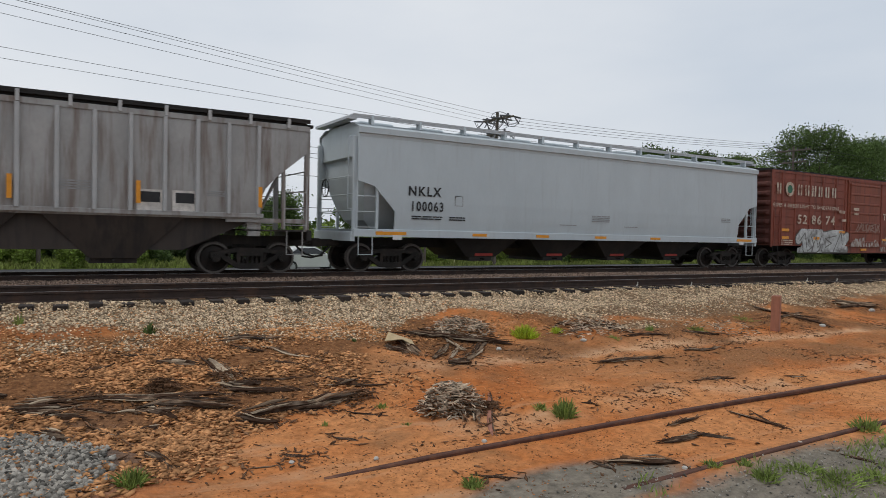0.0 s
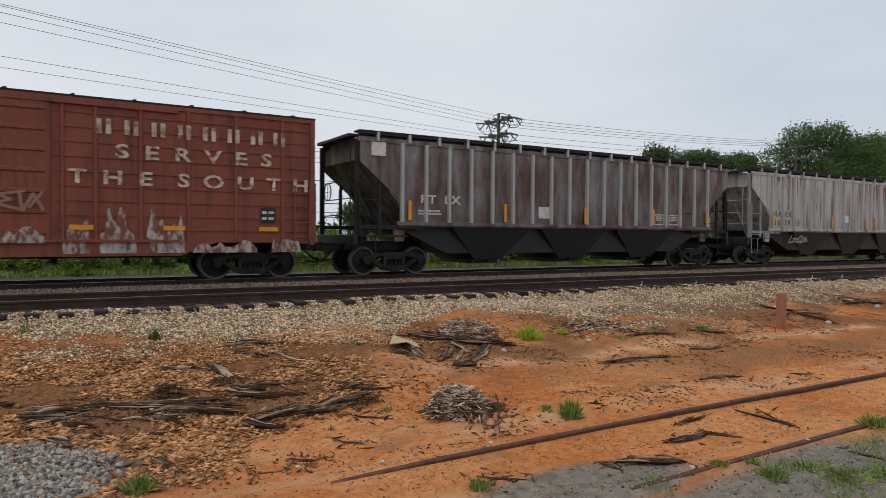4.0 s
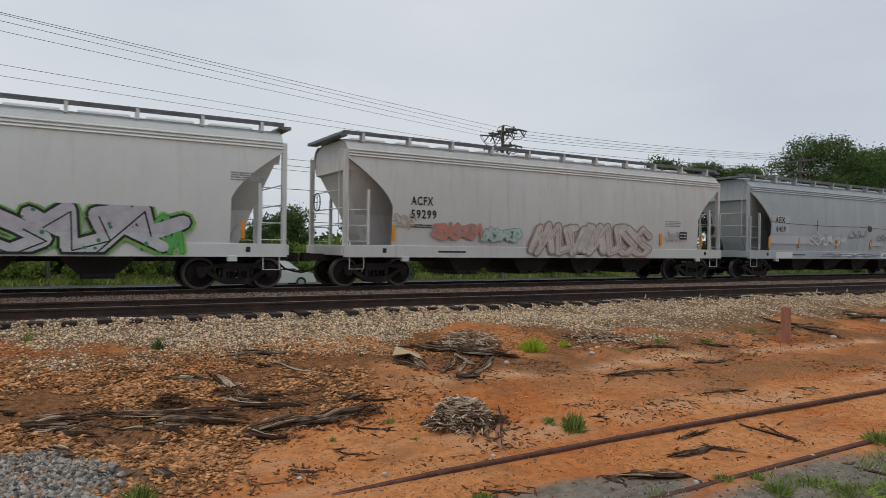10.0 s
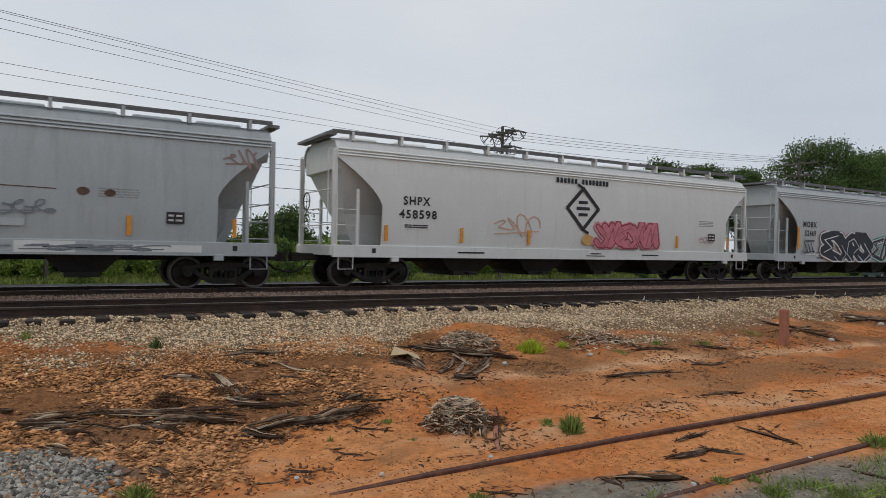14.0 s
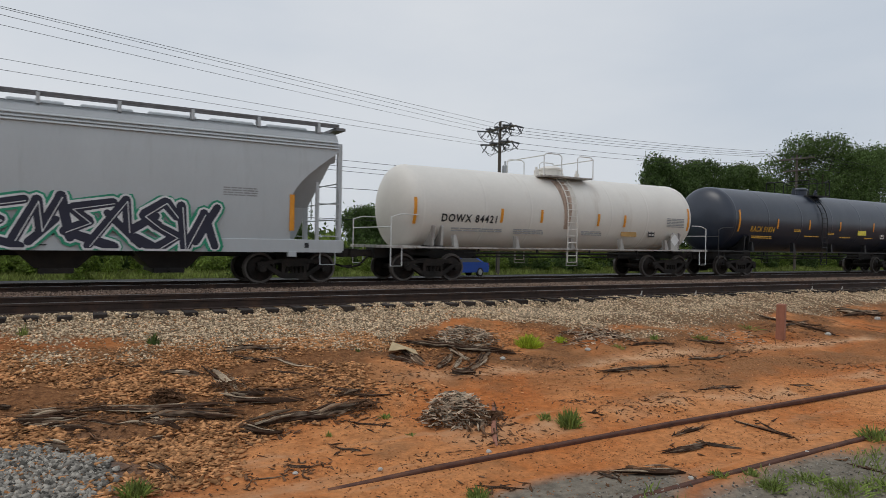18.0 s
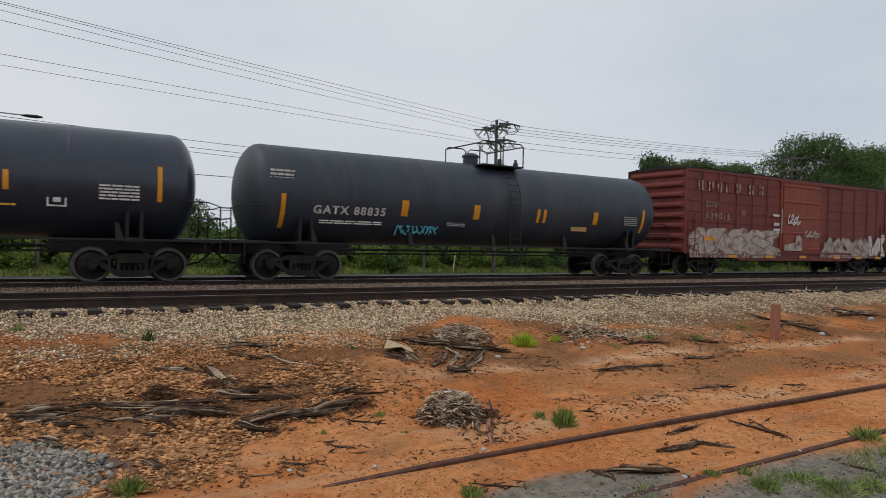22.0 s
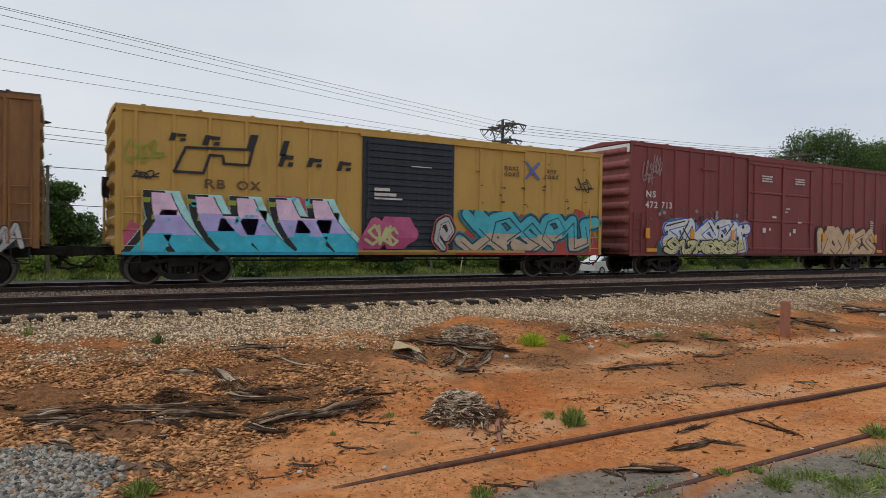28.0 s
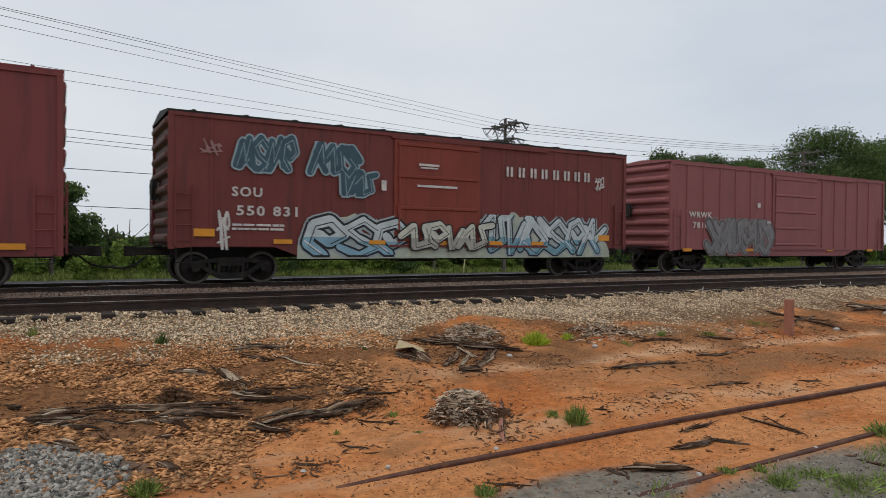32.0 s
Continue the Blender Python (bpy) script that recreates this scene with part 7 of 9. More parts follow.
graffiti(car, -4.4, -1.4, 0.78, 1.95, 3, [spray(0.58, 0.64, 0.64), spray(0.25, 0.42, 0.52)], m_letter_black, spray(0.35, 0.4, 0.42), W_BOX - 0.012, 23, "silver and blue graffiti with black outlines", spray(0.7, 0.7, 0.7), 0.45)
graffiti(car, -1.4, 1.5, 0.95, 1.8, 4, [spray(0.6, 0.6, 0.5), spray(0.4, 0.38, 0.33)], m_letter_black, None, W_BOX - 0.1, 24, "silver graffiti on the door", None, 0.42)
graffiti(car, 1.5, 6.6, 0.78, 2.0, 6, [spray(0.56, 0.63, 0.64), spray(0.2, 0.38, 0.46)], m_letter_black, spray(0.35, 0.4, 0.42), W_BOX - 0.012, 25, "silver and blue graffiti with black outlines", spray(0.7, 0.7, 0.7), 0.42)
graffiti(car, -6.2, -4.65, 3.05, 4.05, 4, [spray(0.05, 0.1, 0.13)], spray(0.3, 0.4, 0.43), None, W_BOX - 0.012, 31, "blue outlined bubble tag", None, 0.8)
graffiti(car, -4.15, -2.9, 3.05, 3.9, 3, [spray(0.05, 0.1, 0.13)], spray(0.3, 0.4, 0.43), None, W_BOX - 0.012, 33, "blue outlined bubble tag", None, 0.8)
graffiti(car, -3.3, -2.45, 2.5, 3.2, 2, [spray(0.05, 0.1, 0.13)], spray(0.3, 0.4, 0.43), None, W_BOX - 0.012, 34, "blue outlined bubble tag", None, 0.8)
reflectors(car, [-6.98, 6.71], 1.38, W_BOX - 0.04, 0.5, 0.2)
reflectors(car, [-4.96, -2.18, 0.01, 2.0, 3.7], 1.16, W_BOX - 0.05, 0.5, 0.12)
bars([(-0.5, 3.55, 0.7, 0.07), (-0.5, 3.46, 0.6, 0.05), (-0.2, 2.9, 1.4, 0.07), (-2.0, 2.85, 0.16, 0.3)], m_letter_white, car, W_BOX - 0.09)
scrawl(car, 6.5, 3.35, 0.45, 0.5, m_letter_white, W_BOX - 0.01, 131, "white thin tag", 0.02)
scrawl(car, -6.5, 1.5, 0.3, 1.1, m_letter_white, W_BOX - 0.01, 132, "white upright tag", 0.03)
scrawl(car, -6.8, 3.6, 0.5, 0.4, spray(0.35, 0.2, 0.18), W_BOX - 0.01, 133, "faint thin tag", 0.02)

# faded pink-red boxcar
posts = [-6.9, -5.9, -4.9, -3.9, -2.9, -1.9, 2.4, 3.4, 4.4, 5.4, 6.4]
car, hl = boxcar("faded pink-red boxcar with grey graffiti", 175.9, 15.7, 12.4, 4.49, m_wr_box, posts, (-1.42, 1.91), None, None, 5, z_sill=0.95)
lettering("WRWK", -6.13, 2.37, W_BOX - 0.008, 0.24, m_letter_white, car, 1.3)
lettering("7818", -6.13, 1.95, W_BOX - 0.008, 0.24, m_letter_white, car, 1.4)
graffiti(car, -5.8, -1.5, 0.75, 2.2, 6, [spray(0.22, 0.21, 0.21)], spray(0.1, 0.1, 0.1), spray(0.26, 0.2, 0.2), W_BOX - 0.012, 27, "grey bubble graffiti", None, 0.6)
bars([(-2.4, 2.9, 0.2, 0.2), (-1.7, 2.1, 0.22, 0.22)], m_letter_white, car, W_BOX - 0.02)
reflectors(car, [-6.9, -3.0, 3.0, 6.5], 0.95, W_BOX - 0.02, 0.5, 0.12)


# ---------- beyond the tracks: road, poles, wires, trees ----------
ROAD_Z = -1.42
part_road = MB().loft([[(x, 38.2, ROAD_Z - 0.1), (x, 38.2, ROAD_Z), (x, 41.8, ROAD_Z + 0.05), (x, 45.4, ROAD_Z), (x, 45.4, ROAD_Z - 0.1)] for x in (-600, 900)])
road = tagged(new("road", part_road.mesh("road", m_asphalt)), "grey asphalt two-lane road beyond the tracks", "road", kind="structure")
for y in (41.7, 41.88):
    part("centre_line", MB().box(-600, 900, y - 0.05, y + 0.05, ROAD_Z + 0.045, ROAD_Z + 0.056), paint("yellow_road_paint", (0.5, 0.32, 0.03), 0.7), road)


def gz_at(x, y):
    return float(ground_height(np.array([x]), np.array([y]))[0])


def leaf_cloud(name, blobs, n, size, mat, seed, parent=None, label=""):
    """Many small leaf sheets gathered round blob centres (x, y, z, rx, ry, rz); denser near each blob's skin."""
    rs = np.random.RandomState(seed)
    bl = np.array(blobs)
    vol = bl[:, 3] * bl[:, 4] + bl[:, 5] * bl[:, 3]
    pick = rs.choice(len(bl), n, p=vol / vol.sum())
    d = rs.normal(size=(n, 3))
    d /= np.linalg.norm(d, axis=1)[:, None]
    rad = rs.uniform(0.2, 1.0, n) ** 0.5 * (1 + 0.22 * rs.normal(size=n) * (rs.rand(n) > 0.5))
    c = bl[pick, :3] + d * bl[pick, 3:] * rad[:, None]
    u = rs.normal(size=(n, 3))
    u /= np.linalg.norm(u, axis=1)[:, None]
    w = np.cross(u, rs.normal(size=(n, 3)))
    w /= np.linalg.norm(w, axis=1)[:, None]
    s = size * rs.uniform(0.6, 1.5, n)[:, None]
    nrm = np.cross(u, w) * s * 0.25
    verts = np.stack([c - u * s, c - w * s * 0.45 + nrm, c + u * s, c + w * s * 0.45 + nrm], 1).reshape(-1, 3)
    i = np.arange(n)[:, None] * 4
    faces = np.concatenate([i, i + 1, i + 2, i + 3], 1)
    me = bpy.data.meshes.new(name)
    me.from_pydata(verts.tolist(), [], faces.tolist())
    me.materials.append(mat)
    if parent is None:
        return me
    return part(name, me, mat, parent, label)


def make_tree(label, x, y, h, w, mat, seed, n=3500, leaf=0.32, crown_from=0.3, lean=0.0):
    rnd = random.Random(seed)
    z0 = gz_at(x, y) - 0.1
    tree = thing("tree", label, "tree", pose(x, y, z0), "roadside trees")
    tb = MB()
    tr = 0.03 * h * 0.5
    top = (lean, 0.0, h * 0.72)
    tb.rod((0, 0, 0), (lean * 0.3, 0.05, h * 0.35), tr, 9, tr * 0.75).rod((lean * 0.3, 0.05, h * 0.35), top, tr * 0.75, 8, tr * 0.25)
    blobs = []
    k = 15 if h < 9 else 26
    for i in range(k):
        a, hh = rnd.uniform(0, 6.28), rnd.uniform(crown_from + 0.08, 0.92)
        spread = math.sin(math.pi * min(1, (hh - crown_from + 0.12) / (1.12 - crown_from))) ** 0.7
        r = w * 0.5 * spread * rnd.uniform(0.35, 0.85)
        bx, by, bz = r * math.cos(a) + lean * hh, r * math.sin(a), h * hh
        br = w * rnd.uniform(0.13, 0.24) * (1.5 if h < 9 else 0.85)
        blobs.append((bx, by, bz, br, br, br * rnd.uniform(0.65, 0.95)))
        s0 = h * rnd.uniform(0.28, 0.55)
        tb.rod((lean * 0.4, 0, s0), (bx, by, bz), tr * 0.32, 5, tr * 0.08)
    blobs.append((lean, 0, h * 0.9, w * 0.2, w * 0.2, h * 0.1))
    part("trunk", tb, m_bark, tree, "brown bark trunk with limbs")
    leaf_cloud("crown", blobs, n, leaf, mat, seed, tree)
    return tree


# trees on the far side of the road
TREES = [
    ("tall broadleaf tree beyond the road", 62.0, 53.0, 12.4, 10.5, m_leaf_dark, 1, 5600),
    ("green broadleaf tree beyond the road", 69.0, 53.0, 12.8, 10.0, m_leaf_dark, 2, 5600),
    ("green roadside tree beyond the road", 74.0, 52.0, 12.4, 9.0, m_leaf, 3, 4600),
    ("large airy green tree beyond the road", 86.7, 48.5, 16.7, 16.0, m_leaf, 4, 9500),
    ("large airy green tree beyond the road", 98.0, 49.0, 16.4, 15.0, m_leaf, 5, 7000),
    ("green tree at the road's bend", 79.0, 52.0, 11.5, 8.0, m_leaf, 21, 4200),
    ("rounded green tree beyond the road", -3.4, 52.0, 7.2, 6.2, m_leaf, 6, 4400),
    ("rounded green tree beyond the road", -9.5, 53.0, 9.0, 6.5, m_leaf_dark, 7, 3000),
    ("small light green tree among shrubs", 0.9, 53.0, 6.1, 3.4, m_leaf, 9, 2600),
    ("small green tree among shrubs", 9.6, 55.0, 5.0, 5.0, m_leaf_dark, 10, 2200),
    ("small green tree among shrubs", 16.5, 54.0, 5.0, 5.0, m_leaf, 11, 2200),
    ("small green tree among shrubs", 24.5, 55.0, 5.4, 5.0, m_leaf_dark, 12, 2200),
    ("small green tree among shrubs", 33.0, 56.0, 5.4, 5.0, m_leaf, 13, 2200),
    ("small green tree among shrubs", 43.0, 57.0, 6.0, 6.0, m_leaf_dark, 14, 2200),
    ("small green tree among shrubs", 51.0, 56.0, 7.0, 6.5, m_leaf, 15, 2600),
]
for lab, x, y, h, w, mt, sd, n in TREES:
    make_tree(lab, x, y, h * (1.03 if h > 9 else 1.0), w, mt, sd, int(n * 4.2), 0.13 if h < 9 else 0.15, 0.08 if x < 0 else 0.3)
dead = thing("dead_tree", "bare grey dead sapling among the shrubs", "tree", pose(3.9, 49.5, gz_at(3.9, 49.5)))
db = MB()
rnd = random.Random(5)
for i in range(9):
    a = rnd.uniform(-0.35, 0.35)
    db.path([(rnd.uniform(-0.3, 0.3), 0, 0), (a * 2 + rnd.uniform(-0.3, 0.3), rnd.uniform(-0.4, 0.4), 2.2), (a * 4.5, rnd.uniform(-0.6, 0.6), rnd.uniform(2.4, 3.6))], 0.03, 4)
part("bare_branches", db, m_bark, dead)

# shrubs along the verge: a few forms, repeated
FORMS = []
for k in range(5):
    rnd = random.Random(60 + k)
    blobs = [(rnd.uniform(-1.3, 1.3), rnd.uniform(-0.6, 0.6), rnd.uniform(0.3, 1.5), rnd.uniform(0.4, 0.8), rnd.uniform(0.4, 0.7), rnd.uniform(0.35, 0.75)) for _ in range(9)]
    FORMS.append([leaf_cloud("foliage", blobs, 1500, 0.13, mt, 60 + k) for mt in (m_leaf, m_leaf_light, m_leaf_dark)])
rnd = random.Random(8)
n_sh = 0
x = -10.0
while x < 106:
    for row, (y0, sc) in enumerate(((47.2, 0.95), (50.0, 1.25), (53.5, 1.6))):
        mt = rnd.choices((0, 1, 2), ((3, 6, 2), (3, 5, 2), (4, 2, 4))[row])[0]
        s = sc * rnd.uniform(0.7, 1.25)
        xx, yy = x + rnd.uniform(-1, 1), y0 + rnd.uniform(-0.8, 0.8)
        sh_ = thing("shrub", ("mid-green shrub on the far verge", "bright spring-green shrub on the far verge", "dark green shrub on the far verge")[mt], "shrub", pose(xx, yy, gz_at(xx, yy) - 0.1, 0, 0, rnd.uniform(0, 360)), "verge shrubs")
        f = part("foliage", FORMS[rnd.randrange(5)][mt], m_leaf, sh_)
        f.scale = (s, s, s * rnd.uniform(0.8, 1.2))
    x += rnd.uniform(1.5, 2.3)


def grass_field(name, label, n, xr, yr, h, mat, seed, density=None, kind="stuff", wide=0.012):
    """Blades standing on the ground, as one object."""
    rs = np.random.RandomState(seed)
    x, y = rs.uniform(*xr, n), rs.uniform(*yr, n)
    if density is not None:
        keep = rs.rand(n) < density(x, y)
        x, y = x[keep], y[keep]
    n = len(x)
    z = ground_height(x, y) - 0.02
    a, b = rs.uniform(0, 6.28, n), rs.uniform(0, 6.28, n)
    hh = h * rs.uniform(0.4, 1.2, n)
    lx, ly = np.cos(b) * hh * 0.45, np.sin(b) * hh * 0.45
    w = wide * rs.uniform(0.6, 1.5, n)
    p0 = np.stack([x - np.cos(a) * w, y - np.sin(a) * w, z], 1)
    p1 = np.stack([x + np.cos(a) * w, y + np.sin(a) * w, z], 1)
    p2 = np.stack([x + lx * 0.4 + np.cos(a) * w * 0.7, y + ly * 0.4 + np.sin(a) * w * 0.7, z + hh * 0.65], 1)
    p3 = np.stack([x + lx, y + ly, z + hh], 1)
    v = np.stack([p0, p1, p2, p3], 1).reshape(-1, 3)
    i = np.arange(n)[:, None] * 4
    me = bpy.data.meshes.new(name)
    me.from_pydata(v.tolist(), [], np.concatenate([i, i + 1, i + 2, i + 3], 1).tolist())
    me.materials.append(mat)
    return tagged(new(name, me), label, "grass", kind=kind)


grass_field("verge_grass", "pale green grass on the far verge", 30000, (-10, 105), (45.7, 48.2), 0.42, m_drygrass, 3, wide=0.035)
grass_field("bank_grass", "green grass on the bank behind the tracks", 15000, (-8, 80), (21.8, 28), 0.28, m_grass, 4, wide=0.03)

# utility poles
def utility_pole(label, x, y, h, arms, r=0.16, gear=True, seed=0):
    """arms: (height over the ground, length, wire offsets along the arm); the arms run away from the road."""
    z0 = gz_at(x, y)
    up = thing("utility_pole", label, "utility pole", pose(x, y, z0 - 0.2), "utility poles")
    part("shaft", MB().rod((0, 0, 0), (0, 0, h + 0.2), r, 12, r * 0.7), m_pole, up)
    rnd = random.Random(seed)
    for za, ln, offs in arms:
        za += 0.2
        for o in (-0.16, 0.16):
            part("crossarm", MB().box(o - 0.055, o + 0.055, -ln / 2, ln / 2, za - 0.07, za + 0.07, 0.01), m_pole, up)
        for e in (-1, 1):
            part("arm_brace", MB().rod((0.2, 0, za - 0.75), (0.2, e * ln * 0.3, za - 0.05), 0.03, 4), m_pole, up)
        for o in offs:
            part("pin_insulator", MB().rod((0, o * 0.8, za + 0.05), (0, o * 0.8, za + 0.3), 0.07, 8, 0.1), m_insul, up)
            if not gear:
                continue
            for d in (-1, 1):
                ins = MB()
                for q in range(7):
                    cx = d * (0.25 + q * 0.12)
                    ins.rod((cx, o, za - 0.01 * q), (cx + d * 0.07, o, za - 0.01 * q), 0.075, 8)
                ins.rod((d * 0.15, o, za), (d * 1.1, o, za - 0.06), 0.02, 4)
                part("insulator", ins, m_insul, up)
                yy = o + rnd.uniform(-0.35, 0.35)
                part("fuse_cutout", MB().rod((d * 0.3, yy, za - 0.1), (d * rnd.uniform(0.55, 0.95), yy, za - rnd.uniform(0.5, 0.75)), 0.05, 6), m_insul, up)
            sag, lift = rnd.uniform(0.55, 0.95), rnd.choice((-1, -1, 0.55))
            pts = [(1.05 * math.cos(q * math.pi / 12), o + 0.12 * math.sin(q * math.pi / 6), za + lift * sag * math.sin(q * math.pi / 12)) for q in range(13)]
            part("jumper_wire", MB().path(pts, 0.026, 4), m_wire, up)
            w2, s2 = rnd.uniform(0.5, 0.9), rnd.uniform(0.5, 1.1)
            part("jumper_wire", MB().path([(w2 * math.cos(q * math.pi / 8) + 0.3, o + 0.5, za + 0.1 - s2 * math.sin(q * math.pi / 8)) for q in range(9)], 0.022, 4), m_wire, up)
    return up


PX, PY = 33.0, 46.0
OFFS = (-1.9, -0.6, 0.6, 1.9)
up = utility_pole("weathered corner utility pole with two double crossarms and a transformer", PX, PY, 13.1, ((12.5, 4.1, OFFS), (11.25, 3.1, (-1.35, 0.0, 1.35))), 0.18)
part("transformer", MB().spin([(0.001, 7.85), (0.24, 7.85), (0.25, 7.95), (0.25, 8.5), (0.2, 8.58), (0.001, 8.6)], 16, "z").rod((0, 0, 8.55), (0, 0, 8.95), 0.06, 8), m_galv, up, "grey can transformer", at=pose(0.42, -0.25, 1.0))
part("riser_pipe", MB().rod((-0.2, -0.1, 0), (-0.2, -0.1, 8.0), 0.03, 5), m_wire, up)
utility_pole("wooden utility pole with crossarms before the trees", 76.6, 46.0, 13.9, ((13.4, 4.1, OFFS), (12.0, 3.1, (-1.35, 1.35))), 0.17, False)
utility_pole("slim wooden service pole on the far verge", 26.5, 46.6, 7.9, (), 0.11, False)
utility_pole("short wooden stub pole on the far verge", -0.33, 47.0, 6.9, (), 0.13, False)
guard = thing("guy_wire_guard", "pale yellow slanted guy-wire guard", "guy guard", pose(28.9, 46.0, gz_at(28.9, 46.0)))
part("guard_tube", MB().rod((0, 0, 0), (0.25, 0, 1.7), 0.05, 8), paint("pale_yellow_plastic", (0.6, 0.55, 0.28), 0.6), guard)


def wire(name, a, b, sag, r, label, n=16):
    a, b = Vector(a), Vector(b)
    pts = []
    for i in range(n + 1):
        t = i / n
        p = a.lerp(b, t)
        p.z -= sag * 4 * t * (1 - t)
        pts.append(p)
    ob = thing(name, label, "cable", group="overhead wires")
    ob.location = a
    d = (b - a).normalized()
    u = d.orthogonal().normalized()
    v = d.cross(u)
    part("cable", MB().loft([[p - a + (u * math.cos(q * 1.2566) + v * math.sin(q * 1.2566)) * r for q in range(5)] for p in pts]), m_wire, ob)
    return ob


PZ = gz_at(PX, PY)


def arm_point(o, za, d):
    return (PX + d * 1.1, PY + o, PZ + za - 0.06)


def back(k, q, y):
    return (q * y, y, EYE[2] - k * y)


def stretch(a, b, k):
    """a moved out past itself, away from b."""
    a, b = Vector(a), Vector(b)
    return a + (a - b) * k


# spans from the corner pole towards the near side, and away to the next pole
for o, za, k in ((-1.9, 12.5, -0.2908), (-0.6, 12.5, -0.2885), (0.6, 12.5, -0.2802), (1.9, 12.5, -0.2675), (0.0, 11.25, -0.2251), (1.35, 11.25, -0.2109)):
    e = arm_point(o, za, -1)
    wire("overhead_wire", stretch(back(k, -0.057, (e[2] - EYE[2]) / -k), e, 0.5), e, 0.12, 0.011, "thin dark overhead wire beside the road")
for o, za in ((-1.9, 12.5), (-0.6, 12.5), (0.6, 12.5), (1.9, 12.5), (-1.35, 11.25), (1.35, 11.25)):
    e = (76.6, 46.0 + o, gz_at(76.6, 46.0) + za + (1.25 if za > 12 else 1.1))
    wire("overhead_wire", arm_point(o, za, 1), e, 0.3, 0.015, "thin dark overhead wire beside the road")
    wire("overhead_wire", e, (160, 47 + o, e[2] + 0.3), 0.8, 0.02, "thin dark overhead wire beside the road")
for (ka, qa), (kb, qb) in (((-0.149, -0.056), (-0.128, 0.719)), ((-0.1386, -0.056), (-0.118, 0.719)), ((-0.133, -0.056), (-0.11, 0.719))):
    e = back(kb, qb, 45.85)
    wire("overhead_wire", stretch(back(ka, qa, 45.85), e, 0.3), e, 0.3, 0.016, "thin dark service cable beside the road")
for (ka, qa), (kb, qb) in (((-0.092, 0.003), (-0.085, 0.719)), ((-0.0424, 0.048), (-0.034, 0.719))):
    e = back(kb, qb, 45.85)
    wire("overhead_wire", stretch(back(ka, qa, 45.85), e, 0.3), e, 0.12, 0.022, "thin dark telephone cable beside the road")

LX, LY = -4.55, 46.6
lamp = thing("street_lamp", "grey cobra-head street lamp on a long arm", "street lamp", pose(LX, LY, gz_at(LX, LY)))
part("lamp_pole", MB().rod((0, 0, 0), (0, 0, 9.5), 0.12, 10, 0.08), m_pole, lamp)
part("lamp_arm", MB().path([(0, 0, 9.1), (1.5, -0.1, 9.47), (3.4, -0.1, 9.44)], 0.04, 6), m_galv, lamp)
part("lamp_head", MB().loft([[(x, y * w - 0.1, 9.42 + z * w) for y, z in ((-1, 0), (-0.6, 0.5), (0.6, 0.5), (1, 0), (0.5, -0.5), (-0.5, -0.5))] for x, w in ((3.3, 0.07), (3.6, 0.16), (4.1, 0.18), (4.4, 0.06))]), m_steel_dark, lamp)

# ---------- vehicles on the road ----------
m_glass = paint("dark_car_glass", (0.015, 0.018, 0.02), 0.08, var=0.05, bump=0, spec=0.6)
m_tyre = paint("tyre_rubber", (0.018, 0.018, 0.018), 0.85, var=0.1)
m_lampred = paint("red_tail_lamp", (0.4, 0.01, 0.01), 0.25, var=0.05, bump=0)


def road_car(label, colour, van=False):
    car = thing("road_car", label, "car", group="cars on the road")
    mt = paint(colour[0], colour[1], 0.25, 0.1, 0.04, 2, bump=0, spec=0.6)
    if van:
        low = [(-2.4, 0.3), (-2.42, 0.8), (-2.35, 1.0), (1.3, 1.02), (2.2, 0.88), (2.42, 0.65), (2.4, 0.3)]
        cab = [(-2.3, 1.0), (-2.1, 1.68), (-1.8, 1.74), (0.5, 1.74), (1.45, 1.0)]
        gl = [(-2.12, 1.06), (-1.98, 1.56), (0.42, 1.6), (1.22, 1.06)]
    else:
        low = [(-2.25, 0.3), (-2.3, 0.75), (-2.2, 0.98), (-1.4, 1.02), (1.0, 0.98), (1.9, 0.85), (2.28, 0.66), (2.3, 0.3)]
        cab = [(-1.85, 1.0), (-1.1, 1.38), (-0.6, 1.45), (0.2, 1.42), (1.15, 0.97)]
        gl = [(-1.55, 1.03), (-1.0, 1.32), (0.15, 1.36), (0.92, 1.02)]
    part("body", MB().prism(low, -0.88, 0.88, "y"), mt, car)
    n = len(cab)
    part("cabin", MB().loft([[(x, s * (0.84 if i in (0, n - 1) else 0.68), z) for i, (x, z) in enumerate(cab)] for s in (-1, 1)]), mt, car)
    for s in (-1, 1):
        part("side_window", MB().loft([[(x, s * (0.85 - 0.16 * (z - 1.0) / 0.45 + 0.012), z) for x, z in gl], [(x, s * (0.85 - 0.16 * (z - 1.0) / 0.45), z) for x, z in gl]]), m_glass, car)
        part("tail_lamp", MB().box(-2.44 if van else -2.32, -2.2, s * 0.72 - 0.12, s * 0.72 + 0.12, 0.72, 0.95), m_lampred, car)
        for x in (-1.4, 1.45):
            w = part("wheel", MB().spin([(0.001, 0.08), (0.2, 0.1), (0.21, 0.09), (0.32, 0.1), (0.32, -0.1), (0.001, -0.1)], 20), m_tyre, car, at=pose(x, s * 0.8, 0.32))
            part("rim", MB().spin([(0.001, s * 0.108), (0.19, s * 0.108), (0.2, s * 0.1)], 16), m_galv, w)
    if not van:
        car.scale = (0.94, 1, 1.12)
    return car


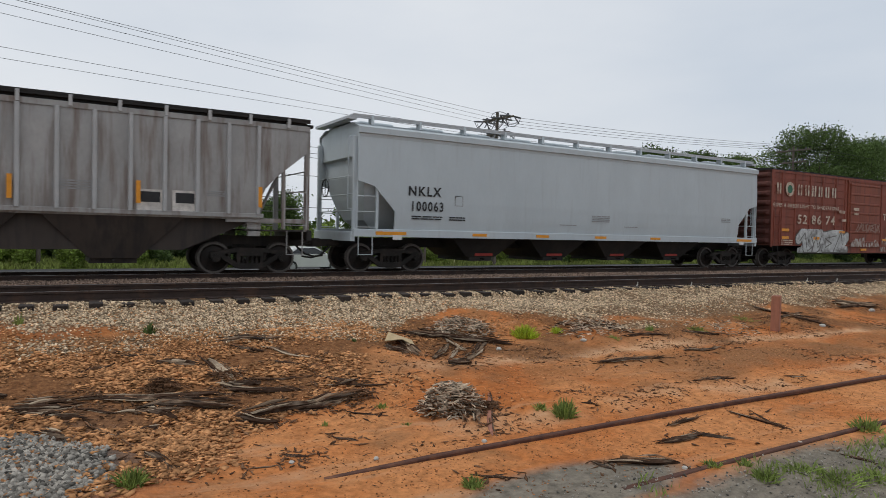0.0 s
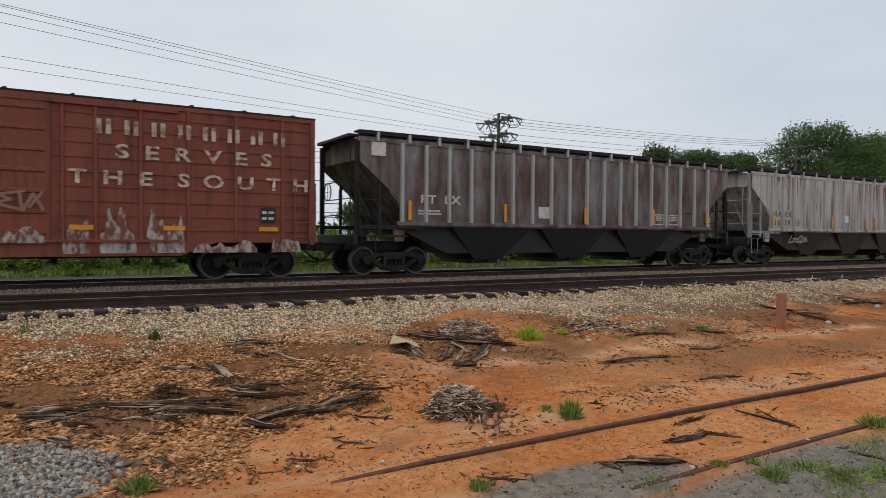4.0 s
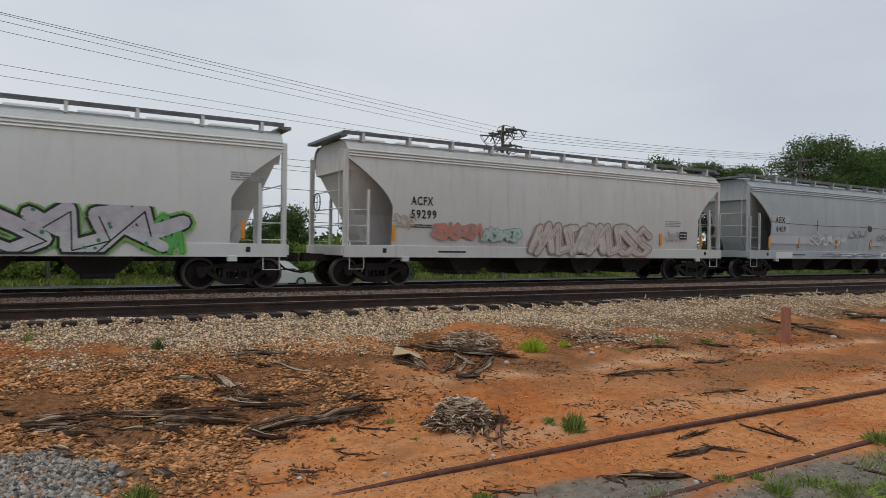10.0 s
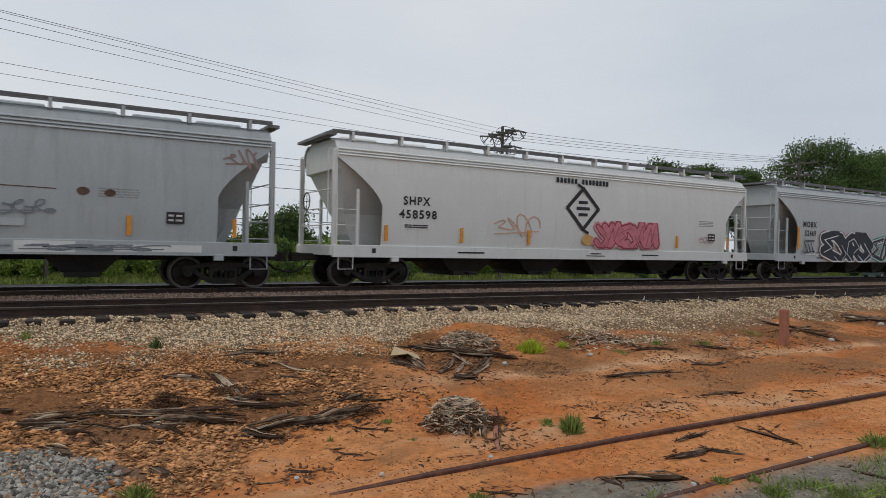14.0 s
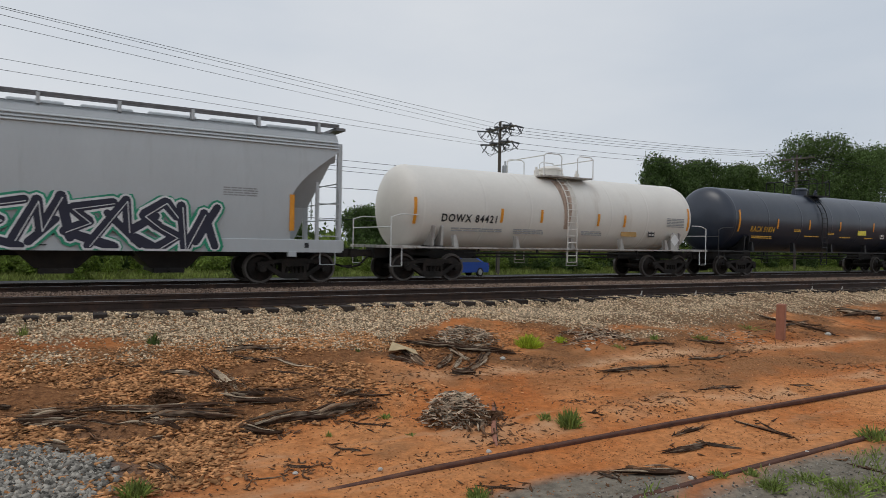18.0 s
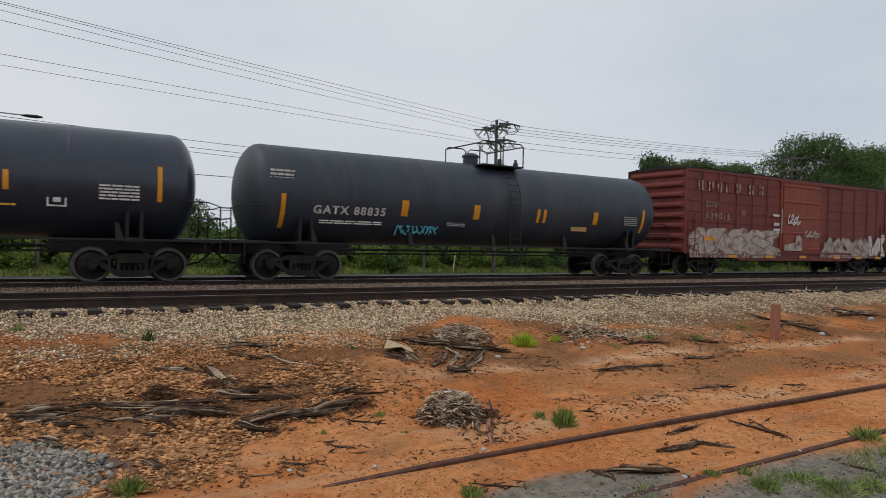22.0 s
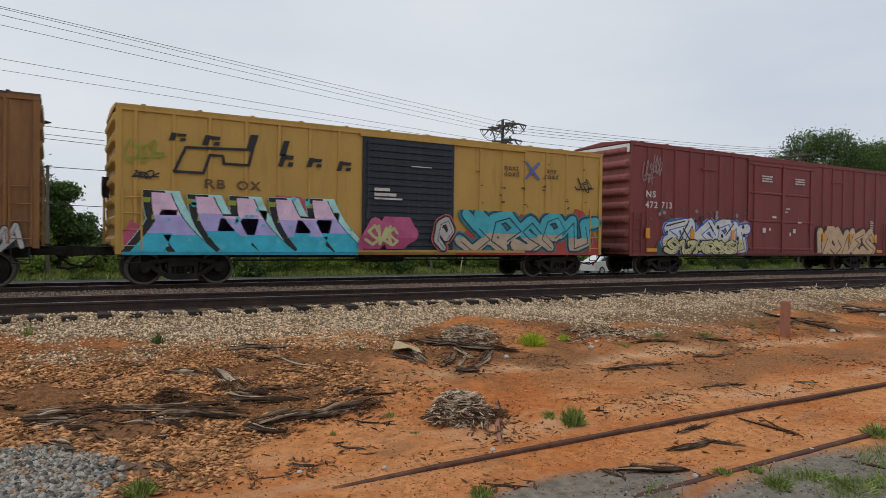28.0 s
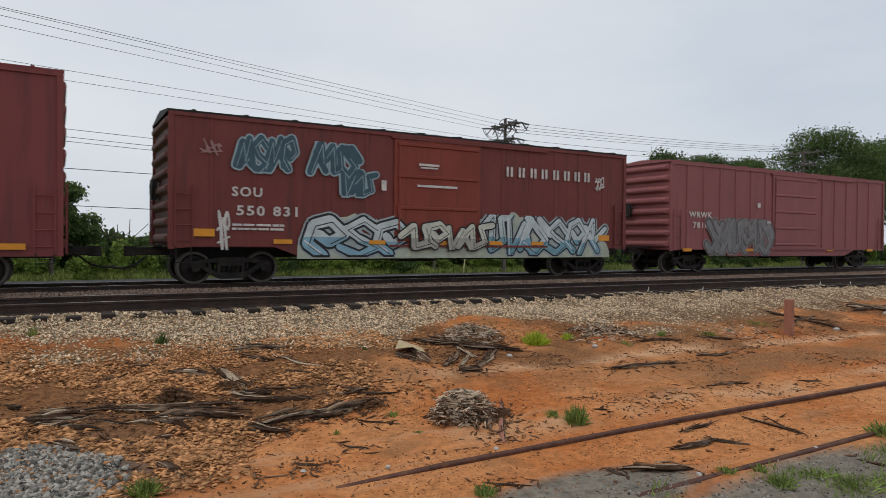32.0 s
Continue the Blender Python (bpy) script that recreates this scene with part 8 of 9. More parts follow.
LANE_R, LANE_L = 40.0, 43.5
ROADCARS = [
    (road_car("white compact car driving on the road", ("white_car_paint", (0.7, 0.7, 0.69))), LANE_R, 22.0, 0.0, 14.28),
    (road_car("white minivan driving on the road", ("white_car_paint", (0.7, 0.7, 0.69)), True), LANE_R, 23.2, 9.5, 0.0),
    (road_car("dark grey-green sedan driving on the road", ("grey_green_car_paint", (0.09, 0.12, 0.125))), LANE_R, 22.2, 11.0, 16.4),
    (road_car("bright blue sedan driving on the road", ("blue_car_paint", (0.03, 0.08, 0.36))), LANE_L, -21.0, 18.0, 27.6),
    (road_car("white sedan driving on the road", ("white_car_paint", (0.7, 0.7, 0.69))), LANE_R, 19.6, 27.5, 29.6),
]


# ---------- loose things on the near ground ----------
def ground_n(x, y):
    return float(ground_height(np.array([x]), np.array([y]))[0])


LOGS = []


def log(label, a, b, r, mat, seed):
    """A weathered piece of wood lying between two places on the ground."""
    rnd = random.Random(seed * 7 + 1)
    ax, ay, bx, by = *a, *b
    r *= 1.4 if ay > 6.6 else 1.1
    LOGS.append((ax, ay, bx, by, r))
    za, zb = ground_n(ax, ay) + r * 0.55, ground_n(bx, by) + r * 0.55
    p, q = Vector((0, 0, 0)), Vector((bx - ax, by - ay, zb - za))
    L = q.length
    d = q.normalized()
    u = Vector((-d.y, d.x, 0)).normalized()
    w = d.cross(u) * -1
    if w.z < 0:
        w = -w
    flat = rnd.uniform(0.5, 0.8)
    ph, bend = rnd.uniform(0, 6), min(0.03, L * 0.02)

    def sliver(t0, t1, off, up_, rr, sides):
        """One split length of the wood, with ragged ends."""
        n = max(3, int(L * (t1 - t0) / 0.14))
        rings = []
        form = [rnd.uniform(0.7, 1.3) for _ in range(sides)]
        for i in range(n + 1):
            t = t0 + (t1 - t0) * i / n
            c = p.lerp(q, t)
            c.z = ground_n(ax + (bx - ax) * t, ay + (by - ay) * t) + rr * 0.35 + up_ - za
            c += u * (off + math.sin(t * 4 + ph) * bend)
            k = rr * (1 - 0.25 * abs(2 * t - 1)) * rnd.uniform(0.88, 1.12) * (rnd.uniform(0.25, 0.6) if i in (0, n) else 1)
            rings.append([c + u * math.cos(a_ * 6.2832 / sides) * k * f_ * 1.1 + w * math.sin(a_ * 6.2832 / sides) * k * f_ * flat + d * (rnd.uniform(-0.12, 0.12) * L * (1 if i in (0, n) else 0.12)) for a_, f_ in enumerate(form)])
        return MB().loft(rings)

    ob = thing("wood_piece", label if len(label.split()) > 3 else label + " lying on red clay", "dead wood", pose(ax, ay, za), "scattered dead wood")
    part("wood", sliver(0.0, 1.0, 0.0, 0.0, r, 7), m_palewood if label.startswith("pale") else mat, ob)
    for k in range(11 if r > 0.045 else 8 if r > 0.03 else 4 if r > 0.02 else 2):
        t0 = rnd.uniform(-0.12, 0.55)
        part("split_sliver", sliver(t0, min(1.12, t0 + rnd.uniform(0.25, 0.7)), rnd.uniform(-1.7, 1.7) * r, rnd.uniform(0.0, 0.9) * r, r * rnd.uniform(0.15, 0.45), 5), (m_deadwood, m_darkwood, m_palewood, m_darkwood)[(k + seed) % 4], ob)
    if L > 0.5:
        sp = MB()
        for _ in range(int(4 + L * 5)):
            t = rnd.random()
            c = p.lerp(q, t)
            c.z = ground_n(ax + (bx - ax) * t, ay + (by - ay) * t) + r * rnd.uniform(0.1, 1.2) - za
            e = c + d * rnd.uniform(0.08, 0.3) + u * rnd.uniform(-1, 1) * (0.06 + r * 1.3)
            sp.rod(c + u * rnd.uniform(-1, 1) * r, e, rnd.uniform(0.006, 0.016), 4, 0.003)
        tagged(part("splinter", sp, m_chip, ob), kind="stuff")
    return ob


def twig_heap(label, at, rad, rise, n, mat, seed):
    label = label if len(label.split()) > 3 else label + " lying on clay"
    rnd = random.Random(seed)
    x, y = at
    z = ground_n(x, y)
    ob = thing("twig_heap", label, "twig heap", pose(x, y, z))
    grey, brown = MB(), MB()
    for _ in range(n):
        a, q = rnd.uniform(0, 6.28), rnd.random() ** 0.6 * rnd.choice((1.0, 1.0, 1.0, 1.25))
        mb = brown if rnd.random() < 0.12 + 0.75 * max(0.0, q - 0.55) else grey
        cx, cy = rad * q * math.cos(a), rad * 0.7 * q * math.sin(a)
        cz = ground_n(x + cx, y + cy) - z + 1.1 * rise * max(0.0, 1 - q ** 3) * rnd.random() ** 0.5 + 0.01
        L, b = rnd.uniform(0.07, 0.22), rnd.uniform(0, 6.28)
        dz = rnd.uniform(-0.35, 0.35) * L
        dx, dy = math.cos(b) * L, math.sin(b) * L
        r = rnd.uniform(0.005, 0.011)
        mid = (cx + rnd.uniform(-0.015, 0.015), cy + rnd.uniform(-0.015, 0.015), cz + rnd.uniform(0, 0.015))
        mb.rod((cx - dx / 2, cy - dy / 2, cz - dz / 2), mid, r, 4).rod(mid, (cx + dx / 2, cy + dy / 2, cz + dz / 2), r * 0.9, 4)
    tagged(part("twig", grey, mat, ob), kind="stuff")
    tagged(part("twig", brown, m_chip, ob), kind="stuff")
    return ob


def tuft(label, at, rad, h, n, mat, seed):
    rs = np.random.RandomState(seed + 400)
    x, y = at
    z = ground_n(x, y)
    q, a = rs.rand(n) ** 0.7, rs.uniform(0, 6.28, n)
    px, py = rad * 0.75 * q * np.cos(a), rad * 0.75 * q * np.sin(a)
    hh = h * rs.uniform(0.3, 1.0, n) * (1 - 0.55 * q * q)
    lx, ly = px * 0.5 + rs.normal(size=n) * rad * 0.25, py * 0.5 + rs.normal(size=n) * rad * 0.25
    t, w = rs.uniform(0, 6.28, n), rs.uniform(0.004, 0.010, n) + h * 0.012
    c, s = np.cos(t) * w, np.sin(t) * w
    zz = ground_height(x + px, y + py) - z - 0.01
    v = np.stack([np.stack([px - c, py - s, zz], 1), np.stack([px + c, py + s, zz], 1), np.stack([px + lx * 0.4 + c * 0.8, py + ly * 0.4 + s * 0.8, zz + hh * 0.6], 1),
                  np.stack([px + lx, py + ly, zz + hh], 1), np.stack([px + lx * 0.4 - c * 0.8, py + ly * 0.4 - s * 0.8, zz + hh * 0.6], 1)], 1).reshape(-1, 3)
    i = np.arange(n)[:, None] * 5
    me = bpy.data.meshes.new("leaf_blade")
    me.from_pydata(v.tolist(), [], np.concatenate([i, i + 1, i + 2, i + 3, i + 4], 1).tolist())
    me.materials.append(mat)
    ob = thing("weed", label if len(label.split()) > 3 else label + " growing in the clay", "weed", pose(x, y, z), "weeds and grass tufts")
    tagged(part("leaf_blade", me, mat, ob), kind="stuff")
    return ob


def litter(label, at, s):
    rnd = random.Random(int(at[0] * 100))
    ob = thing("litter", label if len(label.split()) > 3 else label + " lying on the clay", "litter", pose(at[0], at[1], ground_n(*at), 0, 0, rnd.uniform(0, 90)), "pale scraps")
    mb = MB().loft([[(s * k * math.cos(a * 1.047) * rnd.uniform(0.7, 1.2), s * k * math.sin(a * 1.047) * rnd.uniform(0.7, 1.2), z) for a in range(6)] for k, z in ((1, 0.0), (1.05, s * 0.5), (0.6, s * 0.95))])
    part("scrap", mb, m_litter, ob)
    return ob


def scatter(name, label, x, y, size, mat, seed, lift=0.3, flat=(0.55, 0.95), cat="gravel", long=1.0):
    """Many small angular stones or chips as one object."""
    rs = np.random.RandomState(seed)
    n = len(x)
    base = np.array([(1, 0, 0), (-1, 0, 0), (0, 1, 0), (0, -1, 0), (0, 0, 1), (0, 0, -1)], float)
    v = base[None] * (1 + rs.uniform(-0.35, 0.35, (n, 6, 1))) + rs.uniform(-0.28, 0.28, (n, 6, 3))
    v[:, :, 0] *= long
    s = size if np.ndim(size) else np.full(n, size)
    v *= s[:, None, None] * np.stack([np.ones(n), rs.uniform(0.6, 1.0, n), rs.uniform(*flat, n)], 1)[:, None, :]
    a, b = rs.uniform(0, 6.28, n), rs.uniform(-0.4, 0.4, n)
    ca, sa, cb, sb = np.cos(a), np.sin(a), np.cos(b), np.sin(b)
    X, Y, Z = v[:, :, 0], v[:, :, 1], v[:, :, 2]
    X, Z = X * cb[:, None] - Z * sb[:, None], X * sb[:, None] + Z * cb[:, None]
    X, Y = X * ca[:, None] - Y * sa[:, None], X * sa[:, None] + Y * ca[:, None]
    z = ground_height(x, y) + s * lift
    P = np.stack([X + x[:, None], Y + y[:, None], Z + z[:, None]], -1).reshape(-1, 3)
    tri = np.array([(0, 2, 4), (2, 1, 4), (1, 3, 4), (3, 0, 4), (2, 0, 5), (1, 2, 5), (3, 1, 5), (0, 3, 5)])
    F = (np.arange(n)[:, None, None] * 6 + tri[None]).reshape(-1, 3)
    me = bpy.data.meshes.new(name)
    me.vertices.add(len(P))
    me.vertices.foreach_set("co", P.reshape(-1))
    me.loops.add(F.size)
    me.loops.foreach_set("vertex_index", F.reshape(-1).astype(np.int32))
    me.polygons.add(len(F))
    me.polygons.foreach_set("loop_start", np.arange(0, F.size, 3, dtype=np.int32))
    me.update(calc_edges=True)
    me.validate()
    me.materials.append(mat)
    return tagged(new(name, me), label, cat, kind="stuff")


MARKER_X = []
log("thin dark stick on clay", (0.98, 10.66), (1.41, 10.41), 0.021, m_darkwood, 0)
log("weathered stick on clay", (0.37, 10.06), (0.87, 10.49), 0.024, m_darkwood, 1)
log("dark rotten log piece", (1.41, 10.15), (1.92, 9.90), 0.045, m_darkwood, 2)
log("pale splintered branch", (2.06, 10.03), (2.23, 9.07), 0.036, m_deadwood, 3)
log("pale splintered branch", (2.19, 9.90), (2.35, 9.09), 0.020, m_deadwood, 4)
log("pale splintered branch", (2.06, 9.69), (2.07, 9.02), 0.020, m_deadwood, 5)
log("weathered plank with pale top", (2.44, 10.89), (3.37, 10.81), 0.042, m_deadwood, 6)
log("pale dry stick", (2.95, 10.40), (3.58, 9.61), 0.022, m_deadwood, 7)
log("dark half-buried log", (2.05, 8.93), (2.94, 8.44), 0.041, m_darkwood, 8)
log("greyed wood sliver", (0.37, 8.99), (0.90, 8.96), 0.028, m_deadwood, 9)
log("dark rotten log", (0.71, 9.01), (1.95, 8.60), 0.032, m_darkwood, 10)
log("brown weathered log", (1.06, 8.58), (1.95, 8.29), 0.048, m_deadwood, 11)
log("grey weathered log", (-0.30, 8.70), (0.31, 8.81), 0.049, m_darkwood, 12)
log("pale wood sliver", (0.72, 8.43), (1.06, 8.52), 0.020, m_deadwood, 13)
log("thick dark rotten log", (2.16, 7.84), (2.92, 7.94), 0.070, m_darkwood, 14)
log("thick greyed log end", (2.87, 7.91), (3.60, 7.96), 0.055, m_deadwood, 15)
log("dark bark strip", (1.85, 7.76), (2.17, 7.74), 0.026, m_darkwood, 16)
log("dark forked stick", (3.34, 8.86), (3.78, 8.29), 0.024, m_darkwood, 17)
log("dark forked stick", (3.44, 8.52), (4.10, 8.23), 0.024, m_darkwood, 18)
log("grey wood fragment", (3.51, 8.48), (3.77, 8.49), 0.032, m_deadwood, 19)
log("thin straight stick", (0.39, 8.24), (0.70, 7.47), 0.015, m_deadwood, 20)
log("grey wood chunk on gravel", (-0.03, 7.89), (0.22, 7.66), 0.041, m_deadwood, 21)
log("brown wood chunk", (0.87, 7.00), (1.01, 6.65), 0.025, m_darkwood, 22)
log("dark bark chip", (2.11, 6.56), (2.30, 6.38), 0.026, m_darkwood, 23)
log("long dark plank beside the twig heap", (5.8, 10.74), (7.39, 9.8), 0.058, m_darkwood, 24)
log("long dark plank beside the twig heap", (5.85, 10.56), (6.80, 10.40), 0.037, m_darkwood, 25)
log("pale forked branch", (6.36, 10.40), (6.31, 9.60), 0.025, m_deadwood, 26)
log("grey branch stub", (5.99, 9.05), (7.04, 9.95), 0.040, m_deadwood, 27)
log("dark wood chunk", (5.64, 9.08), (5.97, 8.91), 0.055, m_darkwood, 28)
log("grey slab of wood", (5.34, 10.22), (5.31, 9.51), 0.048, m_deadwood, 29)
log("pale stick", (5.79, 9.26), (6.36, 9.86), 0.024, m_deadwood, 30)
log("grey stake under the twig pile", (4.69, 7.16), (4.41, 6.65), 0.021, m_deadwood, 31)
log("grey stake under the twig pile", (4.87, 7.11), (4.51, 6.51), 0.025, m_deadwood, 32)
log("long red-brown stake leaning from the twig pile", (5.19, 7.33), (4.43, 6.09), 0.021, m_post, 33)
log("dark long stick on clay", (8.17, 8.23), (9.51, 8.02), 0.030, m_darkwood, 34)
log("brown bark slab", (5.91, 4.99), (6.62, 4.97), 0.039, m_darkwood, 35)
log("brown bark slab", (6.59, 5.06), (6.83, 4.71), 0.026, m_deadwood, 36)
log("dark broken branch", (7.79, 5.38), (7.81, 4.70), 0.025, m_darkwood, 37)
log("dark broken branch", (7.82, 5.20), (7.89, 4.75), 0.021, m_darkwood, 38)
log("dark broken branch", (8.06, 5.28), (7.87, 4.84), 0.015, m_darkwood, 39)
log("dark wood slab half in grit", (4.98, 4.80), (5.52, 4.47), 0.058, m_darkwood, 40)
log("dark wood sliver", (4.81, 4.90), (4.87, 4.65), 0.020, m_deadwood, 41)
log("dark stick", (6.52, 5.37), (7.10, 5.42), 0.024, m_darkwood, 42)
log("dark sticks at the grit edge", (3.53, 5.17), (3.87, 4.90), 0.013, m_darkwood, 43)
log("short upright splinter", (3.72, 4.92), (3.82, 4.97), 0.013, m_darkwood, 44)
log("dark stick at the grit edge", (3.52, 5.05), (3.82, 5.06), 0.013, m_darkwood, 45)
log("old dark wood heap piece", (20.14, 10.66), (20.94, 9.93), 0.083, m_darkwood, 46)
log("old dark wood heap piece", (19.84, 10.34), (21.10, 10.11), 0.066, m_deadwood, 47)
log("thin stick on the slope", (15.90, 10.40), (16.94, 9.51), 0.036, m_darkwood, 48)
log("thin stick on the slope", (16.38, 9.85), (16.32, 8.75), 0.035, m_darkwood, 49)
log("thin stick on the slope", (15.64, 9.77), (17.07, 9.89), 0.029, m_deadwood, 50)
log("thin stick on the slope", (9.21, 10.43), (10.33, 9.85), 0.029, m_darkwood, 51)
log("thin stick on the slope", (10.32, 10.34), (10.26, 9.40), 0.024, m_darkwood, 52)
log("thin stick on the slope", (9.16, 10.03), (10.36, 10.12), 0.023, m_deadwood, 53)
log("straw-pale streak of wood", (10.35, 8.17), (11.28, 8.06), 0.027, m_deadwood, 54)
log("thin twig", (10.57, 6.38), (10.93, 6.21), 0.019, m_darkwood, 55)
log("dark wood chip", (-0.50, 9.37), (-0.38, 9.42), 0.034, m_darkwood, 56)
log("dark twig", (6.11, 6.45), (6.27, 6.38), 0.015, m_darkwood, 57)
log("thin twig", (8.81, 6.79), (9.75, 6.75), 0.018, m_darkwood, 58)
log("thin twig", (3.21, 7.56), (3.51, 7.22), 0.014, m_darkwood, 59)
log("curled bark", (2.75, 6.79), (2.92, 6.56), 0.015, m_darkwood, 60)
log("dark half-buried log", (2.42, 9.06), (3.01, 8.90), 0.020, m_darkwood, 61)
log("dark twig", (1.49, 8.79), (1.85, 8.83), 0.015, m_darkwood, 62)
log("dark rotten log piece", (-0.14, 8.48), (0.18, 8.47), 0.028, m_darkwood, 63)
log("grey wood chunk", (0.35, 8.55), (0.72, 8.40), 0.020, m_darkwood, 64)
log("dark chip", (0.92, 7.84), (1.12, 7.89), 0.025, m_darkwood, 65)
log("dark stick by the rail", (7.37, 3.78), (7.39, 3.44), 0.018, m_darkwood, 66)
log("thin grey stick", (1.63, 6.26), (2.01, 6.26), 0.008, m_deadwood, 67)
log("dark rotten plank in the wood pile", (-0.26, 8.82), (0.28, 9.00), 0.043, m_darkwood, 68)
log("grey split board in the wood pile", (-0.16, 9.12), (0.37, 9.05), 0.027, m_deadwood, 69)
log("dark rotten bark slab", (-0.23, 8.60), (0.04, 8.69), 0.044, m_darkwood, 70)
log("dark rotten branch", (0.10, 8.43), (0.40, 8.28), 0.031, m_darkwood, 71)
log("dark log under the pile", (0.46, 9.03), (1.28, 8.73), 0.035, m_darkwood, 72)
log("brown split log", (1.27, 8.64), (1.97, 8.43), 0.042, m_darkwood, 73)
log("grey splintered board", (0.92, 8.34), (1.41, 8.30), 0.027, m_deadwood, 74)
log("dark broken wood", (1.05, 8.40), (1.31, 8.04), 0.033, m_darkwood, 75)
log("dark thick log end", (1.98, 7.90), (2.35, 7.55), 0.047, m_darkwood, 76)
log("dark broken wood", (2.57, 7.81), (3.07, 7.79), 0.042, m_darkwood, 77)
log("pale splintered wood", (2.90, 7.93), (3.39, 7.89), 0.033, m_deadwood, 78)
log("pale splinter by the log", (3.15, 7.79), (3.38, 7.94), 0.022, m_deadwood, 79)
log("grey splintered wood", (3.40, 7.93), (3.72, 8.16), 0.026, m_deadwood, 80)
log("dark rotten log piece", (2.10, 9.00), (2.54, 8.93), 0.046, m_darkwood, 81)
log("pale split board", (2.52, 10.84), (3.18, 10.88), 0.032, m_deadwood, 82)
log("dark old board", (2.55, 10.58), (2.89, 10.18), 0.035, m_darkwood, 83)
log("dark wood fragment", (2.93, 9.74), (3.37, 9.24), 0.021, m_darkwood, 84)
log("dark plank on the twig heap", (6.18, 10.82), (7.25, 10.11), 0.043, m_darkwood, 85)
log("grey plank on the twig heap", (6.72, 10.46), (7.35, 9.88), 0.037, m_deadwood, 86)
log("grey forked stub", (5.55, 9.32), (6.23, 10.07), 0.029, m_deadwood, 87)
log("dark wood chunk by the heap", (5.00, 10.11), (5.15, 9.57), 0.038, m_deadwood, 88)
log("brown bark on the slope", (9.87, 9.19), (10.95, 9.14), 0.028, m_darkwood, 89)
log("brown bark on the slope", (11.78, 9.38), (12.24, 8.89), 0.030, m_darkwood, 90)
twig_heap("heap of grey dry twigs on red clay", (4.51, 7.13), 0.44, 0.31, 800, m_twig, 1)
twig_heap("low heap of grey dry twigs beside planks", (6.9, 10.64), 0.66, 0.2, 560, m_twig, 2)
twig_heap("low scatter of dry twigs on the slope", (9.69, 9.94), 0.91, 0.1, 260, m_twig, 3)
twig_heap("small scatter of splintered wood", (3.53, 7.94), 0.26, 0.06, 90, m_chip, 4)
twig_heap("dark root clump with fibres", (1.31, 9.05), 0.21, 0.13, 140, m_chip, 5)
twig_heap("small scatter of dry twigs", (4.92, 6.95), 0.19, 0.07, 70, m_chip, 6)
twig_heap("scatter of wood splinters on the slope", (13.22, 9.46), 1.00, 0.10, 120, m_twig, 7)
twig_heap("splintered branch bundle", (2.12, 9.24), 0.19, 0.06, 60, m_chip, 8)
tuft("bright yellow-green weed clump", (8.02, 10.10), 0.25, 0.29, 460, m_weed, 1)
tuft("small bright weed", (8.83, 10.09), 0.14, 0.16, 120, m_weed, 2)
tuft("tall green grass tuft", (5.58, 6.19), 0.15, 0.28, 220, m_grass, 3)
tuft("sprawling green weed", (5.47, 6.51), 0.11, 0.10, 90, m_grass, 4)
tuft("small dark weed in ballast", (1.48, 11.63), 0.10, 0.24, 90, m_leaf, 5)
tuft("green grass tuft at the gravel", (0.65, 6.22), 0.15, 0.17, 200, m_grass, 6)
tuft("green grass tuft on grit", (3.37, 4.94), 0.11, 0.14, 140, m_grass, 7)
tuft("tall grass by the buried rail", (8.58, 4.12), 0.21, 0.21, 120, m_grass, 8)
tuft("grass patch on grey grit", (6.57, 3.71), 0.25, 0.11, 120, m_grass, 9)
tuft("grass patch on grey grit", (6.67, 3.44), 0.27, 0.14, 150, m_grass, 10)
tuft("grass patch on grey grit", (6.00, 3.77), 0.16, 0.13, 140, m_grass, 11)
tuft("small weed on the slope", (12.36, 9.48), 0.21, 0.15, 90, m_grass, 12)
tuft("small weed on the slope", (10.93, 9.56), 0.11, 0.19, 60, m_grass, 13)
tuft("thin weed on the slope", (14.63, 9.93), 0.28, 0.11, 60, m_grass, 14)
tuft("thin weed by logs", (3.68, 7.49), 0.09, 0.09, 60, m_grass, 15)
tuft("thin grass by the rail", (6.12, 4.08), 0.09, 0.09, 80, m_grass, 16)
tuft("pale roadside weed", (-0.34, 12.56), 0.09, 0.27, 40, m_drygrass, 17)
tuft("thin weed near ties", (0.65, 14.02), 0.05, 0.15, 24, m_drygrass, 18)
tuft("small weed", (9.51, 9.21), 0.14, 0.09, 50, m_grass, 19)
tuft("thin dry weed", (2.81, 7.21), 0.05, 0.08, 40, m_drygrass, 20)
tuft("thin weed", (3.68, 6.80), 0.07, 0.05, 50, m_grass, 21)
tuft("grass along the buried rail", (5.78, 4.20), 0.11, 0.09, 90, m_grass, 22)
tuft("grass patch on grey grit", (7.00, 3.27), 0.22, 0.12, 110, m_grass, 23)
tuft("thin green weed", (4.51, 10.31), 0.06, 0.10, 30, m_leaf, 24)
litter("white square of litter on the buried rail", (4.15, 5.89), 0.031)
litter("small white scrap", (7.01, 9.56), 0.051)
litter("small white stone", (8.87, 9.36), 0.054)
litter("white rock among dark wood", (20.21, 9.68), 0.080)
litter("pale stone on the slope", (16.16, 8.83), 0.068)
litter("white scrap on grit", (5.47, 4.29), 0.028)
litter("pale stone", (2.10, 6.27), 0.028)
litter("white fleck", (4.35, 5.70), 0.031)
litter("white fleck on grit", (7.29, 4.19), 0.032)
litter("pale stone", (2.88, 5.97), 0.028)
POST_AT, POST_W, POST_H = (14.58, 9.05), 0.13, 0.88
CARD_AT, CARD_S = (5.33, 10.22), 0.28
MARKER_X.append(14.45)
MARKER_X.append(16.68)
MARKER_X.append(22.45)
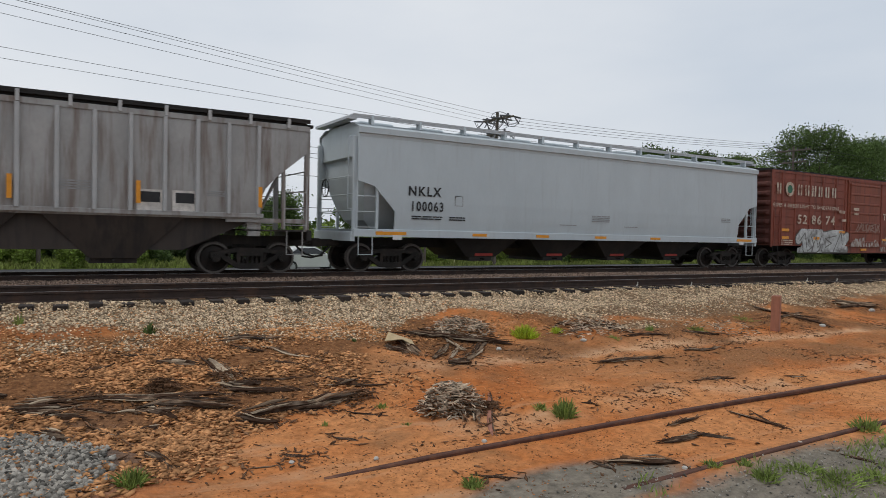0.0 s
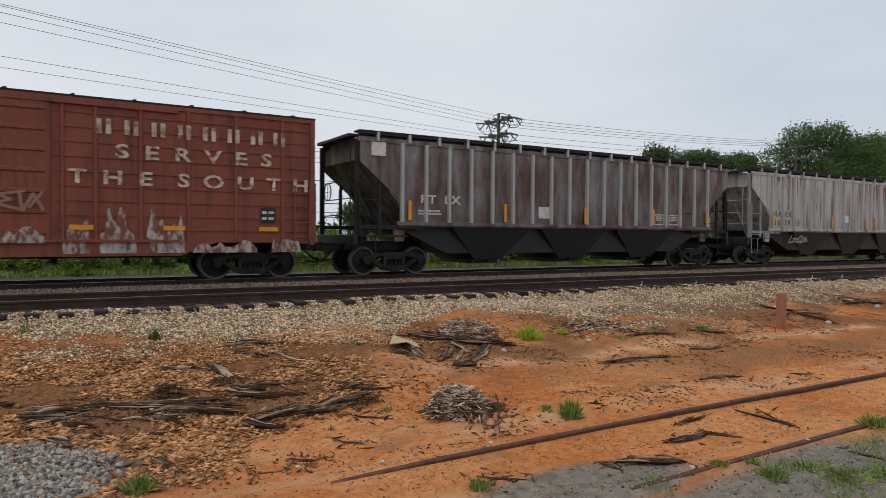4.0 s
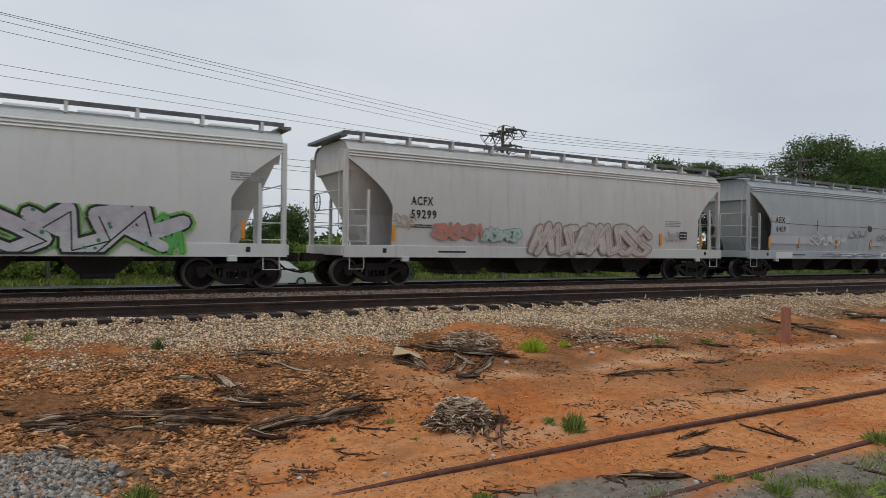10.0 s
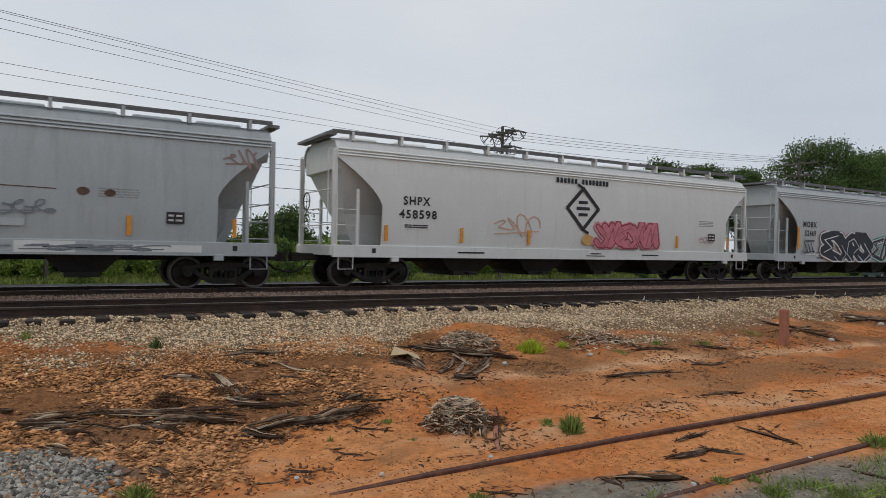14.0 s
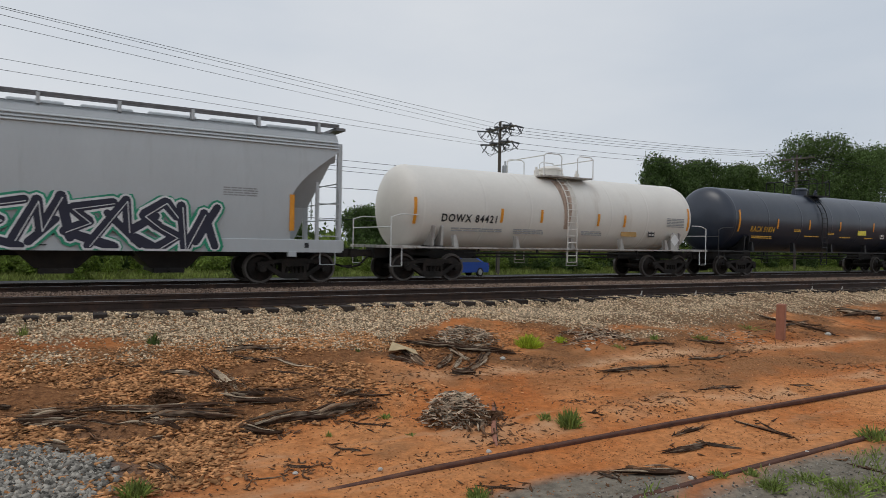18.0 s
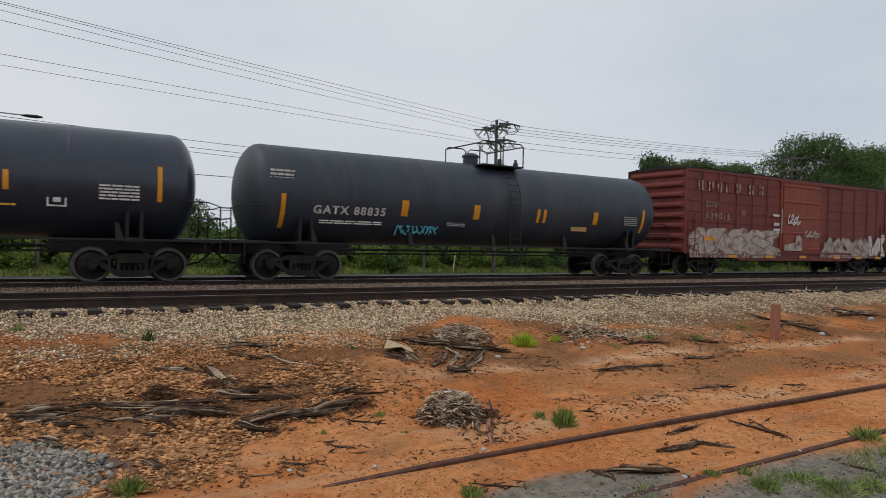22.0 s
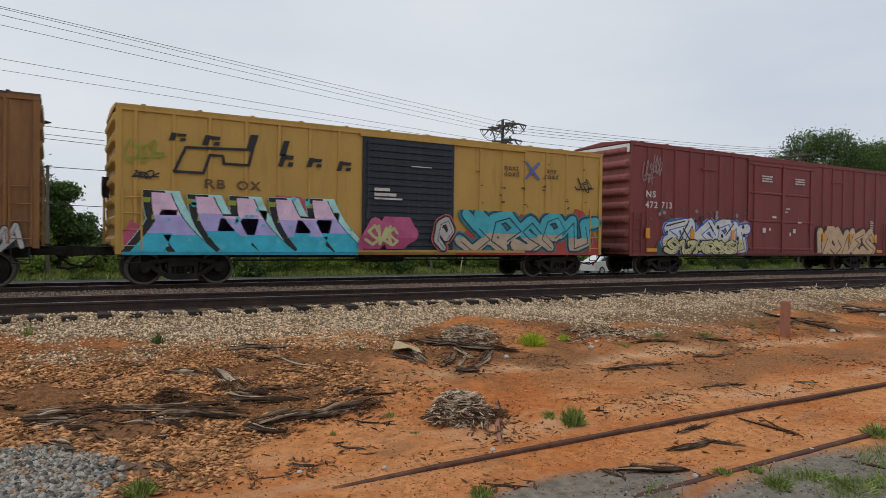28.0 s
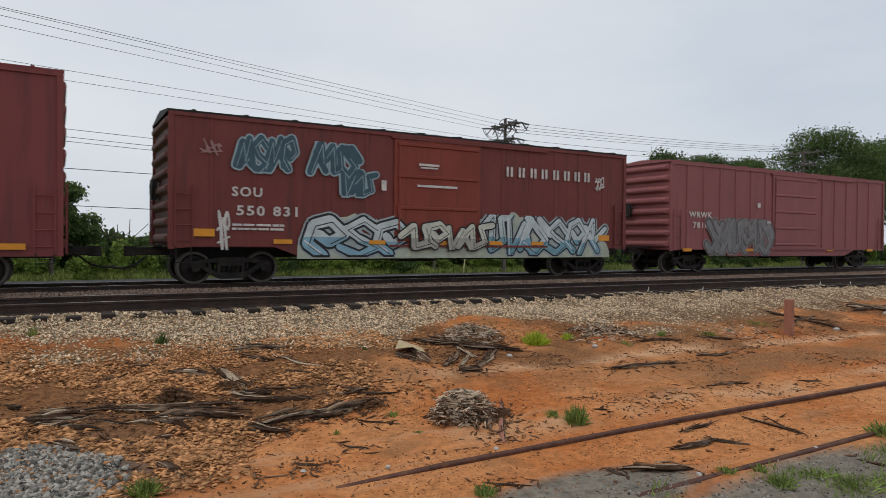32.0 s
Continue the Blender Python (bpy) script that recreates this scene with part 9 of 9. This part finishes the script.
MARKER_X.append(24.21)

post = thing("marker_post", "faded red square wooden marker post", "post", pose(POST_AT[0], POST_AT[1], ground_n(*POST_AT) - 0.05, 0.6, -0.8, 24))
part("post_shaft", MB().box(-POST_W, POST_W, -POST_W * 0.7, POST_W * 0.7, 0, POST_H, 0.012), m_post, post)
part("steel_backing", MB().box(POST_W + 0.004, POST_W + 0.05, -0.02, 0.06, 0, POST_H * 0.96), m_steel_dark, post, "dark steel stake behind the post")
card = thing("cardboard_piece", "pale crumpled cardboard on stones", "litter", pose(CARD_AT[0], CARD_AT[1], ground_n(*CARD_AT) + 0.015, 4, 12, -20))
part("sheet", MB().loft([[(-CARD_S, -0.2, 0.0), (-CARD_S, -0.2, 0.012), (-CARD_S * 0.7, 0.2, 0.1), (-CARD_S * 0.7, 0.2, 0.088)], [(0.0, -0.24, 0.1), (0.0, -0.24, 0.112), (0.05, 0.22, 0.06), (0.05, 0.22, 0.05)], [(CARD_S, -0.16, 0.0), (CARD_S, -0.16, 0.012), (CARD_S * 0.8, 0.1, 0.06), (CARD_S * 0.8, 0.1, 0.05)]]), m_card, card)
for x in MARKER_X:
    y = 13.65 - LEAN * x
    mk = thing("track_marker", "small white marker beside the rail", "marker", pose(x, y, ground_n(x, y)), "small white rail markers")
    part("marker_stick", MB().rod((0, 0, 0), (0.02, 0, 0.14), 0.014, 6).rod((-0.06, 0, 0.0), (0, 0, 0.08), 0.012, 5), m_litter, mk)

# stones and chips, as loose cover
rs = np.random.RandomState(77)
lx, ly = [], []
for ax, ay, bx, by, r in LOGS:
    m = int(10 + 45 * math.hypot(bx - ax, by - ay)) if ay > 6.4 else 8
    t = rs.uniform(-0.15, 1.15, m)
    lx.append(ax + (bx - ax) * t + rs.normal(size=m) * (0.1 + r * 1.5))
    ly.append(ay + (by - ay) * t + rs.normal(size=m) * (0.1 + r * 1.5))
lx, ly = np.concatenate(lx), np.concatenate(ly)


def spots(n, xr, yr, dens):
    x, y = rs.uniform(*xr, n), rs.uniform(*yr, n)
    keep = rs.rand(n) < dens(x, y)
    return x[keep], y[keep]


def d_ballast(x, y):
    grown = smooth01(fractal(x, y, 61, 4, 0.4) + 0.9 * smooth01(y + LEAN * x, 12.4, 11.6), 0.2, 0.9) * smooth01(x, 8, 11)
    return zones(x, y)[0] * (1 - 0.5 * smooth01(x, 18, 40)) * (1 - 0.75 * grown)


x, y = spots(150000, (-1.6, 40), (9.8, 13.75), lambda x, y: d_ballast(x, y) * (1 - 0.55 * smooth01(x, 9, 20)))
scatter("ballast_stones", "tan and grey crushed ballast stones", x, y, rs.uniform(0.012, 0.037, len(x)), m_stone, 1, lift=0.12, flat=(0.4, 0.75))
x, y = spots(26000, (-1.6, 9), (10.3, 13.3), lambda x, y: np.clip(0.25 + 0.75 * smooth01(fractal(x, y, 73, 4, 0.3), -0.3, 0.5), 0, 1) * (0.1 + 0.9 * smooth01(12.7 - y - 0.1 * x, 0.1, 1.2)))
scatter("clay_stones", "rust-brown stained stones mixed into the ballast", x, y, rs.uniform(0.012, 0.034, len(x)), m_stone_red, 21, lift=0.3, flat=(0.3, 0.6))
x, y = spots(30000, (-1.6, 40), (11.8, 13.5), lambda x, y: np.exp(-((y + LEAN * x - 13.2) / 0.14) ** 2) * smooth01(fractal(x, y, 87, 3, 0.9), -0.1, 0.5))
scatter("ballast_stones", "tan ballast heaped over the tie ends", x, y, rs.uniform(0.016, 0.04, len(x)), m_stone, 22, lift=1.3, flat=(0.5, 0.8))
x, y = spots(44000, (-2, 46), (15.5, 18.2), lambda x, y: 0.9 * (1 - 0.5 * smooth01(x, 20, 46)))
scatter("ballast_stones", "brown-grey ballast stones between the tracks", x, y, rs.uniform(0.018, 0.04, len(x)), m_stone_brown, 2, lift=0.15)
x, y = spots(34000, (-1.6, 22), (5.6, 11.6), lambda x, y: np.clip(0.12 + 0.6 * smooth01(fractal(x, y, 71, 4, 0.22), -0.1, 0.6), 0, 1) * smooth01(y + LEAN * x, 6.2, 8.2) * (1 - 0.5 * smooth01(x, 8, 16)))
scatter("clay_stones", "clay-stained stones strewn over the slope", x, y, rs.uniform(0.008, 0.026, len(x)), m_stone_red, 3, lift=0.15, flat=(0.18, 0.4), long=1.2)
x, y = spots(60000, (-1.5, 5.2), (5.8, 11.4), lambda x, y: np.clip(0.85 * zones(x, y)[1] * smooth01(fractal(x, y, 37, 4, 0.35) + 0.9 * smooth01(y, 9.0, 6.6), -0.35, 0.5), 0, 1))
scatter("spilled_stones", "tan stones spilled over clay", x, y, 0.012 + 0.044 * rs.rand(len(x)) ** 1.6, m_stone_red, 4, lift=0.2, flat=(0.16, 0.4), long=1.3)
x, y = spots(26000, (-2.0, 1.4), (5.4, 8.6), lambda x, y: smooth01(zones(x, y)[2], 0.25, 0.6))
scatter("granite_pile", "pile of grey crushed granite", x, y, rs.uniform(0.016, 0.05, len(x)), m_stone_grey, 5, lift=0.3, flat=(0.4, 0.8))
x, y = spots(15000, (-1.6, 22), (6.0, 11.3), lambda x, y: smooth01(fractal(x, y, 91, 4, 0.3), 0.05, 0.7))
scatter("bark_chips", "dark bark chips and splinters on clay", x, y, rs.uniform(0.006, 0.024, len(x)), m_chip, 6, flat=(0.2, 0.45), cat="chips", long=2.8)
x, y = spots(1400, (1, 15), (4.2, 6.6), lambda x, y: 0.5 + 0 * x)
scatter("bark_chips", "scattered dark chips on smooth clay", x, y, rs.uniform(0.005, 0.014, len(x)), m_chip, 7, flat=(0.2, 0.45), cat="chips", long=2.0)
x, y = spots(12000, (1.5, 16), (2.3, 4.5), lambda x, y: 0.6 * zones(x, y)[3])
scatter("grit_stones", "grey grit beside the buried rail", x, y, rs.uniform(0.006, 0.018, len(x)), m_stone_grey, 8)
scatter("wood_debris", "dark splinters and bark strewn round the logs", lx, ly, rs.uniform(0.006, 0.03, len(lx)), m_chip, 12, flat=(0.15, 0.4), cat="chips", long=3.2)
x, y = spots(60000, (1.0, 22), (4.4, 11.0), lambda x, y: 0.25 + 0.75 * smooth01(fractal(x, y, 19, 4, 0.4), -0.1, 0.6))
scatter("clay_clods", "small clods and grit on red clay", x, y, rs.uniform(0.004, 0.016, len(x)), m_clod, 14, lift=0.15, flat=(0.3, 0.6))
grass_field("grit_grass", "sparse grass on grey grit", 16000, (2.0, 16), (2.3, 4.3), 0.09, m_grass, 9, lambda x, y: smooth01(fractal(x, y, 55, 4, 0.5), 0.15, 0.7) * zones(x, y)[3], wide=0.006)


# ---------- motion ----------
SPEED = 9.2263


def spin_rows(x):
    rows, t, a = [], 0.0, 0.0
    step = 1 / 15
    while t < 32.0 + 1e-6:
        rows.append((t, pose(x, 0, WHEEL_R) @ Matrix.Rotation(-SPEED * t / WHEEL_R, 4, "Y")))
        t += step
    return rows


def motions():
    for car, x in CARS:
        walk(car, [(t, pose(x - SPEED * (t - 16.0), TRACK_Y, 0)) for t in (0.0, 16.0, 32.0)])
    for car, y, v, t0, x0 in ROADCARS:
        turn = 0 if v > 0 else 180
        walk(car, [(t, pose(x0 + v * (t - t0), y, ROAD_Z + 0.03, 0, 0, turn)) for t in (0.0, 16.0, 32.0)])
    for s, group in WHEELS.items():
        first = group[0]
        walk(first, spin_rows(s * 0.89))
        for w in group[1:]:
            w.rotation_mode = "QUATERNION"
            w.animation_data_create()
            w.animation_data.action = first.animation_data.action
            w.animation_data.action_slot = first.animation_data.action_slot


motions()
